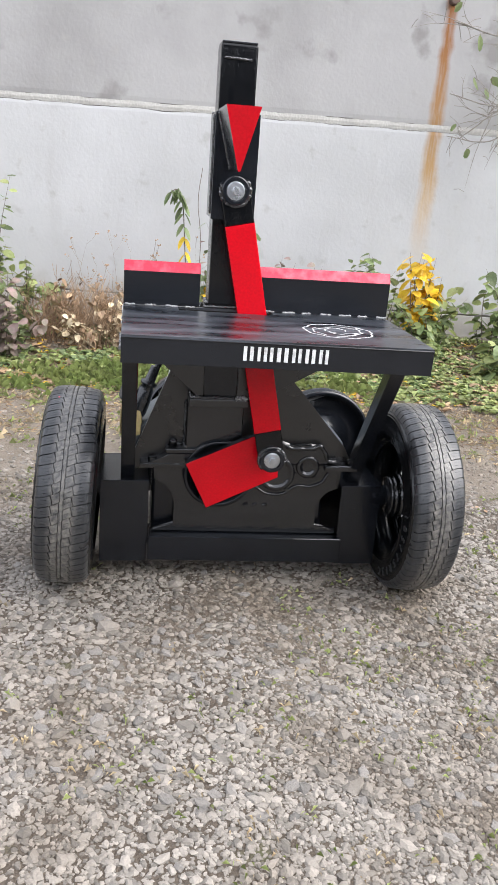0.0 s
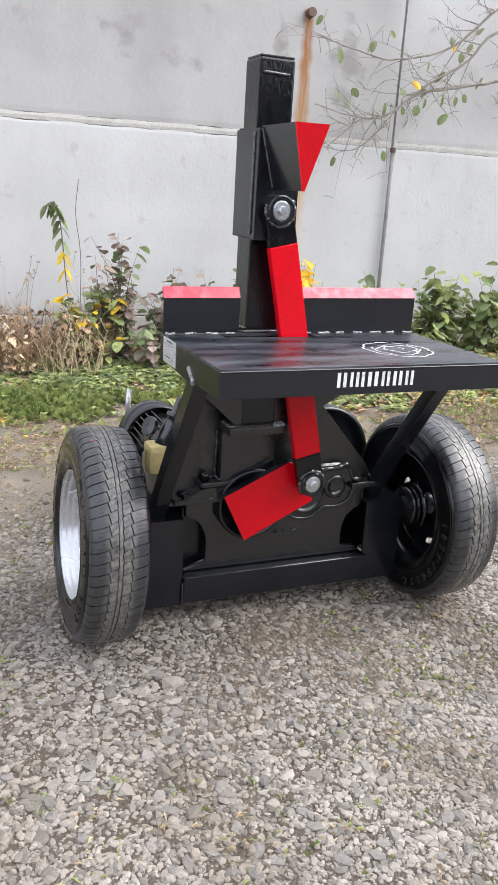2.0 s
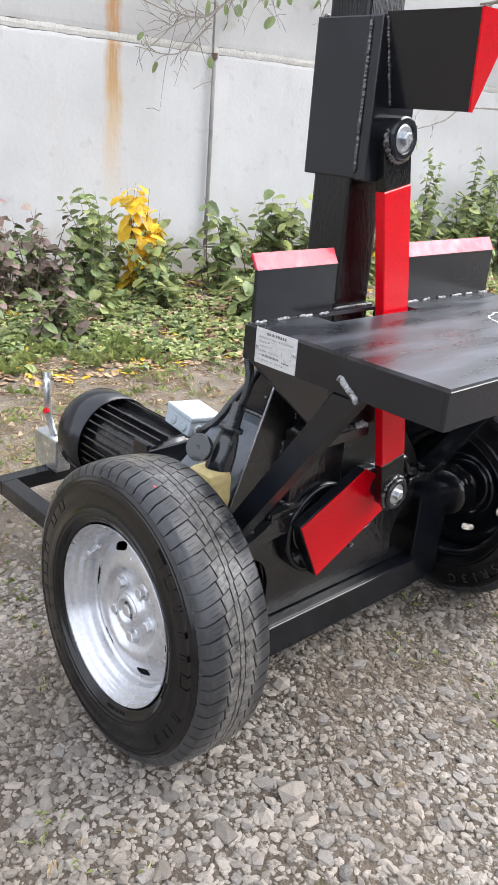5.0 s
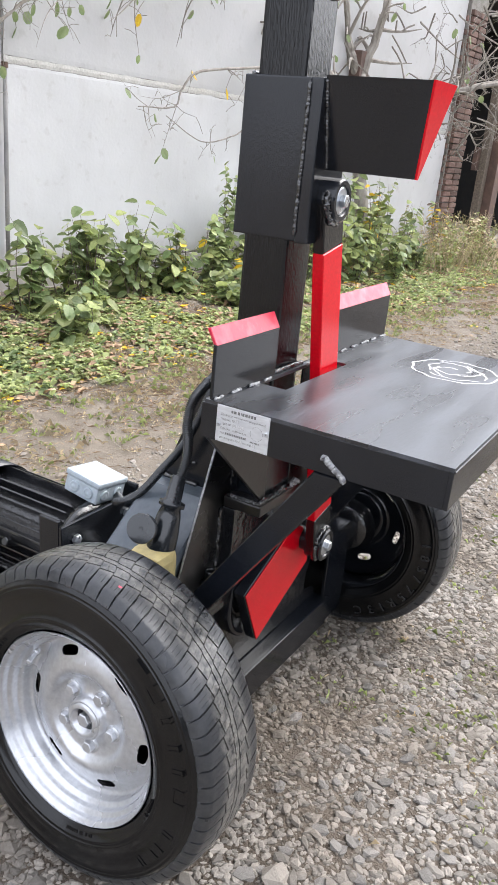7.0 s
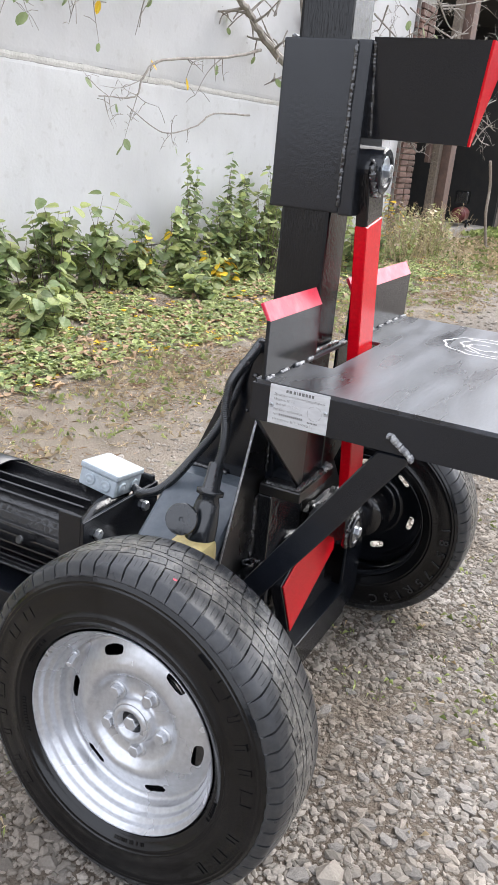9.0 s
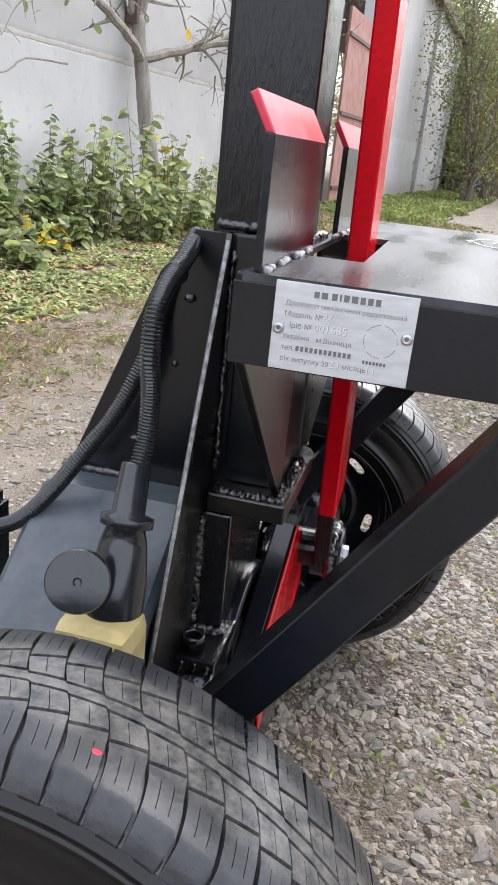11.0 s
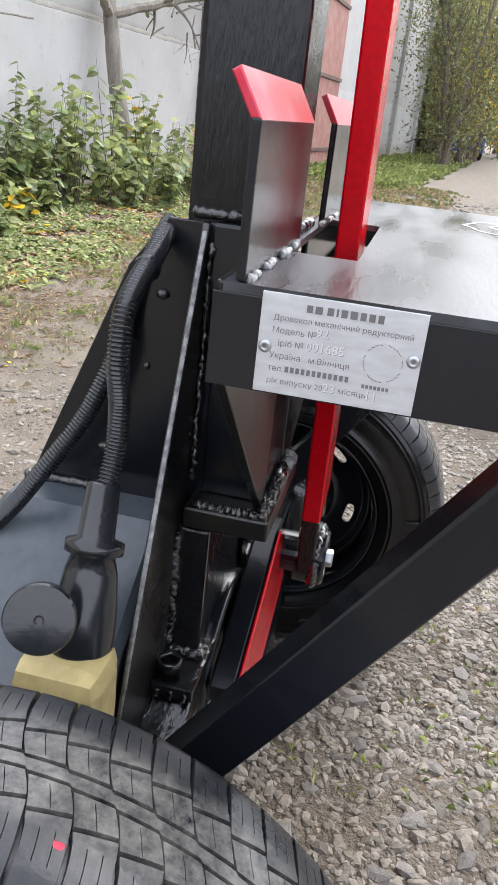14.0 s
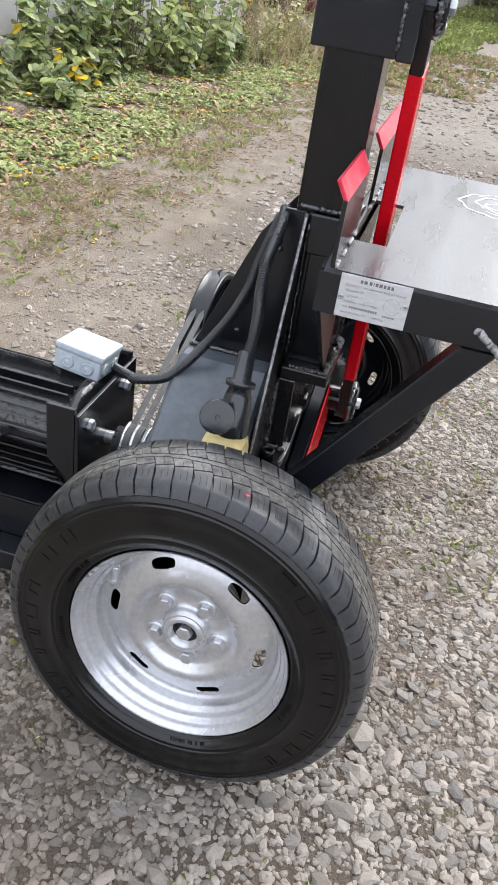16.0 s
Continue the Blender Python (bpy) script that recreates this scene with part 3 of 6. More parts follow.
shed = thing("shed", "open shed beside the wall, its inner shade painted dark", "shed", kind="structure")
shed.matrix_basis = WALL
for nm, x, y, z in (("wall_back", (10.4, 15.7), (4.0, 4.15), (0, 3.8)), ("wall_side", (10.33, 10.42), (0.42, 4.0), (0, 3.6)), ("wall_side", (15.55, 15.7), (0.1, 4.0), (0, 3.8)), ("roof", (10.3, 15.7), (0.0, 4.15), (3.65, 3.8)), ("slab", (10.42, 15.55), (0.2, 4.0), (-0.05, 0.03))):
    part(nm, box(NB(), x, y, z), MORTAR if nm == "slab" else DARKROOM, shed)
leafgate = thing("gate_leaf", "faded red sheet-steel gate leaf standing open", "gate")
leafgate.matrix_basis = WALL
part("sheet", box(NB(), (15.7, 18.1), (-0.05, 0.0), (0.08, 3.6), 0.003), OLDRED, leafgate)
for z in (0.3, 1.7, 3.1):
    part("rail", box(NB(), (15.7, 18.1), (-0.085, -0.0505), (z, z + 0.07), 0.003), RUSTY, leafgate)
far_wall = thing("far_building", "weathered white plastered building beyond the gate", "building", kind="structure")
far_wall.matrix_basis = WALL
part("wall", box(NB(), (18.2, 40.0), (0.0, 0.3), (-0.2, 5.5)), LIMEWASH, far_wall)
part("roof", box(NB(), (18.1, 40.2), (-0.25, 6.0), (5.5, 5.8)), RUSTY, far_wall)
for k in range(3):
    part("pilaster", box(NB(), (21.0 + 6 * k, 21.5 + 6 * k), (-0.12, 0.0), (-0.2, 5.5), 0.01), LIMEWASH, far_wall)

# added walls, out of view, that darken the paint's reflections and close the yard
CLOSING = mat("unseen_wall_grey", (0.075, 0.082, 0.092), 0.8, second=(0.10, 0.108, 0.118), scale=2)
tagged(part("wall_south", box(NB(), (-16.2, 60.0), (-12.3, -12.0), (-0.2, 3.6)), CLOSING), "added unseen grey wall that darkens reflections and closes the yard", "wall", kind="structure")
tagged(part("wall_west", box(NB(), (-16.2, -16.0), (-11.99, 5.2), (-0.2, 1.6)), CLOSING), "added unseen grey wall that darkens reflections and closes the yard", "wall", kind="structure")

# a red compressor in the shed
comp = thing("air_compressor", "red air compressor on small wheels inside the shed", "compressor")
comp.matrix_basis = WALL @ pose(14.75, 0.55, 0.03, 0, 0, 10)
stick = tagged(part("dry_stick", sweep(NB(), spline([by_wall(11.35, 1.0, 0.0), by_wall(11.2, 0.95, 0.5), by_wall(11.22, 0.93, 0.9), by_wall(11.1, 0.9, 1.25)], 6), 0.022, 8), PALETWIG), "pale dry stick standing in the gateway", "stick")
part("tank", cyl(NB(), (-0.35, 0, 0.22), (0.35, 0, 0.22), 0.14, 32, 0.05), mat("dull_dark_red_paint", (0.13, 0.02, 0.02), 0.5, second=(0.09, 0.018, 0.018)), comp)
part("engine", box(NB(), (-0.2, 0.2), (-0.12, 0.12), (0.42, 0.66), 0.03), CAST, comp)
for x in (-0.25, 0.25):
    part("small_wheel", cyl(NB(), (x, -0.2, 0.08), (x, -0.16, 0.08), 0.08, 24, 0.008), RUBBER, comp)

# far parked car
car = thing("parked_car", "dark blue car parked far down the track", "car", at=(36, -1.0, 0), turn=8)
part("body", prism(NB(), [(-2.1, 0.3), (-2.1, 0.85), (-1.3, 0.95), (-0.7, 1.42), (0.8, 1.45), (1.5, 0.98), (2.1, 0.85), (2.15, 0.3)], "y", -0.82, 0.82, 0.06), TARP, car)
part("side_window", prism(NB(), [(-1.1, 0.98), (-0.6, 1.36), (0.7, 1.38), (1.25, 1.0)], "y", -0.835, -0.822), GLASSDARK, car)
part("rear_window", prism(NB(), [(-0.7, 1.02), (-0.6, 1.36), (0.6, 1.36), (0.7, 1.02)], "x", -1.25, -0.9), GLASSDARK, car)
for x in (-1.35, 1.35):
    for y in (-0.78, 0.78):
        part("car_wheel", cyl(NB(), (x, y - 0.1, 0.31), (x, y + 0.1, 0.31), 0.31, 28, 0.03), RUBBER, car)



# ---- the log splitter ----
splitter = thing("log_splitter", "black and red log splitter on two wheels, standing on gravel", "log splitter")


def chan(name, x, y, z, material, bevel=0.003, parent=splitter, label=""):
    return part(name, box(NB(), x, y, z, bevel), material, parent, label)


# post with its cap
post = chan("post", (-0.140, -0.047), (-0.052, 0.036), (0.60, 1.497), BRUSHED, 0.006, label="square black steel post with brush marks")
part("cap_plate", box(NB(), (-0.138, -0.049), (-0.050, 0.034), (1.497, 1.502), 0.002), BLACK, post)
part("weld", lumps(NB(), (-0.130, -0.055, 1.463), (-0.062, -0.055, 1.461), 12, 0.004, 3), WELD, post)
part("weld", lumps(NB(), (-0.142, 0.03, 0.853), (-0.142, -0.05, 0.853), 14, 0.005, 4), WELD, post)
post_foot = chan("post_casing", (-0.150, -0.037), (-0.048, 0.011), (0.7805, 0.848), BLACK, 0.004)
part("casing_front", box(NB(), (-0.1405, -0.0455), (-0.0605, 0.011), (0.5885, 0.7795), 0.0015), BLACK, post_foot)

# sliding sleeve
sleeve = chan("sleeve", (-0.147, -0.040), (-0.068, 0.056), (1.080, 1.337), BLACK, 0.003, label="black steel sleeve sliding on the post")
part("front_plate", box(NB(), (-0.149, -0.036), (-0.092, -0.068), (1.078, 1.337), 0.003), BLACK, sleeve)
part("weld", lumps(NB(), (-0.150, -0.068, 1.09), (-0.150, -0.068, 1.33), 40, 0.0038, 5), WELD, sleeve)
part("weld", lumps(NB(), (-0.147, 0.04, 1.338), (-0.05, 0.04, 1.338), 16, 0.004, 6), WELD, sleeve)

# wedge head
def wedge(y_top, y_tip, y_back_top, y_back_tip, grow=0.0):
    bm = NB()
    v = [bm.verts.new(p) for p in ((-0.143 - grow, y_back_top, 1.341 + grow), (-0.063 + grow, y_back_top, 1.341 + grow), (-0.1005 + grow, y_back_tip, 1.199 - grow), (-0.1055 - grow, y_back_tip, 1.199 - grow),
                                   (-0.143 - grow, y_top, 1.341 + grow), (-0.063 + grow, y_top - 0.007, 1.341 + grow), (-0.1005 + grow, y_tip, 1.199 - grow), (-0.1055 - grow, y_tip, 1.199 - grow))]
    for f in ((0, 1, 5, 4), (1, 2, 6, 5), (2, 3, 7, 6), (3, 0, 4, 7), (4, 5, 6, 7), (3, 2, 1, 0)):
        bm.faces.new([v[i] for i in f])
    return bm


head = part("wedge_head", wedge(-0.2685, -0.249, -0.092, -0.092), BLACK, splitter, "black wedge-shaped splitting head")
part("front_face", wedge(-0.2725, -0.253, -0.2688, -0.2493, 0.0004), RED, head, "glossy red front face")
part("weld", lumps(NB(), (-0.141, -0.093, 1.335), (-0.106, -0.093, 1.20), 26, 0.0042, 7), WELD, head)
part("weld", lumps(NB(), (-0.065, -0.093, 1.335), (-0.100, -0.093, 1.20), 26, 0.0042, 8), WELD, head)

# connecting rod
TOP, LOW = Vector((-0.091, 0, 1.152)), Vector((0.062, 0, 0.424))
RD = (LOW - TOP).normalized()
RN = Vector((RD.z, 0, -RD.x))
RN = RN if RN.x > 0 else -RN


def rod_piece(bm, s0, s1, half, y0, y1, cut0=0.0, cut1=0.0, bevel=0.002):
    q = [TOP + RD * (s0 - cut0) - RN * half, TOP + RD * (s0 + cut0) + RN * half, TOP + RD * (s1 + cut1) + RN * half, TOP + RD * (s1 - cut1) - RN * half]
    return prism(bm, [(p.x, p.z) for p in q], "y", y0, y1, bevel)


L = (LOW - TOP).length
rod = part("connecting_rod", rod_piece(NB(), 0.085, L - 0.085, 0.0385, -0.110, -0.088), RED, splitter, "flat red connecting rod")
end_u = NB()
rod_piece(end_u, 0.0, 0.0848, 0.038, -0.1095, -0.0885)
part("upper_end", end_u, BRUSHED, rod, "black painted rod end")
end_l = NB()
rod_piece(end_l, L - 0.0848, L, 0.038, -0.1095, -0.0885)
part("lower_end", end_l, BRUSHED, rod, "black painted rod end")


def eye(c, r, y0, y1, name, seed):
    bm = NB()
    m, h = along((c.x, y1, c.z), (c.x, y0, c.z))
    lathe(bm, [(0.024, 0), (r, 0), (r, h - 0.003), (r - 0.003, h), (0.026, h), (0.024, h - 0.003)], 36, m, closed=True)
    e = part(name, bm, BLACK, rod, smooth=False)
    rnd = random.Random(seed)
    mid_a = math.atan2(RD.z, RD.x) + (0 if seed == 1 else math.pi)
    arc = [Vector((c.x + (r + 0.001) * math.cos(mid_a + q), y0 + rnd.uniform(0.010, 0.014), c.z + (r + 0.001) * math.sin(mid_a + q))) for q in np.linspace(-2.15, 2.15, 60)]
    wob_r = [0.0062 * (0.8 + 0.25 * abs(math.sin(i * 1.1)) + rnd.uniform(-0.1, 0.2)) for i in range(60)]
    part("weld", sweep(NB(), arc, lambda i: wob_r[i], 8), WELD, rod)
    bm = NB()
    lathe(bm, [(0.0232, 0), (0.0232, 0.003), (0.0205, 0.004)], 32, along((c.x, y0 + 0.006, c.z), (c.x, y0 - 1, c.z))[0])
    part("washer", bm, ZINC, rod, "zinc-plated washer")
    bm = hexagon(NB(), (c.x, y0 + 0.002, c.z), (0, -1, 0), 0.0115, 0.010)
    part("bolt", bm, ZINC, rod, "zinc-plated hexagon bolt")


eye(TOP, 0.036, -0.124, -0.086, "upper_eye", 1)
eye(LOW, 0.036, -0.122, -0.084, "lower_eye", 2)
bm = cyl(NB(), (TOP.x, -0.1, TOP.z), (TOP.x, -0.07, TOP.z), 0.020)
part("pin", bm, BLACK, rod)

# crank
crank = part("crank", prism(NB(), [(-0.181, 0.389), (-0.115, 0.252), (0.075, 0.343), (0.104, 0.386), (0.096, 0.44), (0.06, 0.468), (0.012, 0.476)], "y", -0.0625, -0.0345, 0.003), BLACK, splitter, "thick black crank arm")
part("front_face", prism(NB(), [(-0.181, 0.389), (-0.115, 0.252), (0.093, 0.352), (0.090, 0.40), (0.05, 0.455), (0.012, 0.477)], "y", -0.0660, -0.0627, 0.001), RED, crank, "red painted front face")
part("crank_pin", cyl(NB(), (LOW.x, -0.09, LOW.z), (LOW.x, -0.05, LOW.z), 0.026), BLACK, crank)

# table
table = part("table", NB(), TABLE, splitter, "black steel splitting table with a slot")
bm = NB()
TX, TY, TZ = (-0.368, 0.357), (-0.465, -0.056), (0.781, 0.845)
SX, SY = (-0.222, 0.032), (-0.122, -0.068)
xs, ys = (TX[0], SX[0], SX[1], TX[1]), (TY[0], SY[0], SY[1], TY[1])
for zz, flip in ((TZ[1], 0), (TZ[1] - 0.006, 1)):
    for i in range(3):
        for j in range(3):
            if (i, j) == (1, 1):
                continue
            q = [bm.verts.new((x, y, zz)) for x, y in ((xs[i], ys[j]), (xs[i + 1], ys[j]), (xs[i + 1], ys[j + 1]), (xs[i], ys[j + 1]))]
            bm.faces.new(q[::-1] if flip else q)
for i0, i1, j0, j1 in ((1, 2, 1, 1), (1, 2, 2, 2), (1, 1, 1, 2), (2, 2, 1, 2)):
    bm.faces.new([bm.verts.new((xs[i], ys[j], z)) for i, j, z in ((i0, j0, TZ[1]), (i1, j1, TZ[1]), (i1, j1, TZ[1] - 0.006), (i0, j0, TZ[1] - 0.006))])
for p, q in (((xs[0], ys[0]), (xs[3], ys[0])), ((xs[3], ys[0]), (xs[3], ys[3])), ((xs[3], ys[3]), (xs[0], ys[3])), ((xs[0], ys[3]), (xs[0], ys[0]))):
    bm.faces.new([bm.verts.new(c) for c in ((*p, TZ[1] - 0.006), (*q, TZ[1] - 0.006), (*q, TZ[1]), (*p, TZ[1]))])
bmesh.ops.remove_doubles(bm, verts=bm.verts, dist=1e-5)
bm.to_mesh(table.data)
bm.free()
for nm, x, y in (("front_rail", TX, (TY[0], TY[0] + 0.007)), ("side_rail", (TX[0], TX[0] + 0.007), (TY[0] + 0.0071, TY[1] + 0.006)), ("side_rail", (TX[1] - 0.007, TX[1]), (TY[0] + 0.0071, TY[1]))):
    part(nm, box(NB(), x, y, (TZ[0], TZ[1] - 0.0061), 0.0007), BLACK, table)
part("edge_bead", sweep(NB(), [Vector((TX[0], TY[0] - 0.0005, TZ[1] - 0.006)), Vector((0, TY[0] - 0.0005, TZ[1] - 0.006)), Vector((TX[1], TY[0] - 0.0005, TZ[1] - 0.006))], 0.0018, 6), BLACK, table)
part("back_rail", box(NB(), (TX[0] + 0.0072, -0.16), (TY[1] - 0.0005, TY[1] + 0.006), (TZ[0], TZ[1] - 0.001), 0.002), BLACK, table)
part("back_rail", box(NB(), (-0.02, TX[1]), (TY[1] - 0.0005, TY[1] + 0.006), (TZ[0], TZ[1] - 0.001), 0.002), BLACK, table)
rnd = random.Random(4)
for k in range(14):
    x = -0.35 + k * 0.0535
    if -0.17 < x < -0.03:
        continue
    bm = lumps(NB(), (x - 0.013, -0.0695, 0.846), (x + 0.012 + 0.004 * (k % 3), -0.0692, 0.8462), 6, 0.0027, 20 + k, 0.7)
    part("tack_weld", bm, BAREWELD, table)
part("weld", lumps(NB(), (-0.15, -0.058, 0.848), (-0.04, -0.058, 0.848), 18, 0.005, 40), WELD, table)

# the table hangs a little to one side
table.matrix_basis = Matrix.Translation((TX[0], 0, TZ[1])) @ pose(0, 0, 0, 0, 0.5, 0) @ Matrix.Translation((-TX[0], 0, -TZ[1]))

# letters on the front rail, as plain bars
LETTERS = (0.027, 0.009, 0.025, 0.030, 0.025, 0.027, 0.025)
for k, w in enumerate(LETTERS):
    x = -0.094 + sum(LETTERS[:k]) + k * 0.0055
    bm = NB()
    z0, z1, y = 0.7985, 0.8315, (TY[0] - 0.0016, TY[0] - 0.0009)
    if w < 0.012:
        box(bm, (x, x + w * 0.8), y, (z0, z1))
    else:
        box(bm, (x, x + w * 0.30), y, (z0, z1))
        box(bm, (x + w * 0.56, x + w * 0.86), y, (z0, z1))
    part("stencilled_bar", bm, WHITE, table, "white stencilled bar")

# emblem on the table top
bm = NB()
EC, ER = Vector((0.165, -0.30, TZ[1] + 0.0007)), 0.088


def stroke(bm, pts, w):
    line = spline(pts, 6)
    prev = None
    for i, c in enumerate(line):
        d = (line[min(i + 1, len(line) - 1)] - line[max(i - 1, 0)]).normalized()
        s = Vector((-d.y, d.x, 0)) * w * (0.7 + 0.5 * math.sin(i * 1.7) ** 2)
        cur = (bm.verts.new(c + s), bm.verts.new(c - s))
        if prev:
            bm.faces.new((prev[0], prev[1], cur[1], cur[0]))
        prev = cur


def polar(a, r):
    return EC + Vector((math.cos(a), math.sin(a), 0)) * ER * r


stroke(bm, [polar(2 * math.pi * k / 24, 0.97 + 0.04 * math.sin(k * 2.4)) for k in range(25)], 0.0022)
for a0, a1, r0, r1 in ((0.3, 2.2, 0.75, 0.55), (2.5, 4.1, 0.7, 0.8), (4.4, 5.9, 0.78, 0.5), (0.0, 3.0, 0.2, 0.62), (1.2, 4.4, 0.45, 0.3), (3.6, 6.2, 0.35, 0.7), (5.0, 7.0, 0.25, 0.85)):
    stroke(bm, [polar(a0 + (a1 - a0) * k / 5, r0 + (r1 - r0) * k / 5 + 0.07 * math.sin(3 * k)) for k in range(6)], 0.0019)
part("round_emblem", bm, WHITE, table, "round white line emblem")

# fences at the table's back
for x0, x1 in ((-0.367, -0.165), (-0.012, 0.362)):
    fence = part("fence", box(NB(), (x0, x1), (-0.0685, -0.0625), (0.8455 if x0 < -0.1 else 0.839, 0.935), 0.0015), BLACK, splitter, "low black steel fence with a bent red lip")
    lip = prism(NB(), [(-0.0690, 0.934), (-0.0625, 0.934), (-0.0495, 0.957), (-0.0545, 0.960)], "x", x0, x1, 0.001)
    part("bent_lip", lip, WORNRED, fence, "scuffed red bent lip, pink sky sheen in its colour")

# maker's plate on the table's side
PX = TX[0] - 0.0018
plate = part("nameplate", box(NB(), (PX, TX[0] - 0.0002), (-0.1768, -0.0805), (0.7822, 0.8432), 0.0004), PLATE, splitter, "brushed aluminium maker's plate with engraved lines")
PM = Matrix(((0, 0, -1, PX - 0.0002), (-1, 0, 0, -0.0798), (0, 1, 0, 0.7808), (0, 0, 0, 1)))


def engraved(text, x, z, size, material=INK, label=""):
    if material is STAMPGLINT:
        # offset darker copy paints the shade beside the embossed digits
        tagged(part("stamped_edge", lettering(text, size, PM @ Matrix.Translation((x + 0.0004, z - 0.0004, 0))), STAMPSHADE, plate), kind="stuff")
    tagged(part("engraved_line", lettering(text, size, PM @ Matrix.Translation((x, z, 0.0003 if material is STAMPGLINT else 0.0))), material, plate, label), kind="stuff")


def bars(x, z, widths, h, material=INK):
    for w in widths:
        part("plain_bar", box(NB(), (x, x + w), (z, z + h), (0, 0.0004), 0, PM), material, plate)
        x += w + h * 0.35


bars(0.0275, 0.0535, (0.0035, 0.0042), 0.0043)
bars(0.0395, 0.0535, (0.0037, 0.0012, 0.0036, 0.0042, 0.0034, 0.0036, 0.0034), 0.0046)
engraved("Дровокол механічний редукторний", 0.0085, 0.0465, 0.00475)
engraved("Модель №", 0.0085, 0.0388, 0.0052)
engraved("92", 0.0345, 0.0400, 0.0078, STAMPGLINT)
engraved("іріб №", 0.0128, 0.0312, 0.0052)
engraved("001685", 0.0295, 0.0310, 0.0078, STAMPGLINT)
engraved("Україна   м.Вінниця", 0.0085, 0.0235, 0.0052)
engraved("тел.", 0.0085, 0.0155, 0.0052)
bars(0.0190, 0.0158, [0.0021] * 12, 0.0034)
engraved("рік випуску 20", 0.0085, 0.0078, 0.0050)
engraved("23", 0.0428, 0.0075, 0.0078, STAMPGLINT)
engraved("місяць", 0.0520, 0.0078, 0.0052)
engraved("11", 0.0675, 0.0070, 0.0082, STAMPGLINT)
bm = NB()
for k in range(28):
    a = 2 * math.pi * k / 28
    if k % 5 == 2:
        continue
    c = Vector((0.0755 + 0.0112 * math.cos(a), 0.0305 + 0.0112 * math.sin(a), 0))
    box(bm, (-0.0011, 0.0011), (-0.00018, 0.00018), (0, 0.0003), 0, PM @ Matrix.Translation(c) @ pose(0, 0, 0, 0, 0, math.degrees(a) + 75))
part("faint_round_mark", bm, INK, plate)
bars(0.0655, 0.0140, [0.0016] * 7, 0.0022, INK)
for x, z in ((0.0055, 0.0300), (0.0925, 0.0345)):
    c = PM @ Vector((x, z, 0))
    bm = lathe(NB(), [(0.0040, 0), (0.0040, 0.0006), (0.0034, 0.0015), (0.0018, 0.0021), (0.0013, 0.0014), (0.0008, 0.0012)], 24, along(c, c + Vector((-1, 0, 0)))[0])
    part("rivet", bm, ZINC, plate, "aluminium pop rivet", True)
    # darker grey plug stands in for the shaded hole of the rivet
    bm = lathe(NB(), [(0.0012, 0), (0.0012, 0.00165)], 12, along(c, c + Vector((-1, 0, 0)))[0])
    part("rivet_hole", bm, INK, plate)

# triangular gussets below the table, and the shelf
part("gusset", prism(NB(), [(-0.362, 0.7795), (-0.150, 0.586), (-0.141, 0.586), (-0.141, 0.7795)], "y", -0.062, -0.054, 0.001), GLOSS, splitter)
part("gusset", prism(NB(), [(0.362, 0.7795), (0.02, 0.586), (-0.045, 0.586), (-0.045, 0.7795)], "y", -0.062, -0.054, 0.001), GLOSS, splitter)
part("shelf_plate", box(NB(), (-0.178, -0.010), (-0.075, 0.008), (0.566, 0.588), 0.003), GLOSS, splitter)
part("weld", lumps(NB(), (-0.172, -0.070, 0.589), (-0.172, 0.002, 0.589), 16, 0.0050, 51, 0.5), WELD, splitter)
part("weld", lumps(NB(), (-0.17, -0.066, 0.590), (-0.05, -0.066, 0.590), 26, 0.0062, 52, 0.5), WELD, splitter)
part("weld", lumps(NB(), (-0.048, -0.066, 0.590), (-0.016, -0.066, 0.591), 6, 0.0075, 53, 0.6), BAREWELD, splitter, "bare bright weld")
part("weld", lumps(NB(), (-0.151, 0.009, 0.60), (-0.151, 0.009, 0.83), 26, 0.0036, 54, 0.5), WELD, splitter)

# upright side plates carrying the post
front = part("front_plate", prism(NB(), [(-0.152, 0.846), (-0.350, 0.345), (0.350, 0.345), (0.312, 0.42), (0.165, 0.59), (-0.03, 0.80), (-0.03, 0.846)], "y", 0.012, 0.018, 0.0008), GLOSS, splitter, "tapered black carrier plate")
# thin pale strip along the plate's sloping edge
part("edge_strip", prism(NB(), [(-0.1544, 0.840), (-0.1554, 0.840), (-0.3512, 0.345), (-0.3502, 0.345)], "y", 0.0125, 0.0165), BAREWELD, front, "pale edge strip")
side = part("side_plate", prism(NB(), [(0.0, 0.846), (0.05, 0.846), (0.085, 0.80), (0.185, 0.56), (0.185, 0.40), (0.0, 0.40)], "x", -0.146, -0.138, 0.001), BLACK, splitter, "black side plate with plug welds")
for y, z in ((0.05, 0.78), (0.06, 0.71), (0.10, 0.62)):
    part("plug_weld", lumps(NB(), (-0.147, y, z), (-0.147, y + 0.002, z), 2, 0.005, int(z * 100)), WELD, side)
part("side_plate", prism(NB(), [(0.0, 0.846), (0.05, 0.846), (0.085, 0.80), (0.185, 0.56), (0.185, 0.40), (0.0, 0.40)], "x", -0.05, -0.042, 0.001), BLACK, splitter)

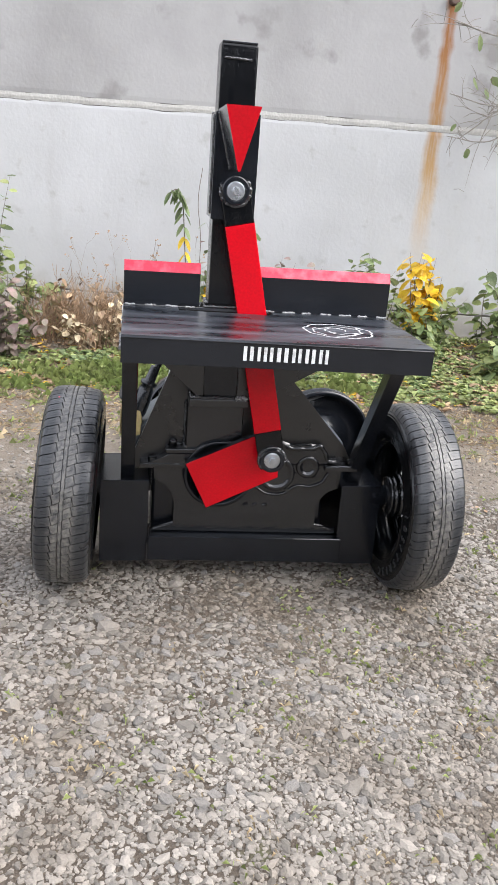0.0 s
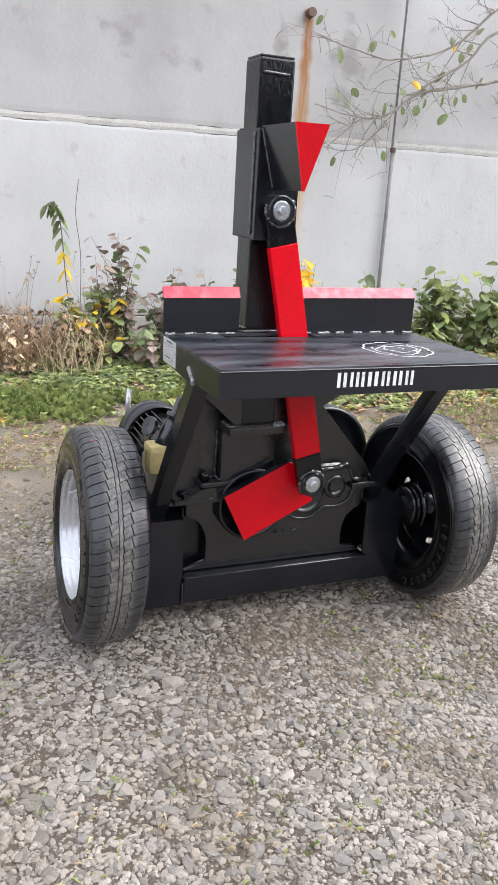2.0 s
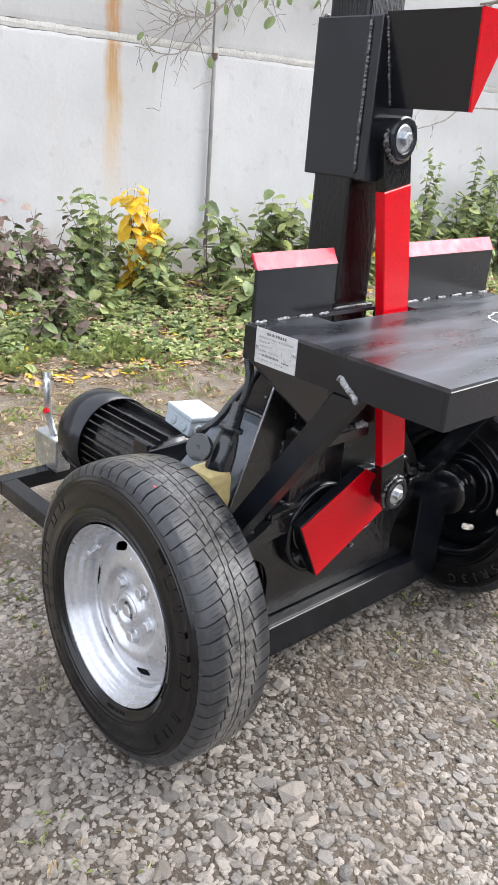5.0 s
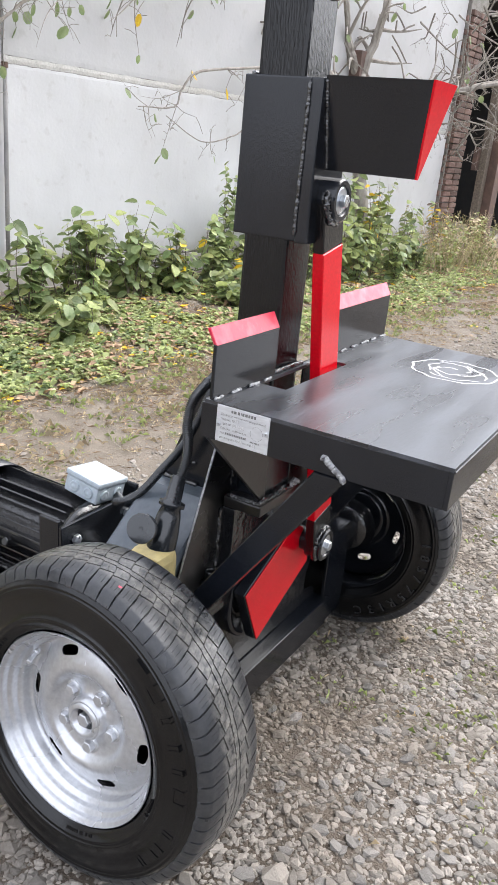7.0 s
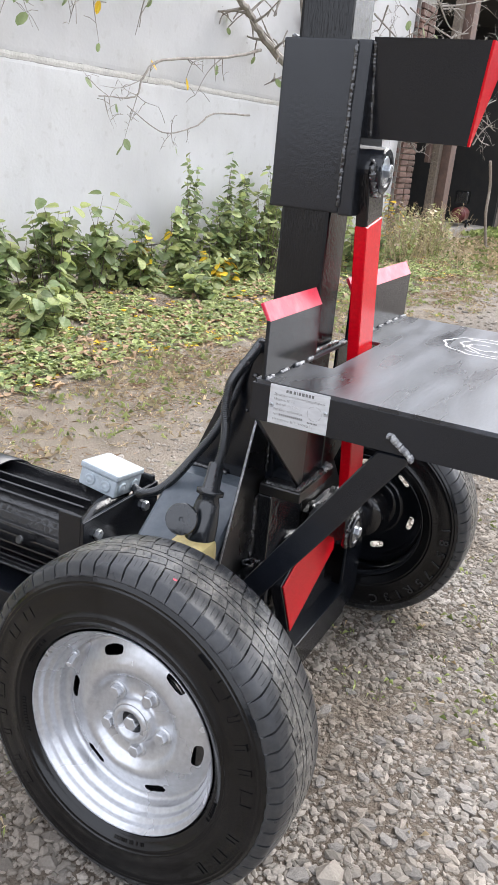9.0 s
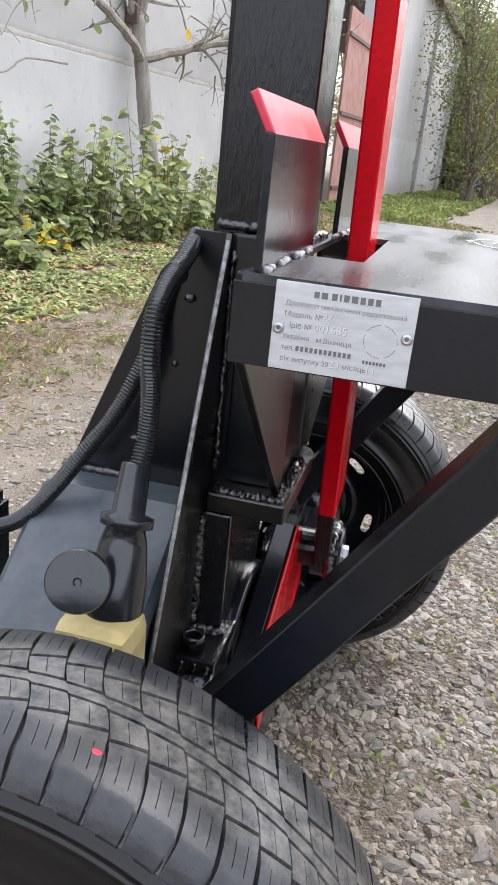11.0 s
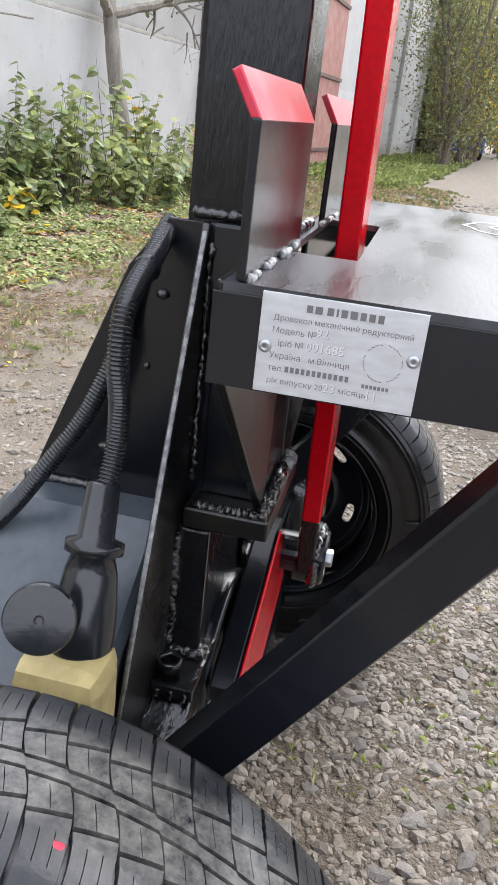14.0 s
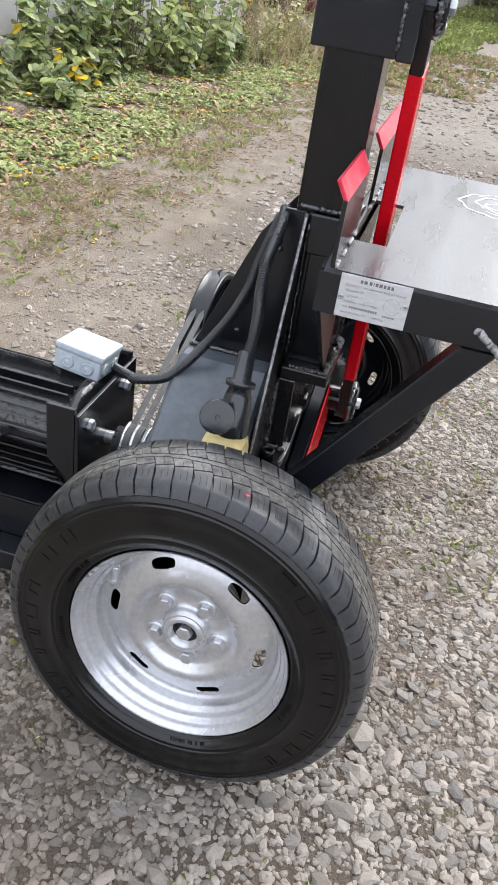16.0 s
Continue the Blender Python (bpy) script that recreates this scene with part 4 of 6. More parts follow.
# gearbox
gear = part("gearbox", prism(NB(), [(-0.18, 0.34), (-0.27, 0.36), (-0.345, 0.36), (-0.345, 0.452), (-0.19, 0.572), (0.16, 0.572), (0.31, 0.43), (0.31, 0.36), (0.21, 0.34)], "y", 0.024, 0.190, 0.008), GREYPAINT, splitter, "blue-grey painted gearbox housing with sloping shoulders")
# added black box keeps the cover's cut-out corners dark
part("sump", box(NB(), (-0.272, 0.262), (0.030, 0.188), (0.0805, 0.339), 0.008), BLACK, gear, "black box below the gearbox")
part("weld", lumps(NB(), (-0.15, 0.09, 0.575), (-0.15, 0.185, 0.575), 12, 0.005, 61), WELD, gear)
cover_pts = [(-0.272, 0.372), (-0.272, 0.318)] + [(-0.272 + 0.066 * math.sin(a), 0.240 + 0.078 * math.cos(a)) for a in [k * math.pi / 2 / 6 for k in range(1, 7)]] + [(-0.204, 0.17), (-0.272, 0.155), (-0.272, 0.148),
             (0.305, 0.137), (0.305, 0.155), (0.232, 0.165)] + [(0.305 - 0.07 * math.sin(a), 0.225 + 0.07 * math.cos(a)) for a in [math.pi / 2 - k * math.pi / 2 / 6 for k in range(7)]] + [(0.305, 0.372)]
cover = part("front_cover", prism(NB(), cover_pts, "y", -0.006, 0.009, 0.003), CAST, splitter, "black cast front cover with cut-out corners")
part("flange", box(NB(), (-0.312, -0.165), (-0.030, 0.02), (0.362, 0.378), 0.004), CAST, cover)
part("flange", box(NB(), (0.245, 0.350), (-0.030, 0.02), (0.358, 0.376), 0.004), CAST, cover)
for x in (-0.275, -0.200, 0.275, 0.325):
    part("flange_bolt", hexagon(NB(), (x, -0.006, 0.378), (0, 0, 1), 0.013, 0.012), CAST, cover)
part("lug", lathe(NB(), [(0.0085, 0.006), (0.0120, 0.0), (0.0125, 0.016), (0.0115, 0.019), (0.0085, 0.019), (0.0075, 0.016)], 28, Matrix.Translation((-0.2165, -0.001, 0.4225)), closed=True), CAST, cover, smooth=True)
part("lug_plate", box(NB(), (-0.236, -0.145), (-0.031, 0.0118), (0.409, 0.423), 0.003), CAST, cover)
part("sloping_foot", prism(NB(), [(-0.150, 0.4088), (-0.224, 0.4088), (-0.252, 0.392), (-0.300, 0.372), (-0.300, 0.3635), (-0.150, 0.3635)], "y", -0.029, 0.0118, 0.003), CAST, cover)
for k in range(3):
    part("paint_drip", lumps(NB(), (-0.2355, -0.024 + 0.014 * k, 0.419), (-0.2365, -0.022 + 0.014 * k, 0.409), 3, 0.0026, 77 + k), WELD, cover)
m = along((-0.078, -0.004, 0.345), (-0.078, -1, 0.345))[0]
part("bearing_ring", lathe(NB(), [(0.072, 0), (0.106, 0), (0.106, 0.024), (0.102, 0.0285), (0.094, 0.0285), (0.089, 0.016), (0.072, 0.012)], 56, m, closed=True), BLACK, cover, "black bearing ring", True)
part("bearing_cap", lathe(NB(), [(0.071, 0), (0.071, 0.010), (0.060, 0.013), (0.03, 0.013)], 48, m), CAST, cover, smooth=True)
for x, z, r in ((0.195, 0.366, 0.036), (0.100, 0.343, 0.056)):
    m = along((x, -0.006, z), (x, -1, z))[0]
    part("shaft_boss", lathe(NB(), [(r, 0), (r, 0.008), (r - 0.004, 0.012), (r - 0.013, 0.012), (r - 0.016, 0.007), (r - 0.022, 0.007)], 40, m), CAST, cover, smooth=True)
    for k in range(4):
        q = Vector((x + (r + 0.009) * math.cos(0.6 + k * 1.57), -0.005, z + (r + 0.009) * math.sin(0.6 + k * 1.57)))
        part("cover_bolt", hexagon(NB(), q, (0, -1, 0), 0.0065, 0.008), CAST, cover)
part("upper_casting", prism(NB(), [(0.03, 0.372), (0.05, 0.44), (0.09, 0.45), (0.135, 0.428), (0.205, 0.428), (0.228, 0.438), (0.25, 0.415), (0.262, 0.372)], "y", -0.014, 0.008, 0.006), CAST, cover)
rib = spline([(0.06, -0.014, 0.447), (0.09, -0.014, 0.447), (0.118, -0.014, 0.436), (0.138, -0.015, 0.426), (0.170, -0.015, 0.425), (0.205, -0.015, 0.427), (0.226, -0.014, 0.434), (0.245, -0.014, 0.412), (0.255, -0.014, 0.388), (0.285, -0.014, 0.380)], 6)
part("cast_rib", sweep(NB(), rib, lambda i: 0.0065 + 0.0012 * math.sin(i * 0.9), 10), CAST, cover, smooth=True)
lobe = spline([(0.262, -0.008, 0.345), (0.245, -0.008, 0.315), (0.205, -0.008, 0.300), (0.165, -0.008, 0.302), (0.125, -0.008, 0.276), (0.075, -0.008, 0.276), (0.035, -0.008, 0.300)], 6)
part("cast_rib", sweep(NB(), lobe, 0.0045, 8), CAST, cover, smooth=True)
part("inspection_box", box(NB(), (-0.178, -0.015), (-0.020, 0.0118), (0.42, 0.5655), 0.003), CAST, splitter)
part("weld", lumps(NB(), (-0.181, 0.012, 0.432), (-0.181, 0.012, 0.562), 20, 0.0062, 63, 0.45), WELD, splitter)
part("weld", lumps(NB(), (-0.183, -0.022, 0.426), (-0.183, 0.010, 0.426), 9, 0.0065, 64, 0.5), WELD, splitter)
part("weld", lumps(NB(), (-0.215, 0.010, 0.424), (-0.15, 0.010, 0.424), 12, 0.0055, 65, 0.5), WELD, splitter)
for k, x in enumerate((0.005, 0.035, 0.065)):
    part("cast_mark", lumps(NB(), (x, -0.008, 0.236), (x + 0.012, -0.008, 0.24), 4, 0.004, 70 + k, 0.6), CAST, cover)

# base channel, wheel carriers and axle
base = part("base_channel", prism(NB(), [(-0.282, 0.068), (0.316, 0.056), (0.316, 0.137), (-0.282, 0.148)], "y", -0.044, -0.036, 0.002), BLACK, splitter, "black steel channel across the base")
part("base_flange", box(NB(), (-0.282, 0.316), (-0.0358, 0.19), (0.072, 0.080), 0.002), BLACK, base)
part("base_lip", prism(NB(), [(-0.280, 0.139), (0.314, 0.128), (0.314, 0.1355), (-0.280, 0.1465)], "y", -0.0357, 0.029, 0.001), BLACK, base)
for s in (-1, 1):
    a, b = sorted((s * 0.284 + (0.020 if s > 0 else 0), s * 0.426 + (0.004 if s > 0 else 0)))
    lo, hi, hub_y, hub_z = (0.060, 0.324, 0.024, 0.2875) if s < 0 else (0.048, 0.314, -0.008, 0.2735)
    carrier = part("wheel_carrier", box(NB(), (a, b), (-0.034, -0.026), (lo, hi), 0.002), BLACK, splitter, "black plate box carrying the stub axle")
    part("carrier_top", box(NB(), (a, b), (-0.0258, 0.19), (hi - 0.009, hi - 0.001), 0.002), BLACK, carrier)
    part("carrier_back", box(NB(), (a, b), (0.19, 0.198), (lo, hi - 0.001), 0.002), BLACK, carrier)
    part("carrier_side", box(NB(), (a, a + 0.008) if s < 0 else (b - 0.008, b), (-0.0258, 0.1898), (lo, hi - 0.0092), 0.002), BLACK, carrier)
    part("weld", lumps(NB(), (a if s > 0 else b, -0.037, 0.06), (a if s > 0 else b, -0.037, 0.13), 8, 0.005, 80 + s), WELD, carrier)
    part("stub_axle", cyl(NB(), (s * 0.40, hub_y, hub_z), (s * 0.50, hub_y, hub_z), 0.032), BLACK, carrier)
    part("brake_drum", lathe(NB(), [(0.034, 0), (0.060, 0.002), (0.064, 0.008), (0.060, 0.014), (0.066, 0.018), (0.066, 0.026), (0.062, 0.030), (0.074, 0.034), (0.074, 0.042), (0.05, 0.046)], 48, along((s * 0.452, hub_y, hub_z), (s * 0.6, hub_y, hub_z))[0]), CAST, carrier, "black drum behind the wheel", True)

# braces from the table to the carriers
for s in (-1, 1):
    q = [(-0.257, 0.779), (-0.310, 0.779), (-0.066, 0.430), (0.004, 0.312 - 0.005 * s), (0.062, 0.312 - 0.005 * s), (-0.020, 0.430)]
    a, b = sorted((s * 0.326, s * 0.366))
    brace = part("brace", prism(NB(), q, "x", a, b, 0.003), BLACK, splitter, "black flat-sided brace under the table")
    part("weld", lumps(NB(), (s * 0.369, -0.270, 0.808), (s * 0.369, -0.311, 0.778), 12, 0.0055, 90 + s), BAREWELD, brace, "bare weld at the brace's head")


# wheels
def tread_mesh(R, x_shift=-0.003):
    """Tread with two straight grooves, stepped outer grooves, curved cross grooves and fine slits."""
    pitches = 64
    p = 2 * math.pi * R / pitches
    cols = [0, 0.042, 0.062, 0.2, 0.350, 0.36, 0.370, 0.43, 0.490, 0.5, 0.510, 0.6, 0.670, 0.68, 0.690, 0.8, 0.938, 0.958]
    ground_cols, shoulder_slits, inner_slits = {0, 0.042, 0.958}, {0.36, 0.68}, {0.5}
    # across: place, radius drop, slant of the surface, depth of a groove along it, share of the saw-tooth
    half = [(0.003, 0, 0.2), (0.0046, 0, 0.25), (0.0052, 1, 0.3), (0.0070, 1, 0.3), (0.0076, 0, 0.3), (0.010, 0, 0.4), (0.0112, 0, 0.5), (0.018, 0, 0.7), (0.0255, 0, 0.9), (0.0284, 0, 1.0), (0.0291, 1, 1.0),
            (0.0311, 1, 1.0), (0.0318, 0, 1.0), (0.036, 0, 0.8), (0.040, 0, 0.5), (0.041, 0, 0.4), (0.048, 0, 0.2), (0.056, 0, 0), (0.062, 0, 0), (0.063, 0, 0), (0.067, 0, 0)]
    edge = [(0.0708, 0.2958, 22), (0.0752, 0.2927, 45), (0.0788, 0.2885, 58), (0.0814, 0.2835, 66), (0.0832, 0.2795, 68), (0.0845, 0.2765, 70), (0.0825, 0.2740, 70)]
    rows = [(-a, 0, 0, g, w) for a, g, w in half[::-1]] + [(0.0, 0, 0, 0, 0.2)] + [(a, 0, 0, g, w) for a, g, w in half]
    rows = [(-x, r, -n_, 0, 0) for x, r, n_ in edge[::-1]] + rows + [(x, r, n_, 0, 0) for x, r, n_ in edge]
    verts, faces = [], []
    for i in range(pitches):
        for c in cols:
            saw = c - 0.5 if c not in (0,) else 0.0
            for s, r, slant, g, w in rows:
                a = abs(s)
                bend = -math.copysign(0.033 * (1 - math.exp(-a / 0.048)), s)
                u = (i + c) * p + bend
                d = 0.0062 * g
                if a > 0.0076 and c in ground_cols:
                    fade = 1.0 if a < 0.08 else max(0.0, (0.0838 - a) / 0.0038)
                    d = max(d, (0.0055 if c == 0 or a > 0.04 or True else 0.004) * fade)
                if 0.041 < a < 0.0625 and c in shoulder_slits:
                    d = max(d, 0.0026)
                if 0.0112 <= a <= 0.0255 and c in inner_slits:
                    d = max(d, 0.0024)
                x = s + x_shift * max(0.0, 1 - a / 0.065) + w * 0.0085 * saw
                rad = r if r else R - 0.0065 * (a / 0.07) ** 2.6
                if 0.082 < a < 0.0835 and c >= 0.43:
                    rad -= 0.0035
                    x += math.copysign(0.0012, s)
                n_ = math.radians(abs(slant))
                rad -= d * math.cos(n_)
                x -= math.copysign(d * math.sin(n_), s) if slant else 0.0
                verts.append((x, rad * math.cos(u / R), rad * math.sin(u / R)))
    k, seg = len(rows), pitches * len(cols)
    for i in range(seg):
        j = (i + 1) % seg
        for q in range(k - 1):
            faces.append((i * k + q, j * k + q, j * k + q + 1, i * k + q + 1))
    me = bpy.data.meshes.new("tread")
    me.from_pydata(verts, [], faces)
    me.materials.append(TREAD)
    for q in me.polygons:
        q.use_smooth = True
    me.set_sharp_from_angle(angle=radians(32))
    return me


def wheel(name):
    """Outer side towards local -x, axle along x, centre at the origin."""
    w = new(name)
    w.parent = splitter
    w.empty_display_size = 0.1
    me = tread_mesh(0.3025)
    bm = NB()
    # shoulders and side walls, both sides, and the shoulder's ribs
    for sx in (-1, 1):
        prof = [(0.2880, 0.0700), (0.2800, 0.0790), (0.2750, 0.0825), (0.2735, 0.0850), (0.2700, 0.0868), (0.2690, 0.0890), (0.2672, 0.0894), (0.2662, 0.0882), (0.2632, 0.0890), (0.2622, 0.0906), (0.2604, 0.0909), (0.2594, 0.0899), (0.2500, 0.0925),
                (0.2300, 0.0945), (0.2120, 0.0930), (0.2110, 0.0944), (0.2090, 0.0945), (0.2080, 0.0930), (0.2040, 0.0915), (0.2030, 0.0925), (0.2012, 0.0922), (0.2002, 0.0902), (0.1900, 0.0855), (0.1850, 0.0820), (0.1832, 0.0790), (0.1822, 0.0765), (0.1795, 0.0700)]
        rings = []
        n = 180
        for r, x in prof:
            rings.append([bm.verts.new((sx * x, r * math.cos(2 * math.pi * k / n), r * math.sin(2 * math.pi * k / n))) for k in range(n)])
        for p, q in zip(rings, rings[1:]):
            for k in range(n):
                bm.faces.new((p[k], p[(k + 1) % n], q[(k + 1) % n], q[k]))
    tyre = part("tyre", bm, RUBBER, w, "worn black car tyre", True)
    tread = new("tread", me)
    tread.parent = tyre
    # rim: barrel, dish with slots
    bm = NB()
    n = 360
    prof = [(0.1800, -0.0835), (0.1815, -0.0815), (0.1800, -0.0785), (0.1752, -0.0762), (0.1728, -0.0720), (0.1722, -0.0660), (0.1704, -0.0628), (0.1652, -0.0604), (0.1632, -0.0565), (0.1626, -0.0490), (0.1602, -0.0452), (0.1562, -0.0432), (0.1542, -0.0390), (0.1530, -0.0260),
            (0.1505, -0.0195), (0.1460, -0.0185), (0.1420, -0.0205), (0.1390, -0.0225), (0.1365, -0.0240), (0.1340, -0.0254), (0.1310, -0.0269), (0.1270, -0.0288), (0.1230, -0.0305), (0.1200, -0.0317), (0.1175, -0.0326), (0.1150, -0.0335), (0.1080, -0.0362),
            (0.0980, -0.0384), (0.0900, -0.0378), (0.0840, -0.0340), (0.0790, -0.0270), (0.0740, -0.0240), (0.0580, -0.0235), (0.0440, -0.0235), (0.0405, -0.0280), (0.0375, -0.0420), (0.0345, -0.0430), (0.0325, -0.0380)]
    rings = []
    for r, x in prof:
        ring = []
        for k in range(n):
            a = 2 * math.pi * k / n
            dx = 0.0
            if 0.086 < r < 0.112:
                dx = -0.0014 * max(0, math.cos(5 * a)) ** 2
            ring.append(bm.verts.new((x + dx, r * math.cos(a), r * math.sin(a))))
        rings.append(ring)
    def slot(v):
        """Place beside the nearest slot's middle, along and across it, over its half size."""
        a, r = math.atan2(v.z, v.y), math.hypot(v.y, v.z)
        mid_a = radians(7.5) + round((a - radians(7.5)) / radians(60)) * radians(60)
        return mid_a, (a - mid_a) * 0.127 / 0.0205, (r - 0.127) / 0.0085

    for p, q in zip(rings, rings[1:]):
        for k in range(n):
            f = bm.faces.new((p[k], p[(k + 1) % n], q[(k + 1) % n], q[k]))
    gone = [f for f in bm.faces if (lambda m_: abs(m_[1]) ** 3.2 + abs(m_[2]) ** 3.2 < 1)(slot(f.calc_center_median()))]
    hole_rim = {v for f in gone for v in f.verts}
    bmesh.ops.delete(bm, geom=gone, context="FACES")
    for v in hole_rim:
        if not v.is_valid:
            continue
        mid_a, e, h = slot(v.co)
        k = (abs(e) ** 3.2 + abs(h) ** 3.2) ** (-1 / 3.2)
        a, r = mid_a + e * k * 0.0205 / 0.127, 0.127 + h * k * 0.0085
        v.co.y, v.co.z = r * math.cos(a), r * math.sin(a)
    rim = part("rim", bm, RIM, w, "silver painted steel rim with slots", True)
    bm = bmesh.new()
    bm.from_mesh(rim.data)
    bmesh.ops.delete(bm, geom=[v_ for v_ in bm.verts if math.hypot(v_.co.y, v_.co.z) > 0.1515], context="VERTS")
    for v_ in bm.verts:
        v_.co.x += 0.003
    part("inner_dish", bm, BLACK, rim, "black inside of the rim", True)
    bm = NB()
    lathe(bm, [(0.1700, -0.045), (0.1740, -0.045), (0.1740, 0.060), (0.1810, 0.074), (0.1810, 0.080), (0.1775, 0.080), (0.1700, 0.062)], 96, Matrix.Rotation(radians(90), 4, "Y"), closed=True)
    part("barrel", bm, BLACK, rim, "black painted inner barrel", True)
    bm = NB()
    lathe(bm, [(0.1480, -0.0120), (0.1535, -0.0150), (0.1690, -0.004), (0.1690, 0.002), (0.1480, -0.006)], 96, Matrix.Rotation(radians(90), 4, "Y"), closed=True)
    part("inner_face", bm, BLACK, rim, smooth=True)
    for k in range(5):
        a = 2 * math.pi * (k + 0.66) / 5
        c = Vector((-0.0235, 0.057 * math.cos(a), 0.057 * math.sin(a)))
        bm = lathe(NB(), [(0.0165, 0), (0.0160, 0.003), (0.0135, 0.0045)], 24, along(c, c + Vector((-1, 0, 0)))[0])
        hexagon(bm, c + Vector((-0.003, 0, 0)), (-1, 0, 0), 0.0115, 0.013)
        part("wheel_bolt", bm, RIM, rim)
    bm = lathe(NB(), [(0.036, 0), (0.036, 0.010), (0.033, 0.016), (0.026, 0.018), (0.0235, 0.016), (0.0225, 0.002), (0.012, 0.001)], 32, along((-0.0300, 0, 0), (-1, 0, 0))[0])
    part("hub", bm, RIM, rim, smooth=True)
    # black disc paints the shade inside the hub ring
    part("hub_recess", lathe(NB(), [(0.0215, 0), (0.0215, 0.0012), (0.012, 0.0012)], 32, along((-0.0320, 0, 0), (-1, 0, 0))[0]), BLACK, rim, "black disc for the shade round the hub nut", True)
    bm = hexagon(NB(), (-0.0330, 0, 0), (-1, 0, 0), 0.0135, 0.013)
    part("hub_nut", bm, RIM, rim)
    bm = cyl(NB(), (-0.030, 0.1255, 0.0867), (-0.066, 0.116, 0.0800), 0.0052, 12, 0.001)
    cyl(bm, (-0.030, 0.1255, 0.0867), (-0.042, 0.122, 0.0842), 0.007, 12, 0.002)
    part("valve", bm, RIM, rim, "silver painted tyre valve")
    # raised marks on the outer side wall: plain bars
    rnd = random.Random(5)
    bm = NB()
    for a0, n_bar in ((38, 10), (228, 9)):
        for k in range(n_bar):
            if k == 6:
                continue
            mm = Matrix.Rotation(radians(a0 + k * 10.4 + rnd.uniform(-1, 1)), 4, "X")
            half = rnd.choice((0.004, 0.010, 0.013))
            r0, r1 = 0.234, 0.2535
            for c in (-half, half):
                prism(bm, [(-0.0953, r0), (-0.0934, r1), (-0.089, r1), (-0.089, r0)], "y", c - 0.0011, c + 0.0011, 0, mm)
            ra = rnd.choice((r0, r1 - 0.003))
            prism(bm, [(-0.0952 + (ra - r0) * 0.1, ra), (-0.0949 + (ra - r0) * 0.1, ra + 0.003), (-0.089, ra + 0.003), (-0.089, ra)], "y", -half, half, 0, mm)
    for a0, n_bar, wd in ((250, 12, 1.7), (292, 14, 1.3), (160, 14, 1.3), (100, 9, 1.5)):
        for k in range(n_bar):
            if rnd.random() < 0.15:
                continue
            mm = Matrix.Rotation(radians(a0 + k * wd), 4, "X")
            hw = math.radians(wd) * 0.19 * 0.33
            prism(bm, [(-0.0882, 0.1915), (-0.0903, 0.1965), (-0.084, 0.1965), (-0.084, 0.1915)], "y", -hw, hw * rnd.uniform(0.2, 1), 0, mm)
    tagged(part("sidewall_relief", bm, RUBBER, tyre), kind="stuff")
    return w, tyre


wl, tyre_l = wheel("wheel")
WHEEL_SIZE = Matrix.Diagonal((0.885, 0.962, 0.962, 1))
wl.matrix_basis = pose(-0.512, 0.024, 0.2875, -2, 3.5, -1.2) @ WHEEL_SIZE
wr = new("wheel")
wr.parent = splitter
for o in wl.children:
    twin = copy_thing(o, o.matrix_basis)
    twin.parent = wr
wr.matrix_basis = pose(0.5236, -0.008, 0.2735, 40, 0, 180) @ WHEEL_SIZE
tyre_r = [o for o in wr.children if o.name.startswith("tyre")][0]
# a fleck of red paint on the near tyre
fleck = Vector((-0.047, math.cos(radians(104)) * 0.2998, math.sin(radians(104)) * 0.2998))
part("paint_fleck", lathe(NB(), [(0.0046, 0), (0.0036, 0.0004), (0.0012, 0.0005)], 7, along(fleck, fleck + Vector((0, fleck.y, fleck.z)))[0]), WORNRED, tyre_l, "fleck of red paint")
# tyre size on the inner side wall of the far wheel
for k, ch in enumerate("185/75R13C"):
    a = math.radians(-30 - k * 8.6)
    radial, tang = Vector((0, math.cos(a), math.sin(a))), Vector((0, math.sin(a), -math.cos(a)))
    mm = Matrix(((0, 0, 1, 0.0958), (tang.y, radial.y, 0, 0.2325 * radial.y), (tang.z, radial.z, 0, 0.2325 * radial.z), (0, 0, 0, 1)))
    part("raised_letter", lettering(ch, 0.036, mm, 0.0018), RELIEF, tyre_r)

# big pulley, belt and motor
PC, MP = Vector((0.296, 0.272, 0.368)), Vector((-0.150, 0.272, 0.325))
m = along(PC - Vector((0, 0.022, 0)), PC + Vector((0, 1, 0)))[0]
pulley = part("large_pulley", lathe(NB(), [(0.02, 0), (0.040, 0), (0.042, 0.012), (0.148, 0.014), (0.150, 0), (0.166, 0), (0.166, 0.004), (0.156, 0.013), (0.166, 0.022), (0.156, 0.031), (0.166, 0.040), (0.166, 0.044), (0.150, 0.044), (0.02, 0.03)], 72, m), BLACK, splitter, "large black belt pulley", True)
part("pulley_shaft", cyl(NB(), PC - Vector((0, 0.11, 0)), PC + Vector((0, 0.03, 0)), 0.018), ZINC, pulley)
m = along(MP - Vector((0, 0.028, 0)), MP + Vector((0, 1, 0)))[0]
small = part("small_pulley", lathe(NB(), [(0.012, 0), (0.043, 0), (0.043, 0.004), (0.033, 0.014), (0.043, 0.026), (0.033, 0.036), (0.043, 0.046), (0.043, 0.050), (0.028, 0.052), (0.028, 0.070), (0.012, 0.071)], 40, m), ZINC, splitter, "bare steel motor pulley", True)
part("motor_shaft", cyl(NB(), MP + Vector((0, 0.02, 0)), MP + Vector((0, 0.13, 0)), 0.014), ZINC, small)
d = Vector((PC.x - MP.x, 0, PC.z - MP.z))
ang = math.atan2(d.z, d.x)
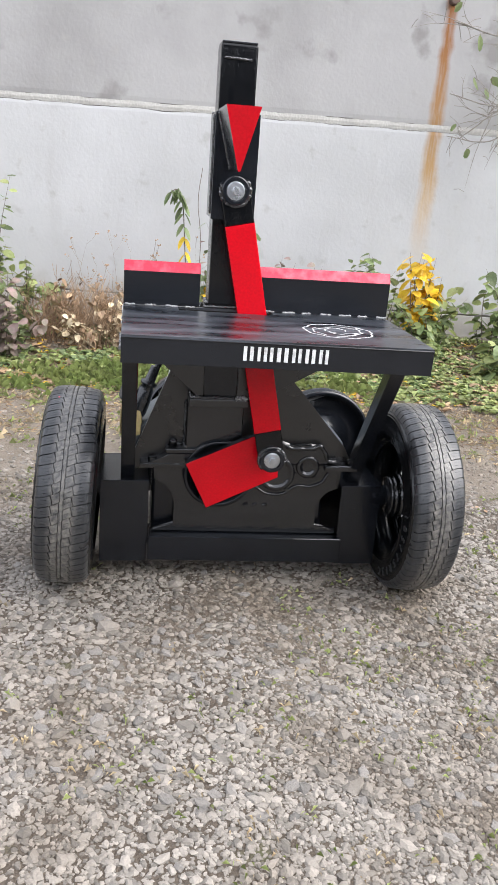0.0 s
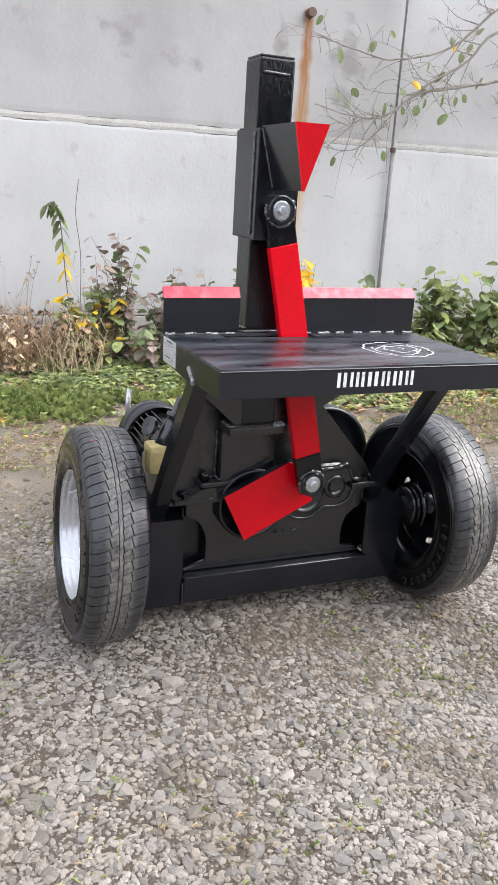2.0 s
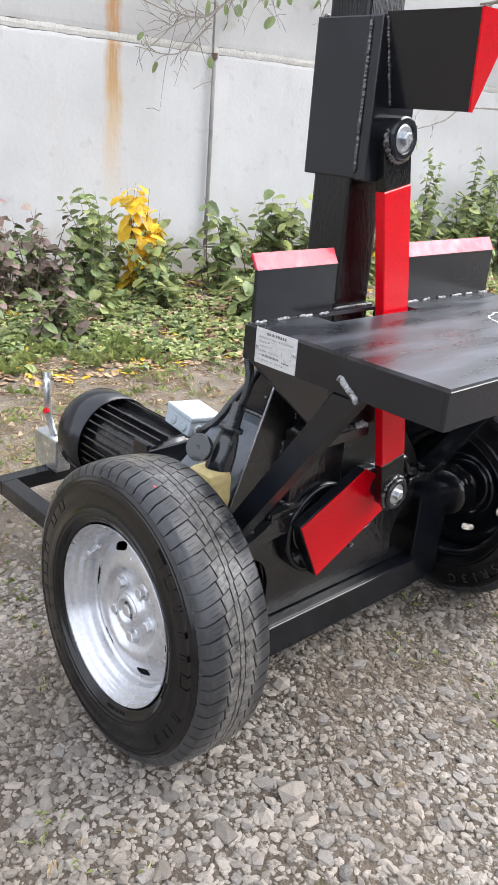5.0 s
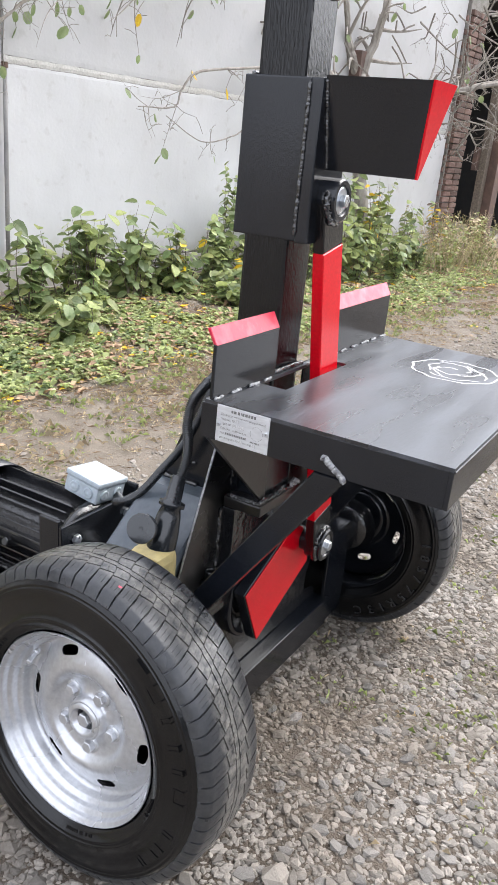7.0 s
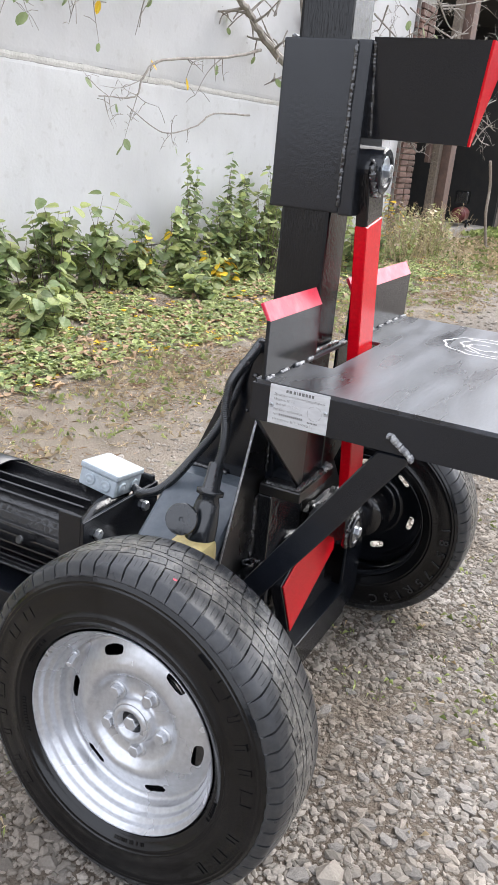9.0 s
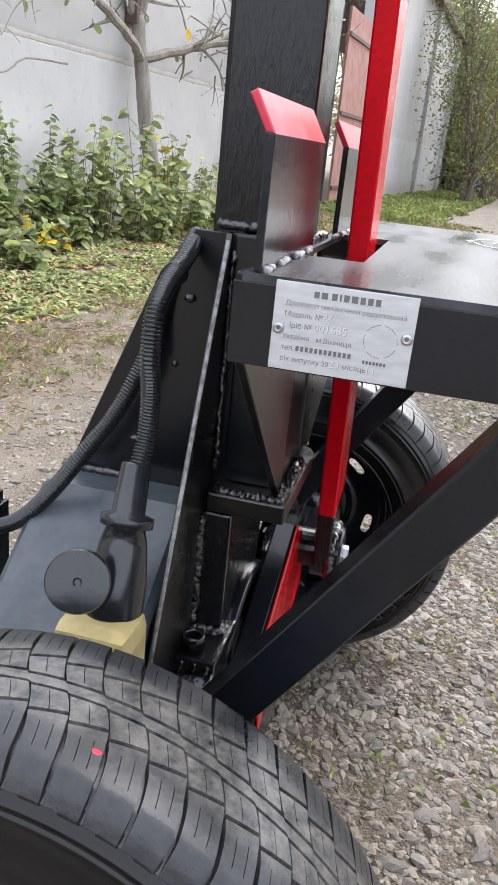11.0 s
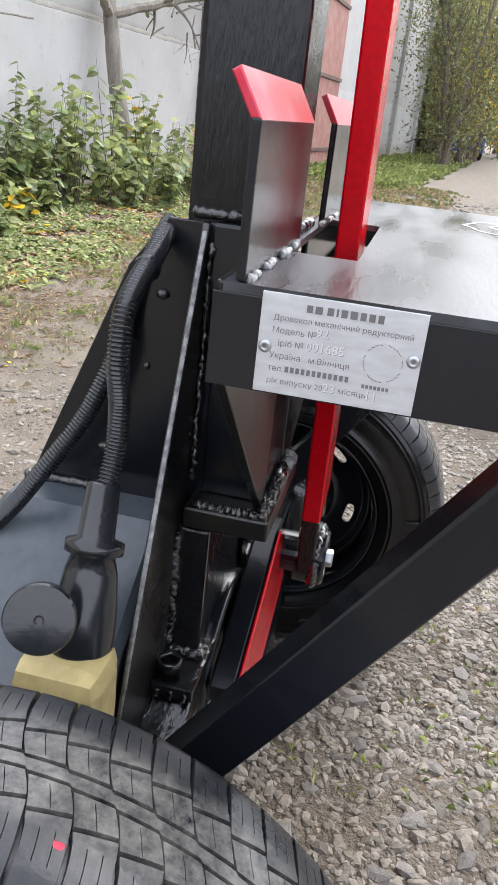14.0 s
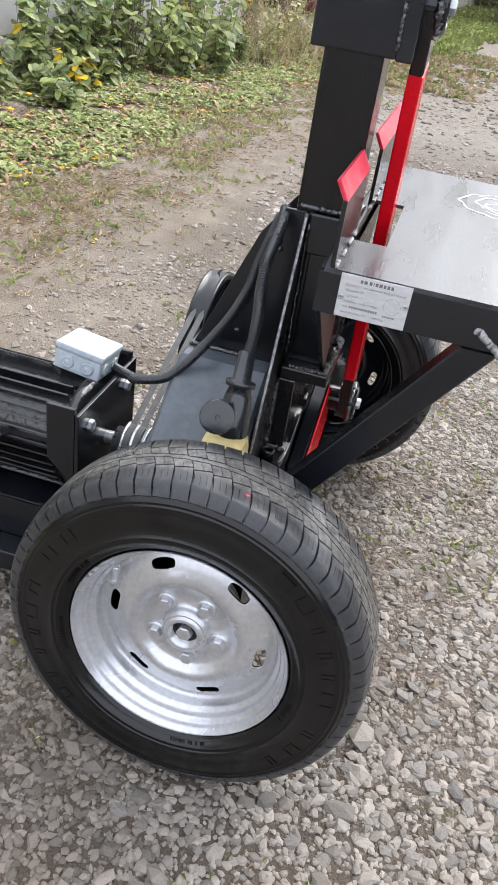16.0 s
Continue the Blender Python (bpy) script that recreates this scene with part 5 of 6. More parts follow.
off = math.acos((0.161 - 0.040) / d.length)
for dy in (-0.010, 0.010):
    loop = []
    for k in range(25):
        a = ang + off + (2 * math.pi - 2 * off) * k / 24
        loop.append((MP.x + 0.042 * math.cos(a), MP.z + 0.042 * math.sin(a)))
    for k in range(37):
        a = ang - off + 2 * off * k / 36
        loop.append((PC.x + 0.167 * math.cos(a), PC.z + 0.167 * math.sin(a)))
    bm = NB()
    inner = []
    cx = [(p[0] - (MP.x if i < 25 else PC.x), p[1] - (MP.z if i < 25 else PC.z)) for i, p in enumerate(loop)]
    for (x, z), (ox, oz) in zip(loop, cx):
        l2 = math.hypot(ox, oz)
        inner.append((x - ox / l2 * 0.008, z - oz / l2 * 0.008))
    k = len(loop)
    vs = [[bm.verts.new((p[0], 0.272 + dy + yy, p[1])) for p in pts] for pts, yy in ((loop, -0.0065), (loop, 0.0065), (inner, 0.004), (inner, -0.004))]
    for a, b in ((0, 1), (1, 2), (2, 3), (3, 0)):
        for i in range(k):
            bm.faces.new((vs[a][i], vs[a][(i + 1) % k], vs[b][(i + 1) % k], vs[b][i]))
    part("drive_belt", bm, BELT, splitter, "worn black drive belt")

MC = Vector((-0.150, 0.0, 0.325))
motor = part("motor", cyl(NB(), (MC.x, 0.375, MC.z), (MC.x, 0.70, MC.z), 0.096, 48, 0.006), CAST, splitter, "black finned electric motor")
for k in range(34):
    a = 2 * math.pi * k / 34
    c, s_ = math.cos(a), math.sin(a)
    if s_ > 0.985:
        continue
    mm = Matrix.Translation((MC.x, 0, MC.z)) @ Matrix.Rotation(-a, 4, "Y")
    part("cooling_fin", box(NB(), (0.094, 0.118 if abs(c) < 0.75 else 0.114), (0.395, 0.68), (-0.0022, 0.0022), 0.001, mm), CAST, motor)
part("end_shield", lathe(NB(), [(0.03, 0), (0.06, 0.0), (0.085, 0.018), (0.116, 0.022), (0.116, 0.040), (0.10, 0.045)], 48, along((MC.x, 0.345, MC.z), (MC.x, 1, MC.z))[0]), CAST, motor, smooth=True)
part("fan_cowl", lathe(NB(), [(0.119, 0), (0.1225, 0.001), (0.1225, 0.10), (0.112, 0.122), (0.05, 0.128), (0.04, 0.126), (0.10, 0.118), (0.119, 0.098)], 48, along((MC.x, 0.66, MC.z), (MC.x, 2, MC.z))[0], closed=True), BLACK, motor, "black sheet fan cowl", True)
part("lifting_eye", cyl(NB(), (MC.x - 0.112, 0.50, MC.z + 0.02), (MC.x - 0.135, 0.50, MC.z + 0.03), 0.010, 16, 0.002), CAST, motor)
bracket = part("motor_bracket", box(NB(), (-0.278, -0.010), (0.336, 0.344), (0.16, 0.440), 0.002), BLACK, splitter, "black angle bracket holding the motor")
part("bracket_wing", prism(NB(), [(0.3445, 0.452), (0.400, 0.452), (0.400, 0.335), (0.36, 0.30), (0.3445, 0.16)], "x", -0.278, -0.270, 0.001), BLACK, bracket)
part("bracket_wing", prism(NB(), [(0.3445, 0.452), (0.400, 0.452), (0.400, 0.335), (0.36, 0.30), (0.3445, 0.16)], "x", -0.018, -0.010, 0.001), BLACK, bracket)
for x, z in ((-0.235, 0.40), (-0.065, 0.40), (-0.235, 0.25), (-0.065, 0.25)):
    part("bracket_bolt", hexagon(NB(), (x, 0.336, z), (0, -1, 0), 0.012, 0.010), ZINC, bracket)
jb = part("junction_box", box(NB(), (-0.128, -0.022), (0.372, 0.476), (0.428, 0.470), 0.004), LIGHTGREY, splitter, "light grey plastic junction box with round knock-outs")
part("lid", box(NB(), (-0.131, -0.019), (0.369, 0.479), (0.4705, 0.486), 0.005), LIGHTGREY, jb)
for p, q in (((-0.128, 0.40, 0.449), (-1, 0, 0)), ((-0.128, 0.445, 0.449), (-1, 0, 0)), ((-0.10, 0.372, 0.449), (0, -1, 0)), ((-0.05, 0.372, 0.449), (0, -1, 0))):
    part("knock_out", lathe(NB(), [(0.015, 0), (0.014, 0.003), (0.010, 0.0045), (0.009, 0.003), (0.005, 0.006)], 24, along(p, Vector(p) + Vector(q))[0]), LIGHTGREY, jb, smooth=True)
part("box_foot", box(NB(), (-0.115, -0.035), (0.385, 0.46), (0.392, 0.4285), 0.003), CAST, jb)
jb.matrix_basis = Matrix.Translation((-0.093, 0.409, 0.452)) @ Matrix.Rotation(radians(11), 4, Vector((0.7, 0.7, 0))) @ Matrix.Scale(0.92, 4) @ Matrix.Translation((0.075, -0.424, -0.445))

# motor frame and towing tongue
frame_bar = part("tongue_frame", box(NB(), (-0.345, -0.295), (0.20, 0.965), (0.085, 0.130), 0.003), BLACK, splitter, "black steel tongue frame under the motor")
part("rail", box(NB(), (-0.02, 0.03), (0.20, 0.965), (0.085, 0.130), 0.003), BLACK, frame_bar)
part("crossbar", box(NB(), (-0.345, 0.03), (0.966, 1.010), (0.085, 0.130), 0.003), BLACK, frame_bar)
part("crossbar", box(NB(), (-0.294, -0.021), (0.44, 0.50), (0.090, 0.128), 0.003), BLACK, frame_bar)
part("motor_foot", prism(NB(), [(0.36, 0.1305), (0.36, 0.235), (0.42, 0.22), (0.66, 0.22), (0.69, 0.1305)], "x", -0.292, -0.284, 0.001), BLACK, frame_bar)
part("motor_foot", box(NB(), (-0.284, -0.016), (0.40, 0.66), (0.205, 0.2135), 0.002), BLACK, frame_bar)
hitch = part("coupling", box(NB(), (-0.185, -0.135), (0.93, 1.06), (0.1305, 0.235), 0.006), ZINC, splitter, "bright zinc towing coupling with a raised lever")
part("lever", sweep(NB(), spline([(-0.16, 0.98, 0.235), (-0.168, 1.0, 0.30), (-0.178, 0.985, 0.36), (-0.168, 1.0, 0.43)], 6), 0.011, 10), ZINC, hitch)
part("lever_mark", cyl(NB(), (-0.18, 0.985, 0.315), (-0.19, 0.98, 0.318), 0.008, 12), RED, hitch)

# socket, plug and corrugated conduit
socket = part("socket", box(NB(), (-0.372, -0.308), (0.014, 0.088), (0.440, 0.525), 0.018), YELLOW, splitter, "ivory yellow socket box with a black plug")
m = along((-0.326, 0.048, 0.505), (-0.291, 0.050, 0.596))[0]
part("plug", lathe(NB(), [(0.0255, 0.0), (0.0275, 0.012), (0.0265, 0.045), (0.0220, 0.078), (0.0180, 0.092), (0.0245, 0.094), (0.0245, 0.103), (0.0155, 0.106), (0.0135, 0.150), (0.011, 0.152)], 32, m), DARKPLASTIC, socket, "black rubber plug", True)
m = along((-0.352, 0.067, 0.5645), (-0.407, 0.049, 0.588))[0]
part("round_cap", lathe(NB(), [(0.025, 0), (0.0275, 0.001), (0.0280, 0.010), (0.0268, 0.0125), (0.004, 0.0130), (0.0025, 0.0118)], 48, m), DARKPLASTIC, socket, "dark grey hinged socket cap")


def conduit(points, r, label):
    line = np.array([tuple(p) for p in spline(points, 160)])
    run = np.concatenate([[0], np.cumsum(np.linalg.norm(np.diff(line, axis=0), axis=1))])
    even = np.arange(0, run[-1], 0.00085)
    fine = [Vector(p) for p in np.stack([np.interp(even, run, line[:, k]) for k in range(3)], 1)]
    return part("conduit", sweep(NB(), fine, lambda i: r * (1.04 if i % 4 < 2 else 0.82), 14), DARKPLASTIC, splitter, label, True)


conduit([(-0.273, 0.050, 0.636), (-0.258, 0.048, 0.668), (-0.255, 0.047, 0.706), (-0.262, 0.047, 0.748), (-0.246, 0.048, 0.790), (-0.180, 0.048, 0.822), (-0.125, 0.055, 0.838)], 0.0090, "black corrugated conduit")
conduit([(-0.140, 0.058, 0.832), (-0.148, 0.074, 0.778), (-0.160, 0.081, 0.745), (-0.178, 0.086, 0.712), (-0.194, 0.105, 0.663), (-0.213, 0.135, 0.614), (-0.219, 0.168, 0.567), (-0.222, 0.205, 0.530), (-0.185, 0.270, 0.492), (-0.130, 0.300, 0.462), (-0.094, 0.332, 0.447), (-0.072, 0.361, 0.440)], 0.0085, "black corrugated conduit")
part("cable_tie", lathe(NB(), [(0.0105, 0), (0.0115, 0.001), (0.0115, 0.005), (0.0105, 0.006)], 20, along((-0.205, 0.0478, 0.810), (-0.190, 0.048, 0.817))[0]), BLACK, splitter)


# ---- plants ----
def leaf_mesh(bm, base, out, length, width, droop, rnd):
    """One pointed leaf, folded along its midrib."""
    d = Vector(out).normalized()
    s = d.cross(Vector((0, 0, 1)))
    if s.length < 0.1:
        s = Vector((1, 0, 0))
    s.normalize()
    s = (s * math.cos(0.5) + Vector((0, 0, 1)) * rnd.uniform(-0.6, 0.6)).normalized()
    nrm = s.cross(d)
    pts = []
    for t, w in ((0.0, 0.0), (0.18, 0.42), (0.48, 0.54), (0.8, 0.38), (1.0, 0.0)):
        c = base + d * length * t + Vector((0, 0, -droop * length * t * t))
        pts.append((c, w * width))
    mid = [bm.verts.new(c) for c, w in pts]
    for sg in (1, -1):
        edge = [bm.verts.new(c + s * sg * w + nrm * w * 0.16) for c, w in pts[1:4]]
        bm.faces.new((mid[0], mid[1], edge[0]) if sg > 0 else (mid[0], edge[0], mid[1]))
        for i in (0, 1):
            q = (mid[i + 1], mid[i + 2], edge[i + 1], edge[i])
            bm.faces.new(q if sg > 0 else q[::-1])
        q = (mid[3], mid[4], edge[2])
        bm.faces.new(q if sg > 0 else q[::-1])


def shrub(name, label, at, height, spread, stems, leaf_len, mats, seed, leaves=16, twig=TWIG, hang=0.5, lean=(0, 0), top_bare=0.0):
    """Stems that rise and arch, with leaves in loose rows along them."""
    rnd = random.Random(seed)
    t = thing(name, label, "plant", "plants along the wall", at=tuple(at))
    sb, lbs = NB(), [NB() for _ in mats]
    for k in range(stems):
        a = rnd.uniform(0, 2 * math.pi)
        h = height * rnd.uniform(0.5, 1.18)
        r = spread * rnd.uniform(0.2, 1.0)
        b0 = Vector((rnd.uniform(-0.3, 0.3) * spread, rnd.uniform(-0.15, 0.15) * spread, 0))
        tip = b0 + Vector((math.cos(a) * r + lean[0], math.sin(a) * r * 0.6 + lean[1], h))
        mid_ = b0.lerp(tip, 0.5) + Vector((0, 0, 0.12 * h)) + Vector((rnd.uniform(-0.05, 0.05), rnd.uniform(-0.05, 0.05), 0))
        line = spline([b0, mid_, tip], 7)
        sweep(sb, line, lambda i: 0.0045 * (1.15 - i / 14), 5)
        count = max(6, int(leaves * 0.9))
        for j in range(count):
            f = min(1.0 - top_bare, 0.12 + 0.9 * (j + rnd.random()) / count)
            p = line[min(len(line) - 1, int(f * (len(line) - 1)))] + Vector([rnd.uniform(-0.02, 0.02) for _ in range(3)])
            b = rnd.uniform(0, 2 * math.pi)
            o = Vector((math.cos(b), math.sin(b), rnd.uniform(-0.6, 0.35)))
            n_ = leaf_len * rnd.uniform(0.55, 1.1)
            leaf_mesh(rnd.choice(lbs), p, o, n_, n_ * rnd.uniform(0.70, 0.86), hang * rnd.uniform(0.1, 0.9), rnd)
    part("stem", sb, twig, t)
    for bm, m_ in zip(lbs, mats):
        if len(bm.verts):
            part("foliage", bm, m_, t)
        else:
            bm.free()
    return t


def stalks(name, label, at, height, spread, count, material, seed, droop=0.3, seedhead=0.0, fan=0.15):
    """Upright dry stalks with side twigs."""
    rnd = random.Random(seed)
    t = thing(name, label, "plant", "plants along the wall", at=tuple(at))
    bm = NB()
    hb = NB()
    for k in range(count):
        a = rnd.uniform(0, 2 * math.pi)
        b0 = Vector((rnd.uniform(-1, 1) * spread, rnd.uniform(-0.4 - fan * 0.6, 0.4 + fan * 0.6) * spread, 0))
        h = height * rnd.uniform(0.4, 1)
        tip = b0 + Vector((math.cos(a) * h * 0.25 * droop * 3, math.sin(a) * h * fan, h * (1 - 0.45 * fan * rnd.random())))
        line = spline([b0, b0.lerp(tip, 0.55) + Vector((0, 0, h * 0.12 * droop * 2)), tip], 5)
        sweep(bm, line, lambda i: 0.0026 * (1.2 - i / 10), 4)
        for j in range(rnd.randint(1, 4)):
            p = line[rnd.randint(4, len(line) - 1)]
            q = p + Vector((rnd.uniform(-0.08, 0.08), rnd.uniform(-0.05, 0.05), rnd.uniform(0.02, 0.12)))
            sweep(bm, [p, p.lerp(q, 0.5) + Vector((0, 0, -0.008)), q], 0.0014, 3)
            if seedhead:
                for _ in range(3):
                    lumps(hb, q, q, 1, seedhead, rnd.randint(0, 9999), 2.0)
    part("stalk", bm, material, t)
    if seedhead:
        tagged(part("seed_head", hb, LEAFBROWN, t), kind="stuff")
    else:
        hb.free()
    return t


G3 = [LEAF, LEAF, LEAFPALE]
shrub("bush", "leafy green bush growing up against the white wall", by_wall(-1.15, 0.75, 0.05), 0.95, 0.25, 12, 0.085, G3, 1, 22)
shrub("bush", "low dusky bush with wilting leaves by the wall", by_wall(-0.95, 1.25, 0.03), 0.45, 0.28, 12, 0.08, [LEAF, LEAFDARK, LEAFDARK], 2, 16)
for k, (x, d, h) in enumerate(((-0.72, 0.9, 0.42), (-0.45, 1.0, 0.34), (-0.2, 0.95, 0.32), (0.05, 1.0, 0.36), (-0.6, 0.5, 0.46))):
    stalks("dead_weeds", "dry brown weed stalks in front of the wall", by_wall(x, d, 0.02), h, 0.16, 42, STRAW if k == 3 else DRYBROWN, 30 + k, 0.4)
for k, (x, d, h) in enumerate(((-0.75, 0.8, 0.36), (-0.5, 0.7, 0.40), (-0.28, 0.75, 0.36), (-0.05, 0.7, 0.34), (0.12, 0.8, 0.3))):
    stalks("dead_weeds", "tangled brown weed stalks in front of the wall", by_wall(x, d, 0.03), h, 0.15, 85, (DRYBROWN, LEAFBROWN)[k % 2], 140 + k, 0.7, fan=0.35)
for k, (x, d) in enumerate(((-0.72, 0.75), (-0.42, 0.6), (-0.12, 0.7), (0.1, 0.85))):
    shrub("withered_weed", "withered weed with curled red-brown leaves", by_wall(x, d, 0.03), 0.40, 0.22, 11, 0.045, [LEAFBROWN, DRYBROWN], 160 + k, 15, TWIG, 0.9)
shrub("dead_weed_clump", "heap of withered brown leaves and stalks", by_wall(-0.35, 0.95, 0.02), 0.32, 0.45, 26, 0.05, [LEAFBROWN, STRAW], 3, 14, STRAW, 0.8)
stalks("seed_stalks", "thin grey stalks with small seed heads", by_wall(-0.3, 0.4, 0.08), 0.72, 0.12, 9, PALETWIG, 41, 0.25, 0.006)
stalks("seed_stalks", "thin grey stalks with small seed heads", by_wall(-0.62, 0.4, 0.08), 0.7, 0.12, 8, PALETWIG, 43, 0.3, 0.007)
stalks("seed_stalks", "thin grey stalks with small seed heads", by_wall(0.28, 0.4, 0.08), 0.66, 0.10, 8, PALETWIG, 42, 0.25, 0.006)
# tall stem with leaves hanging to one side
t = thing("tall_weed", "tall arching weed stem with hanging leaves, yellow below", "plant", at=tuple(by_wall(0.06, 0.40, 0.08)))
line = spline([(0.05, 0, 0), (0.0, 0, 0.5), (-0.03, 0, 0.85), (-0.07, 0, 0.97), (-0.13, 0, 0.94)], 8)
part("stem", sweep(NB(), line, 0.0035, 5), TWIG, t)
part("stem", sweep(NB(), spline([(0.08, 0, 0), (0.10, 0, 0.6), (0.07, 0, 0.9), (0.09, 0, 1.12)], 6), 0.0025, 5), TWIG, t)
rnd = random.Random(9)
gb, yb = NB(), NB()
for k in range(11):
    p = line[int(9 + 2.1 * k)]
    for sgn in (-1, 1):
        leaf_mesh(gb if k > 1 else yb, p + Vector((0, 0, rnd.uniform(-0.02, 0.02))), (sgn * rnd.uniform(0.4, 0.8), -0.3, -0.7), 0.085, 0.045, 0.3, rnd)
part("foliage", gb, LEAF, t)
part("yellow_foliage", yb, LEAFYELLOW, t)
DUSK = [LEAFDARK, LEAFDARK, LEAF]
for k, (x, d, h, s, ms) in enumerate(((0.35, 0.7, 0.72, 0.24, DUSK), (0.72, 0.65, 0.6, 0.3, DUSK), (1.0, 0.6, 0.5, 0.22, DUSK), (0.15, 0.8, 0.45, 0.2, [LEAF, LEAFPALE, LEAFYELLOW]))):
    shrub("dusky_bush", "bush with dusky purple-green autumn leaves", by_wall(x, d, 0.05), h, s, 12, 0.078, ms, 60 + k, 18)
shrub("bush", "fresh green nettle-like bush by the wall", by_wall(1.34, 0.6, 0.05), 0.6, 0.22, 14, 0.075, [LEAF, LEAF, LEAFPALE], 70, 22)
shrub("yellow_bush", "small bush with bright yellow autumn leaves", by_wall(1.70, 0.5, 0.06), 0.66, 0.2, 11, 0.115, [LEAFYELLOW], 71, 12, hang=0.9)
shrub("bush", "green bush below yellow leaves", by_wall(1.72, 0.7, 0.05), 0.38, 0.25, 12, 0.085, G3, 72, 16)
for k, (x, d, h, s, n_) in enumerate(((2.25, 0.6, 0.58, 0.22, 10), (2.75, 0.6, 0.72, 0.26, 12), (3.2, 0.6, 0.62, 0.24, 11), (3.7, 0.6, 0.5, 0.25, 11), (4.3, 0.5, 0.55, 0.25, 12), (4.85, 0.5, 0.6, 0.3, 12))):
    shrub("bush", "broad-leaved green bush growing along the wall", by_wall(x, d, 0.05), h, s, n_, 0.10, [LEAF, LEAF, LEAFPALE] if k != 3 else [LEAF, LEAFPALE, LEAF, LEAFPALE, LEAFYELLOW], 80 + k, 17)
for k, (x, h) in enumerate(((4.70, 1.05), (5.25, 1.05), (5.6, 0.9))):
    shrub("climber", "climbing stem with small green leaves up the wall", by_wall(x, 0.25, 0.05), h, 0.09, 6, 0.075, G3, 90 + k, 26)
for k in range(7):
    shrub("bush", "dense green bush between wall and tree", by_wall(5.3 + 0.33 * k, 0.75 + 0.1 * (k % 2), 0.04), (0.95, 0.7, 1.0, 0.62, 0.9, 0.6, 0.66)[k], 0.3, 9, 0.105, [LEAF, LEAFPALE, LEAFPALE], 100 + k, 13)
for k, (x, d, h) in enumerate(((7.6, 0.9, 0.75), (8.0, 0.9, 0.85), (8.5, 0.8, 0.9), (8.9, 0.9, 0.9), (9.3, 0.7, 0.8), (8.3, 1.3, 0.5))):
    stalks("dry_grass_clump", "clump of tall dry yellowish grass", by_wall(x, d, 0.02), h * 0.8, 0.45, 46, (STRAW, DRYGREEN, STRAW)[k % 3], 120 + k, 1.1, 0.0035, 0.55)
for k, (x, d, h) in enumerate(((7.7, 1.1, 0.5), (8.2, 1.0, 0.62), (8.7, 1.1, 0.6), (9.1, 1.0, 0.55))):
    shrub("weed_clump", "yellow-green weeds running to seed beside the gate", by_wall(x, d, 0.03), h, 0.34, 11, 0.05, [LEAFPALE, STRAW, LEAFPALE], 170 + k, 26, DRYGREEN, 0.4)
shrub("bush", "dark green bush at the wall's end", by_wall(9.2, 0.3, 0.05), 0.6, 0.3, 10, 0.10, [LEAF, LEAFDARK, LEAFYELLOW], 130, 14)


HEIGHTS = ((-1.6, 0.8), (-1.2, 0.85), (-0.85, 0.45), (0.1, 0.4), (0.3, 0.62), (0.7, 0.62), (1.05, 0.5), (1.35, 0.62), (1.7, 0.45), (2.2, 0.52), (2.75, 0.74), (3.2, 0.6), (3.7, 0.42), (4.3, 0.52), (5.0, 0.78), (5.6, 1.0), (6.6, 0.95), (7.4, 0.62))
rnd = random.Random(2024)
x = -1.5
while x < 7.3:
    x += rnd.uniform(0.12, 0.2) if x < 1.2 else rnd.uniform(0.16, 0.27)
    if -0.8 < x < 0.1:
        continue
    h = float(np.interp(x, [q[0] for q in HEIGHTS], [q[1] for q in HEIGHTS]))
    low = rnd.random() < 0.35
    d = rnd.uniform(0.75, 1.25) if low else rnd.uniform(0.25, 0.7)
    ms = DUSK + [LEAF] if 0.2 < x < 1.1 else [LEAF, LEAFPALE, LEAF, LEAFPALE, LEAFPALE]
    if rnd.random() < 0.07 and x > 1.6:
        ms = [LEAF, LEAFPALE, LEAFYELLOW]
    shrub("bush", "low leafy undergrowth in front of the wall" if low else "leafy green bush against the white wall", by_wall(x, d, 0.03), h * (0.45 if low else rnd.uniform(0.75, 1.0)), 0.2, 9, 0.095 if x > 1.6 else 0.08, ms, int(x * 1000) + 5000, 15)


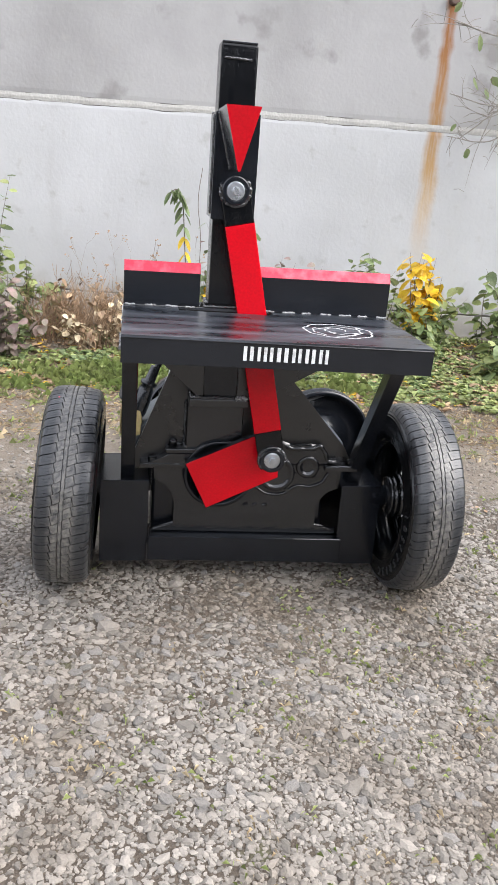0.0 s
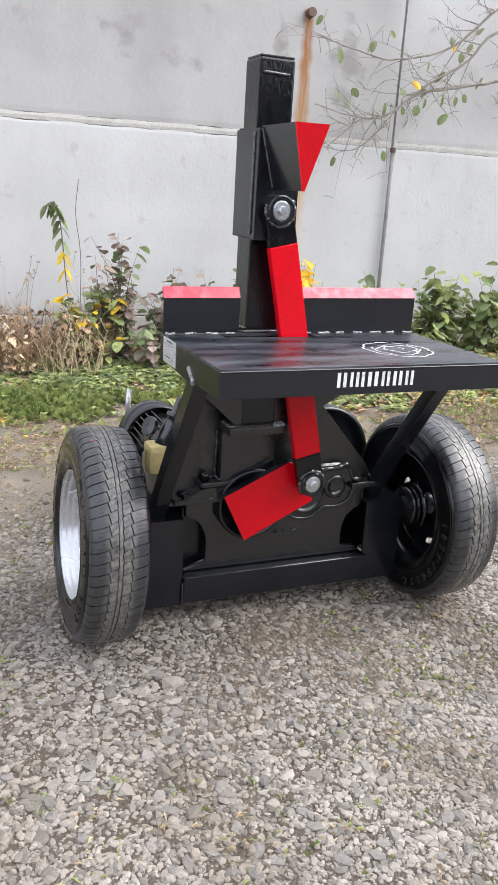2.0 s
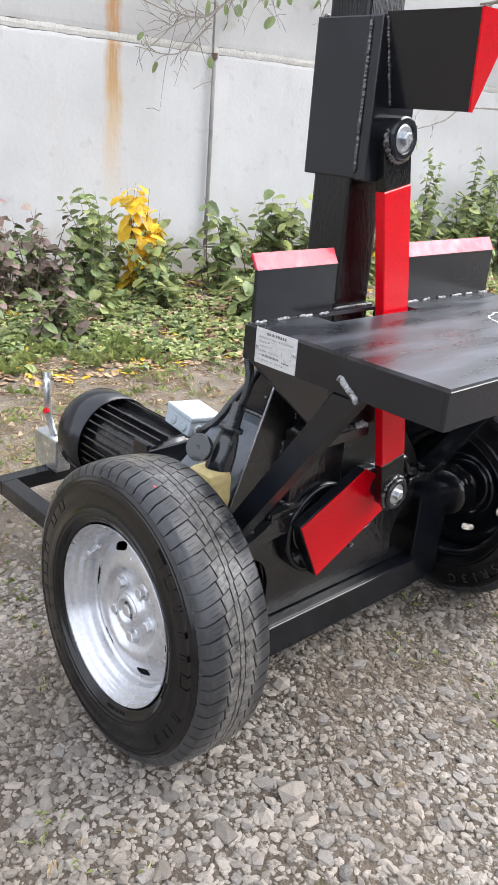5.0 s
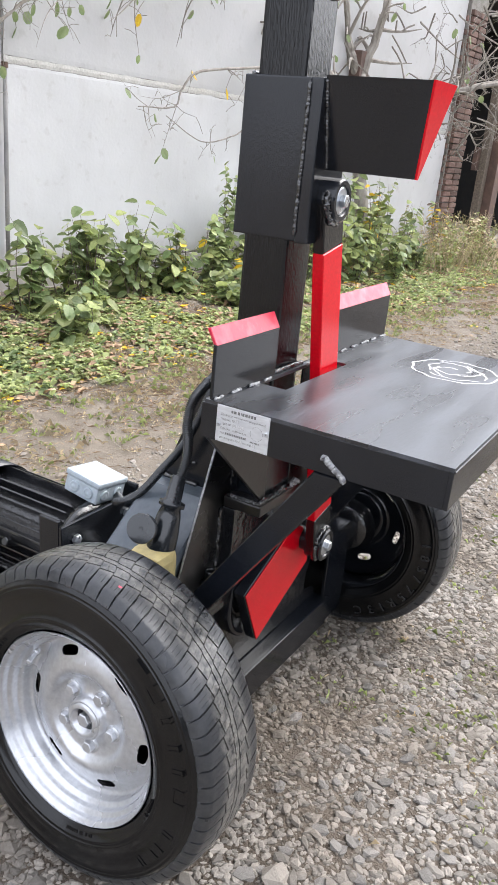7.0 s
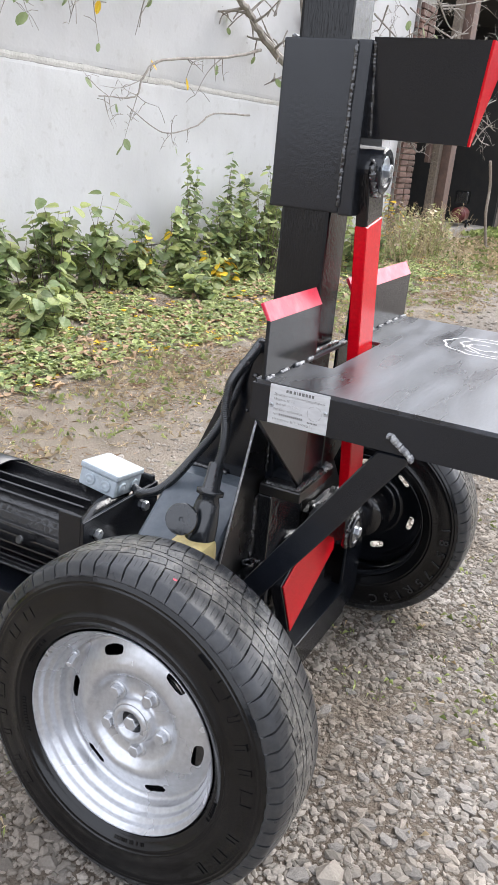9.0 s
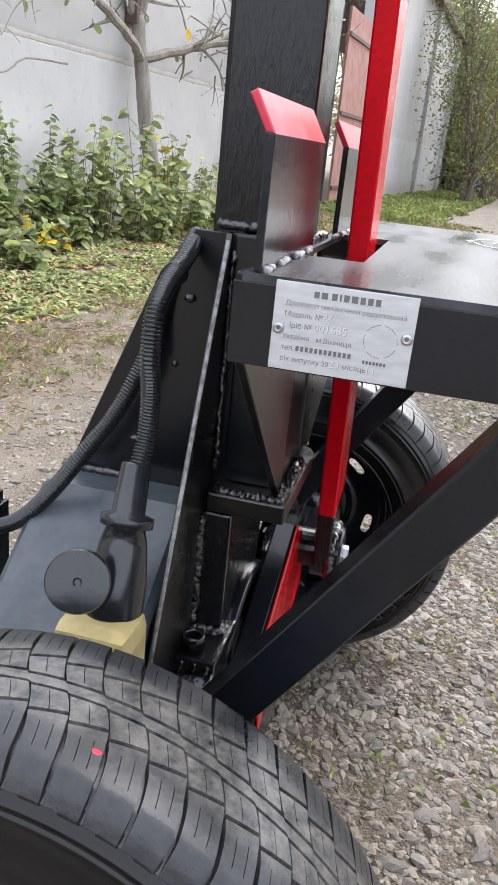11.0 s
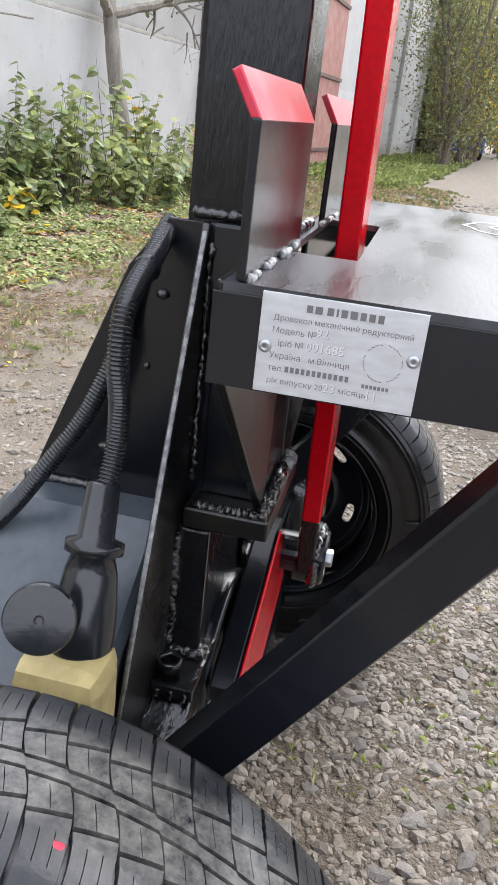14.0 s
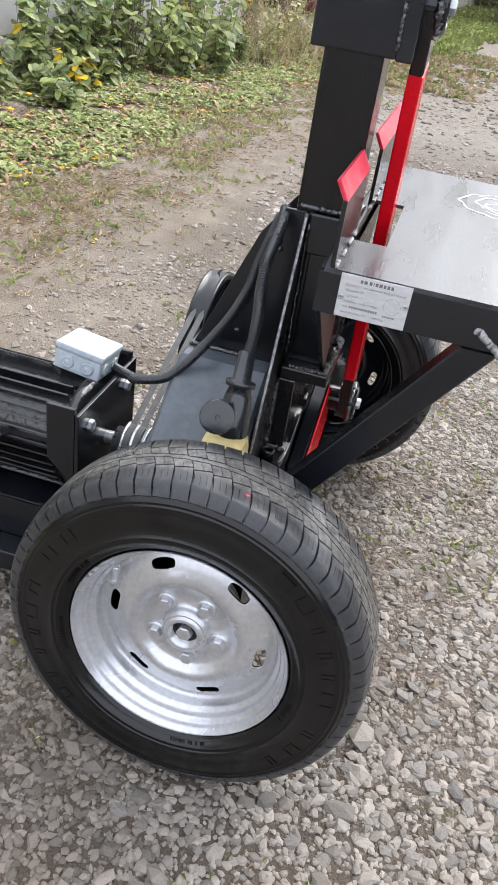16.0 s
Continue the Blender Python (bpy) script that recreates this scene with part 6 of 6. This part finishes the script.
def ground_cover(name, label, region, count, lo, hi, mats, seed, flat=0.5, slim=1.0, patchy=1.0, fade=None):
    """Many small leaves rising from the ground, one mesh a material."""
    rnd = random.Random(seed)
    for mi, m_ in enumerate(mats):
        bm_v, bm_f = [], []
        for _ in range(count // len(mats)):
            x, d = region(rnd)
            p = by_wall(x, d)
            keep = 0.5 + patchy * (0.9 * noise.noise((p.x * 1.7, p.y * 1.7, seed * 1.3)) + 0.9 * noise.noise((p.x * 5.0, p.y * 5.0, seed * 2.3)))
            if fade:
                keep *= min(1, max(0, (fade[1] - d) / (fade[1] - fade[0])))
            if rnd.random() > keep:
                continue
            z = relief(p.x, p.y) + 0.005
            for _k in range(rnd.randint(2, 4)):
                a = rnd.uniform(0, 2 * math.pi)
                n_ = rnd.uniform(lo, hi)
                w = n_ * rnd.uniform(0.4, 0.7) * slim
                o = Vector((math.cos(a), math.sin(a), 0))
                s = Vector((-o.y, o.x, 0)) * w * 0.5
                b0 = Vector((p.x + rnd.uniform(-0.02, 0.02), p.y + rnd.uniform(-0.02, 0.02), z))
                m1 = b0 + o * n_ * 0.5 + Vector((0, 0, n_ * rnd.uniform(0.3, 0.9) * (1.2 - flat)))
                m2 = b0 + o * n_ + Vector((0, 0, n_ * rnd.uniform(0.05, 0.6) * (1.2 - flat)))
                i = len(bm_v)
                if slim > 0.5:
                    # a rounded blade with a short tip
                    q1, q2 = b0.lerp(m1, 0.55), m1.lerp(m2, 0.45)
                    bm_v += [tuple(b0), tuple(q1 + s * 0.8), tuple(q2 + s * 0.95), tuple(m2), tuple(q2 - s * 0.95), tuple(q1 - s * 0.8)]
                    bm_f += [(i, i + 1, i + 2), (i, i + 2, i + 4), (i, i + 4, i + 5), (i + 2, i + 3, i + 4)]
                else:
                    bm_v += [tuple(b0), tuple(m1 + s), tuple(m2), tuple(m1 - s)]
                    bm_f += [(i, i + 1, i + 2), (i, i + 2, i + 3)]
        me_ = bpy.data.meshes.new(name)
        me_.from_pydata(bm_v, [], bm_f)
        me_.materials.append(m_)
        tagged(new(name, me_), label, "ground cover", kind="stuff")


ground_cover("weeds", "low green weeds covering the bank by the wall", lambda r: (r.uniform(1.0, 9.0), r.uniform(0.2, 2.0)), 38000, 0.02, 0.07, [LEAF, LEAFPALE, LEAFPALE, LEAFPALE, LEAFPALE, LEAFPALE, LEAFBROWN], 11, 0.4, 0.9, 1.3, (1.0, 1.9))
ground_cover("weeds", "low green weeds along the wall", lambda r: (r.uniform(-3.0, 1.6), r.uniform(0.6, 1.75)), 9000, 0.025, 0.07, [LEAF, LEAFPALE], 12, 0.4, 1.0, 1.2, (1.2, 1.75))
ground_cover("grass", "short green grass strip", lambda r: (r.uniform(-3.0, 1.2), r.gauss(1.50, 0.13)), 5200, 0.03, 0.07, [GRASS], 13, 0.2, 0.4, 1.3)
ground_cover("dry_litter", "dry grass and withered litter", lambda r: (r.uniform(-3.0, 9.5), r.uniform(0.4, 2.6)), 80000, 0.012, 0.045, [STRAW, DRYBROWN, LEAFBROWN, STRAW], 14, 1.0, 0.16, 1.0, (1.7, 2.7))
ground_cover("grass", "thin worn grass between earth and weeds", lambda r: (r.uniform(-1.0, 9.5), r.uniform(1.3, 2.7)), 9000, 0.015, 0.045, [LEAFPALE, STRAW], 23, 0.3, 0.16, 1.9, (2.0, 2.7))
ground_cover("leaf_litter", "withered brown leaves between the weeds", lambda r: (r.uniform(-3.0, 9.0), r.uniform(0.3, 1.75)), 8000, 0.02, 0.05, [LEAFBROWN, LEAFBROWN, LEAFYELLOW], 17, 0.8, 1.2, 1.2)
ground_cover("grass", "thin dry and green grass by the gate", lambda r: (r.uniform(8.5, 14.0), r.uniform(0.4, 3.4)), 12000, 0.03, 0.10, [GRASS, STRAW, STRAW], 18, 0.4, 0.3, 1.3, (2.2, 3.4))
ground_cover("grass", "green grass verge by the track", lambda r: (r.uniform(13.0, 34.0), r.uniform(0.1, 2.6)), 22000, 0.06, 0.16, [GRASS, GRASS, LEAFPALE], 15, 0.3, 0.35, 0.7, (1.8, 2.6))
ground_cover("fallen_leaves", "few fallen leaves on the yard", lambda r: (r.uniform(-2.0, 6.0), r.uniform(1.7, 3.6)), 60, 0.018, 0.034, [LEAFBROWN, LEAFBROWN, LEAFYELLOW], 16, 1.1, 1.3, 0.4)
ground_cover("moss_tufts", "small tufts of moss and grass in the gravel", lambda r: (r.uniform(-1.6, 4.0), r.uniform(2.2, 5.0)), 6000, 0.008, 0.022, [GRASS, LEAFPALE, STRAW], 19, 0.3, 0.4, 2.2, (2.6, 9.0))
ground_cover("moss", "moss and tiny grass creeping between the stones", lambda r: (r.uniform(-1.4, -0.45), r.uniform(4.3, 5.3)), 900, 0.005, 0.012, [GRASS], 29, 0.5, 0.4, 2.6)
for k, (x, d) in enumerate(((3.1, 1.15), (3.5, 1.0), (2.7, 1.25), (4.0, 1.3))):
    p = by_wall(x, d)
    fl = thing("small_flower", "small yellow flower among the weeds", "flower", "yellow flowers", at=(p.x, p.y, relief(p.x, p.y)))
    part("stalk", sweep(NB(), [Vector((0, 0, 0)), Vector((0.005, 0, 0.05)), Vector((0.0, 0, 0.1))], 0.0015, 5), GRASS, fl)
    part("bloom", lathe(NB(), [(0.004, 0), (0.016, 0.006), (0.018, 0.010), (0.010, 0.012), (0.002, 0.010)], 14, Matrix.Translation((0, 0, 0.098))), LEAFYELLOW, fl)


# ---- trees ----
def limb(bm, pts, r0, r1, seed, twigs=None, tw=0.5, seg=8):
    """A tapering limb with crooked twigs."""
    rnd = random.Random(seed)
    line = spline(pts, 8)
    line = [p + Vector([rnd.uniform(-1, 1) * r0 * (0.06 if r0 > 0.06 else 0.22) for _ in range(3)]) if 0 < i < len(line) - 1 else p for i, p in enumerate(line)]
    k = len(line)
    sweep(bm, line, lambda i: r0 + (r1 - r0) * i / k, seg)
    tips = []
    for _ in range(twigs or 0):
        i = rnd.randint(k // 5, k - 2)
        d = (line[i + 1] - line[i]).normalized()
        side = Vector((rnd.uniform(-1, 1), rnd.uniform(-0.6, 0.6), rnd.uniform(-0.8, 0.9))).normalized()
        n_ = tw * rnd.uniform(0.4, 1.0)
        q = line[i] + (d * 0.7 + side) * n_ * 0.5
        e = q + (d * 0.4 + side + Vector((0, 0, rnd.uniform(-0.5, 0.5)))) * n_ * 0.5
        tl = spline([line[i], q, e], 4)
        rr = max(0.003, (r0 + (r1 - r0) * i / k) * 0.45)
        sweep(bm, tl, lambda i2: rr * (1.1 - i2 / 9), 5)
        tips.append(e)
        for _2 in range(3):
            p2 = tl[rnd.randint(2, len(tl) - 1)]
            e2 = p2 + Vector((rnd.uniform(-1, 1), rnd.uniform(-0.6, 0.6), rnd.uniform(-0.7, 0.8))).normalized() * n_ * rnd.uniform(0.25, 0.5)
            sweep(bm, [p2, p2.lerp(e2, 0.5) + Vector((0, 0, 0.01)), e2], max(0.002, rr * 0.45), 4)
            tips.append(e2)
    return tips


box_rust = tagged(part("rusty_box", box(NB(), (6.93, 7.12), (-0.13, 0.0), (1.92, 2.22), 0.006), RUSTY), "small rusty steel box fixed to the wall", "box")
box_rust.matrix_basis = WALL
tree = thing("fruit_tree", "half-bare fruit tree with crooked branches and few leaves", "tree", at=(7.0, 2.75, 0.02))
bm = NB()
limb(bm, [(0, 0, -0.05), (0.01, 0.08, 0.5), (-0.03, 0.17, 1.05), (-0.02, 0.24, 1.5), (-0.02, 0.31, 1.97)], 0.088, 0.062, 1, seg=14)
part("trunk", bm, BARK, tree, "grey-brown trunk", True)
bm = NB()
tips = []
tips += limb(bm, [(-0.02, 0.31, 1.93), (-0.2, 0.42, 2.3), (-0.4, 0.5, 3.1)], 0.06, 0.03, 2, 8, 0.7)
tips += limb(bm, [(-0.02, 0.31, 1.93), (0.12, 0.2, 2.5), (0.25, 0.15, 3.3)], 0.055, 0.03, 3, 8, 0.7)
tips += limb(bm, [(-0.05, 0.25, 1.6), (0.7, -0.2, 1.85), (1.7, -0.8, 2.15), (3.0, -1.2, 2.5)], 0.05, 0.012, 4, 26, 0.8)


def at_tree(*pts):
    """Places by the wall, as seen from the tree's foot."""
    return [by_wall(x, d, z) - Vector((7.0, 2.75, 0.02)) for x, d, z in pts]


tips += limb(bm, [Vector((-0.03, 0.25, 1.6))] + at_tree((6.4, 0.32, 1.75), (5.8, 0.22, 2.04), (5.4, 0.2, 2.27), (4.88, 0.2, 2.48)), 0.045, 0.024, 5, 10, 0.5)
tips += limb(bm, at_tree((4.88, 0.2, 2.46), (4.5, 0.2, 2.37), (3.9, 0.2, 2.24), (3.28, 0.2, 2.08), (2.8, 0.2, 1.98), (2.49, 0.2, 1.91)), 0.020, 0.006, 6, 26, 0.42)
tips += limb(bm, at_tree((5.7, 0.2, 1.98), (5.2, 0.2, 1.86), (4.29, 0.2, 1.72), (4.06, 0.2, 1.57), (3.97, 0.2, 1.43), (3.58, 0.2, 1.40)), 0.014, 0.004, 7, 14, 0.32)
tips += limb(bm, at_tree((5.6, 0.2, 1.42), (5.03, 0.2, 1.39), (4.76, 0.2, 1.27), (4.33, 0.2, 1.20), (3.89, 0.2, 1.36)), 0.009, 0.003, 8, 6, 0.25)
tips += limb(bm, at_tree((3.6, 0.2, 2.55), (3.16, 0.2, 2.38), (2.97, 0.2, 2.18), (2.67, 0.2, 2.0), (2.37, 0.2, 1.77), (2.15, 0.2, 1.71), (1.91, 0.2, 1.52)), 0.012, 0.003, 9, 20, 0.36)
tips += limb(bm, at_tree((3.5, 0.2, 2.75), (3.16, 0.2, 2.54), (2.82, 0.2, 2.26), (2.38, 0.2, 2.14), (2.1, 0.2, 2.17), (1.76, 0.2, 2.24)), 0.012, 0.003, 10, 20, 0.36)
tips += limb(bm, at_tree((3.0, 0.2, 2.03), (2.63, 0.2, 1.94), (2.33, 0.2, 1.76), (2.06, 0.2, 1.75), (1.8, 0.2, 1.80)), 0.009, 0.003, 11, 12, 0.26)
tips += limb(bm, at_tree((2.38, 0.2, 1.72), (2.13, 0.2, 1.52), (1.82, 0.2, 1.53)), 0.006, 0.0025, 12, 6, 0.2)
tips += limb(bm, at_tree((4.9, 0.2, 2.9), (4.5, 0.2, 2.7), (4.0, 0.2, 2.75), (3.5, 0.2, 2.75)), 0.018, 0.010, 13, 10, 0.4)
part("branch_crown", bm, BARK, tree)
bm = NB()
for k in range(60):
    rnd = random.Random(500 + k)
    a = Vector((rnd.uniform(0.6, 2.4), rnd.uniform(-1.2, 0.1), rnd.uniform(1.3, 2.9)))
    b = a + Vector((rnd.uniform(-0.3, 0.9), rnd.uniform(-0.5, 0.3), rnd.uniform(-0.35, 0.35)))
    limb(bm, [a, a.lerp(b, 0.5) + Vector((0, 0, rnd.uniform(-0.12, 0.08))), b], 0.011, 0.004, 600 + k, 3, 0.35, 5)
tagged(part("twig_tangle", bm, BARK, tree), "grey tangled bare twigs", kind="stuff")
rnd = random.Random(77)
leaf_green, leaf_yellow = [], []
for store, m_ in ((leaf_green, LEAF), (leaf_yellow, LEAFYELLOW)):
    bm = NB()
    leaf_mesh(bm, Vector((0, 0, 0)), (0, 0, -1), 0.10, 0.062, 0.0, random.Random(3))
    me_ = bpy.data.meshes.new("leaf")
    bm.to_mesh(me_)
    bm.free()
    me_.materials.append(m_)
    store.append(me_)
for k, e in enumerate(rnd.sample(tips, min(130, len(tips)))):
    if e.x < -4.8 and rnd.random() < 0.75:
        continue
    lf = new("leaf", (leaf_yellow if rnd.random() < 0.1 else leaf_green)[0])
    lf.parent = tree
    sc = rnd.uniform(0.6, 1.05)
    lf.matrix_basis = Matrix.Translation(e) @ pose(0, 0, 0, rnd.uniform(-40, 40), rnd.uniform(-40, 40), rnd.uniform(0, 360)) @ Matrix.Scale(sc, 4)


def far_tree(name, label, at, height, crown_r, mats, seed, trunks=3, count=2600, leaf=0.16):
    rnd = random.Random(seed)
    t = thing(name, label, "tree", "trees beyond the gate", at=at)
    bm = NB()
    centres = []
    for k in range(trunks):
        a = rnd.uniform(0, 2 * math.pi)
        tip = Vector((math.cos(a) * crown_r * 0.6, math.sin(a) * crown_r * 0.6, height * rnd.uniform(0.7, 1)))
        pts = [Vector((rnd.uniform(-0.2, 0.2), rnd.uniform(-0.2, 0.2), -0.1)), tip * 0.35 + Vector((0.1, 0, 0.2)), tip]
        centres += limb(bm, pts, 0.11, 0.03, seed * 10 + k, 14, 1.6, 6)
    part("trunk", bm, TWIG, t)
    for m_ in mats:
        bv, bf = [], []
        for _ in range(count // len(mats)):
            c = rnd.choice(centres) + Vector([rnd.gauss(0, 0.42) for _ in range(3)])
            a, b, g = (Vector([rnd.gauss(0, 1) for _ in range(3)]).normalized() * leaf * rnd.uniform(0.4, 1) for _ in range(3))
            i = len(bv)
            bv += [tuple(c), tuple(c + a), tuple(c + a * 0.5 + b * 0.6)]
            bf.append((i, i + 1, i + 2))
        me_ = bpy.data.meshes.new("crown")
        me_.from_pydata(bv, [], bf)
        me_.materials.append(m_)
        cr = new("crown", me_)
        cr.parent = t
    return t


AUTUMN = mat("olive_autumn_leaf", (0.22, 0.205, 0.075), 0.6, second=(0.15, 0.15, 0.06), scale=4, island=0.4, thin=0.4)
for k, (x, y, h, r) in enumerate(((24.5, -0.45, 6.5, 1.6), (28.0, -1.0, 7.0, 2.0), (33.0, -1.6, 8.0, 2.4), (38.0, 2.0, 9.0, 3.0), (44.0, -3.5, 9.0, 3.2), (50.0, 0.5, 11.0, 4.0), (52.0, -9.0, 10.0, 4.0), (47.0, 6.0, 10, 4.0), (40.0, -1.8, 7.0, 3.0), (56.0, -4.0, 12.0, 4.5), (60.0, 3.0, 13.0, 5.0), (36.0, 0.6, 6.0, 2.4))):
    far_tree("autumn_tree", "bushy autumn tree with thinning olive and yellow leaves", (x, y, 0), h, r, [AUTUMN, LEAF, AUTUMN, AUTUMN, LEAFPALE, LEAFYELLOW] if k % 3 == 1 else [AUTUMN, LEAF, AUTUMN], 200 + k, 4, 9000 if k < 3 else 14000, 0.14 if k < 3 else 0.28)

# ---- crushed stone, nearest last ----
ICO = bmesh.new()
bmesh.ops.create_icosphere(ICO, subdivisions=1, radius=1.0)
iv = np.array([v.co[:] for v in ICO.verts])
ifc = np.array([[v.index for v in f.verts] for f in ICO.faces])
ICO.free()
t0 = (1 + 5 ** 0.5) / 2
bv0 = np.array([(-1, t0, 0), (1, t0, 0), (-1, -t0, 0), (1, -t0, 0), (0, -1, t0), (0, 1, t0), (0, -1, -t0), (0, 1, -t0), (t0, 0, -1), (t0, 0, 1), (-t0, 0, -1), (-t0, 0, 1)]) / 1.902
bf0 = np.array([(0, 11, 5), (0, 5, 1), (0, 1, 7), (0, 7, 10), (0, 10, 11), (1, 5, 9), (5, 11, 4), (11, 10, 2), (10, 7, 6), (7, 1, 8), (3, 9, 4), (3, 4, 2), (3, 2, 6), (3, 6, 8), (3, 8, 9), (4, 9, 5), (2, 4, 11), (6, 2, 10), (8, 6, 7), (9, 8, 1)])

bf0 = bf0[bv0[bf0].mean(1)[:, 2] > -0.6]


def gravel(name, label, x, y, per_m2, size, sigma, seed):
    g = np.random.RandomState(seed)
    cnt = int(per_m2 * (x[1] - x[0]) * (y[1] - y[0]))
    px, py = g.uniform(*x, cnt), g.uniform(*y, cnt)
    keep = np.array([g.rand() < (1.0 if b < 0.8 else max(0.25, 1.0 - (b - 0.8) / 0.5)) * (0.5 + 0.5 * min(1, max(0, 0.75 + 1.6 * noise.noise((a * 0.9, b * 0.9, 5.0))))) for a, b in zip(px, py)])
    keep &= g.rand(cnt) < np.clip(np.minimum(np.minimum(px - x[0], x[1] - px), np.minimum(py - y[0], y[1] - py)) / 0.3, 0.08, 1)
    px, py = px[keep], py[keep]
    cnt = len(px)
    cv, cf = bv0, bf0
    nv = len(cv)
    sz = np.clip(size * np.exp(g.normal(0, sigma, cnt)), size * 0.4, size * 2.1)
    vs = cv[None] * (1 + g.uniform(-0.28, 0.28, (cnt, nv, 1)))
    vs[..., 2] = np.minimum(vs[..., 2], 0.72 + 0.15 * g.uniform(-1, 1, (cnt, 1)))
    sc = np.stack([sz * g.uniform(0.8, 1.35, cnt), sz * g.uniform(0.65, 1.0, cnt), sz * g.uniform(0.45, 0.78, cnt)], 1)
    vs = vs * sc[:, None, :]
    a = g.uniform(0, 2 * np.pi, cnt)
    c, s = np.cos(a)[:, None], np.sin(a)[:, None]
    tl = g.uniform(-0.35, 0.35, cnt)[:, None]
    X, Y, Z = vs[..., 0], vs[..., 1], vs[..., 2]
    Y, Z = Y * np.cos(tl) - Z * np.sin(tl), Y * np.sin(tl) + Z * np.cos(tl)
    X, Y = X * c - Y * s, X * s + Y * c
    gz = np.array([relief(p, q) for p, q in zip(px, py)])
    out = np.stack([X + px[:, None], Y + py[:, None], Z + (gz + sc[:, 2] * g.uniform(-0.45, 0.28, cnt))[:, None]], 2).reshape(-1, 3)
    fc = (cf[None] + (np.arange(cnt) * nv)[:, None, None]).reshape(-1, 3)
    me_ = bpy.data.meshes.new(name)
    me_.from_pydata(out.tolist(), [], fc.tolist())
    me_.materials.append(STONE)
    return tagged(new(name, me_), label, "gravel", kind="stuff")


gravel("gravel", "fine grey chippings pressed into the yard", (-1.6, 1.35), (-1.65, 0.75), 10500, 0.0053, 0.40, 1)
gravel("gravel", "grey crushed stone pressed into the yard", (-1.6, 1.9), (-1.7, 1.35), 3300, 0.0078, 0.36, 5)
gravel("gravel", "fine grey chippings pressed into the yard", (-1.2, 1.0), (-1.75, -0.5), 9500, 0.0048, 0.35, 11)
gravel("gravel", "fine grey chippings pressed into the yard", (1.35, 3.2), (-1.8, 0.8), 3900, 0.0064, 0.35, 7)
gravel("gravel", "grey crushed stone pressed into the yard", (1.9, 5.0), (-2.2, 0.9), 780, 0.0125, 0.4, 2)
gravel("gravel", "scattered grey stones on the yard", (-3.6, 5.6), (-4.2, 1.0), 190, 0.0115, 0.4, 8)
gravel("gravel", "coarser stone on the track", (5.0, 12.0), (-3.0, 0.9), 160, 0.020, 0.4, 3)
gravel("gravel", "coarser stone on the yard", (-1.7, 1.9), (-1.4, 0.9), 70, 0.0150, 0.25, 4)
gravel("gravel", "scattered stones on bare earth", (-2.5, 6.0), (0.9, 2.0), 260, 0.009, 0.45, 6)
rnd = random.Random(21)
for k in range(12):
    g = np.random.RandomState(900 + k)
    vs = iv * (1 + g.uniform(-0.22, 0.22, (len(iv), 1))) * np.array([1.2, 0.85, 0.5])
    vs[:, 2] = np.minimum(vs[:, 2], 0.36)
    me_ = bpy.data.meshes.new("stone")
    me_.from_pydata(vs.tolist(), [], ifc.tolist())
    me_.materials.append(STONE1)
    for j in range(24):
        x, y = rnd.uniform(-1.2, 1.3), rnd.uniform(-1.1, 0.1)
        if rnd.random() < 0.5:
            x, y = rnd.uniform(-1.0, 0.6), rnd.uniform(-1.0, -0.25)
        st = new("stone", me_)
        st.parent = ground
        sz = rnd.uniform(0.011, 0.019)
        st.matrix_basis = Matrix.Translation((x, y, relief(x, y) + sz * 0.1)) @ pose(0, 0, 0, rnd.uniform(-15, 15), rnd.uniform(-15, 15), rnd.uniform(0, 360)) @ Matrix.Scale(sz, 4)

# bricks of the pier
bk = bpy.data.meshes.new("brick")
bm = box(NB(), (-0.12, 0.12), (-0.057, 0.057), (-0.0325, 0.0325), 0.005)
bm.to_mesh(bk)
bm.free()
bk.materials.append(BRICK)
rnd = random.Random(31)
for row in range(40):
    z = 0.04 + row * 0.077
    for k in range(2):
        b = new("brick", bk)
        b.parent = pier
        b.matrix_basis = pose(9.92 + k * 0.25 + (0.0 if row % 2 else 0.012), -0.012 + rnd.uniform(-0.008, 0.004), z, 0, 0, rnd.uniform(-1, 1))
    b = new("brick", bk)
    b.parent = pier
    b.matrix_basis = pose(9.80, 0.10 + (0.06 if row % 2 else 0.0), z, 0, 0, 90)
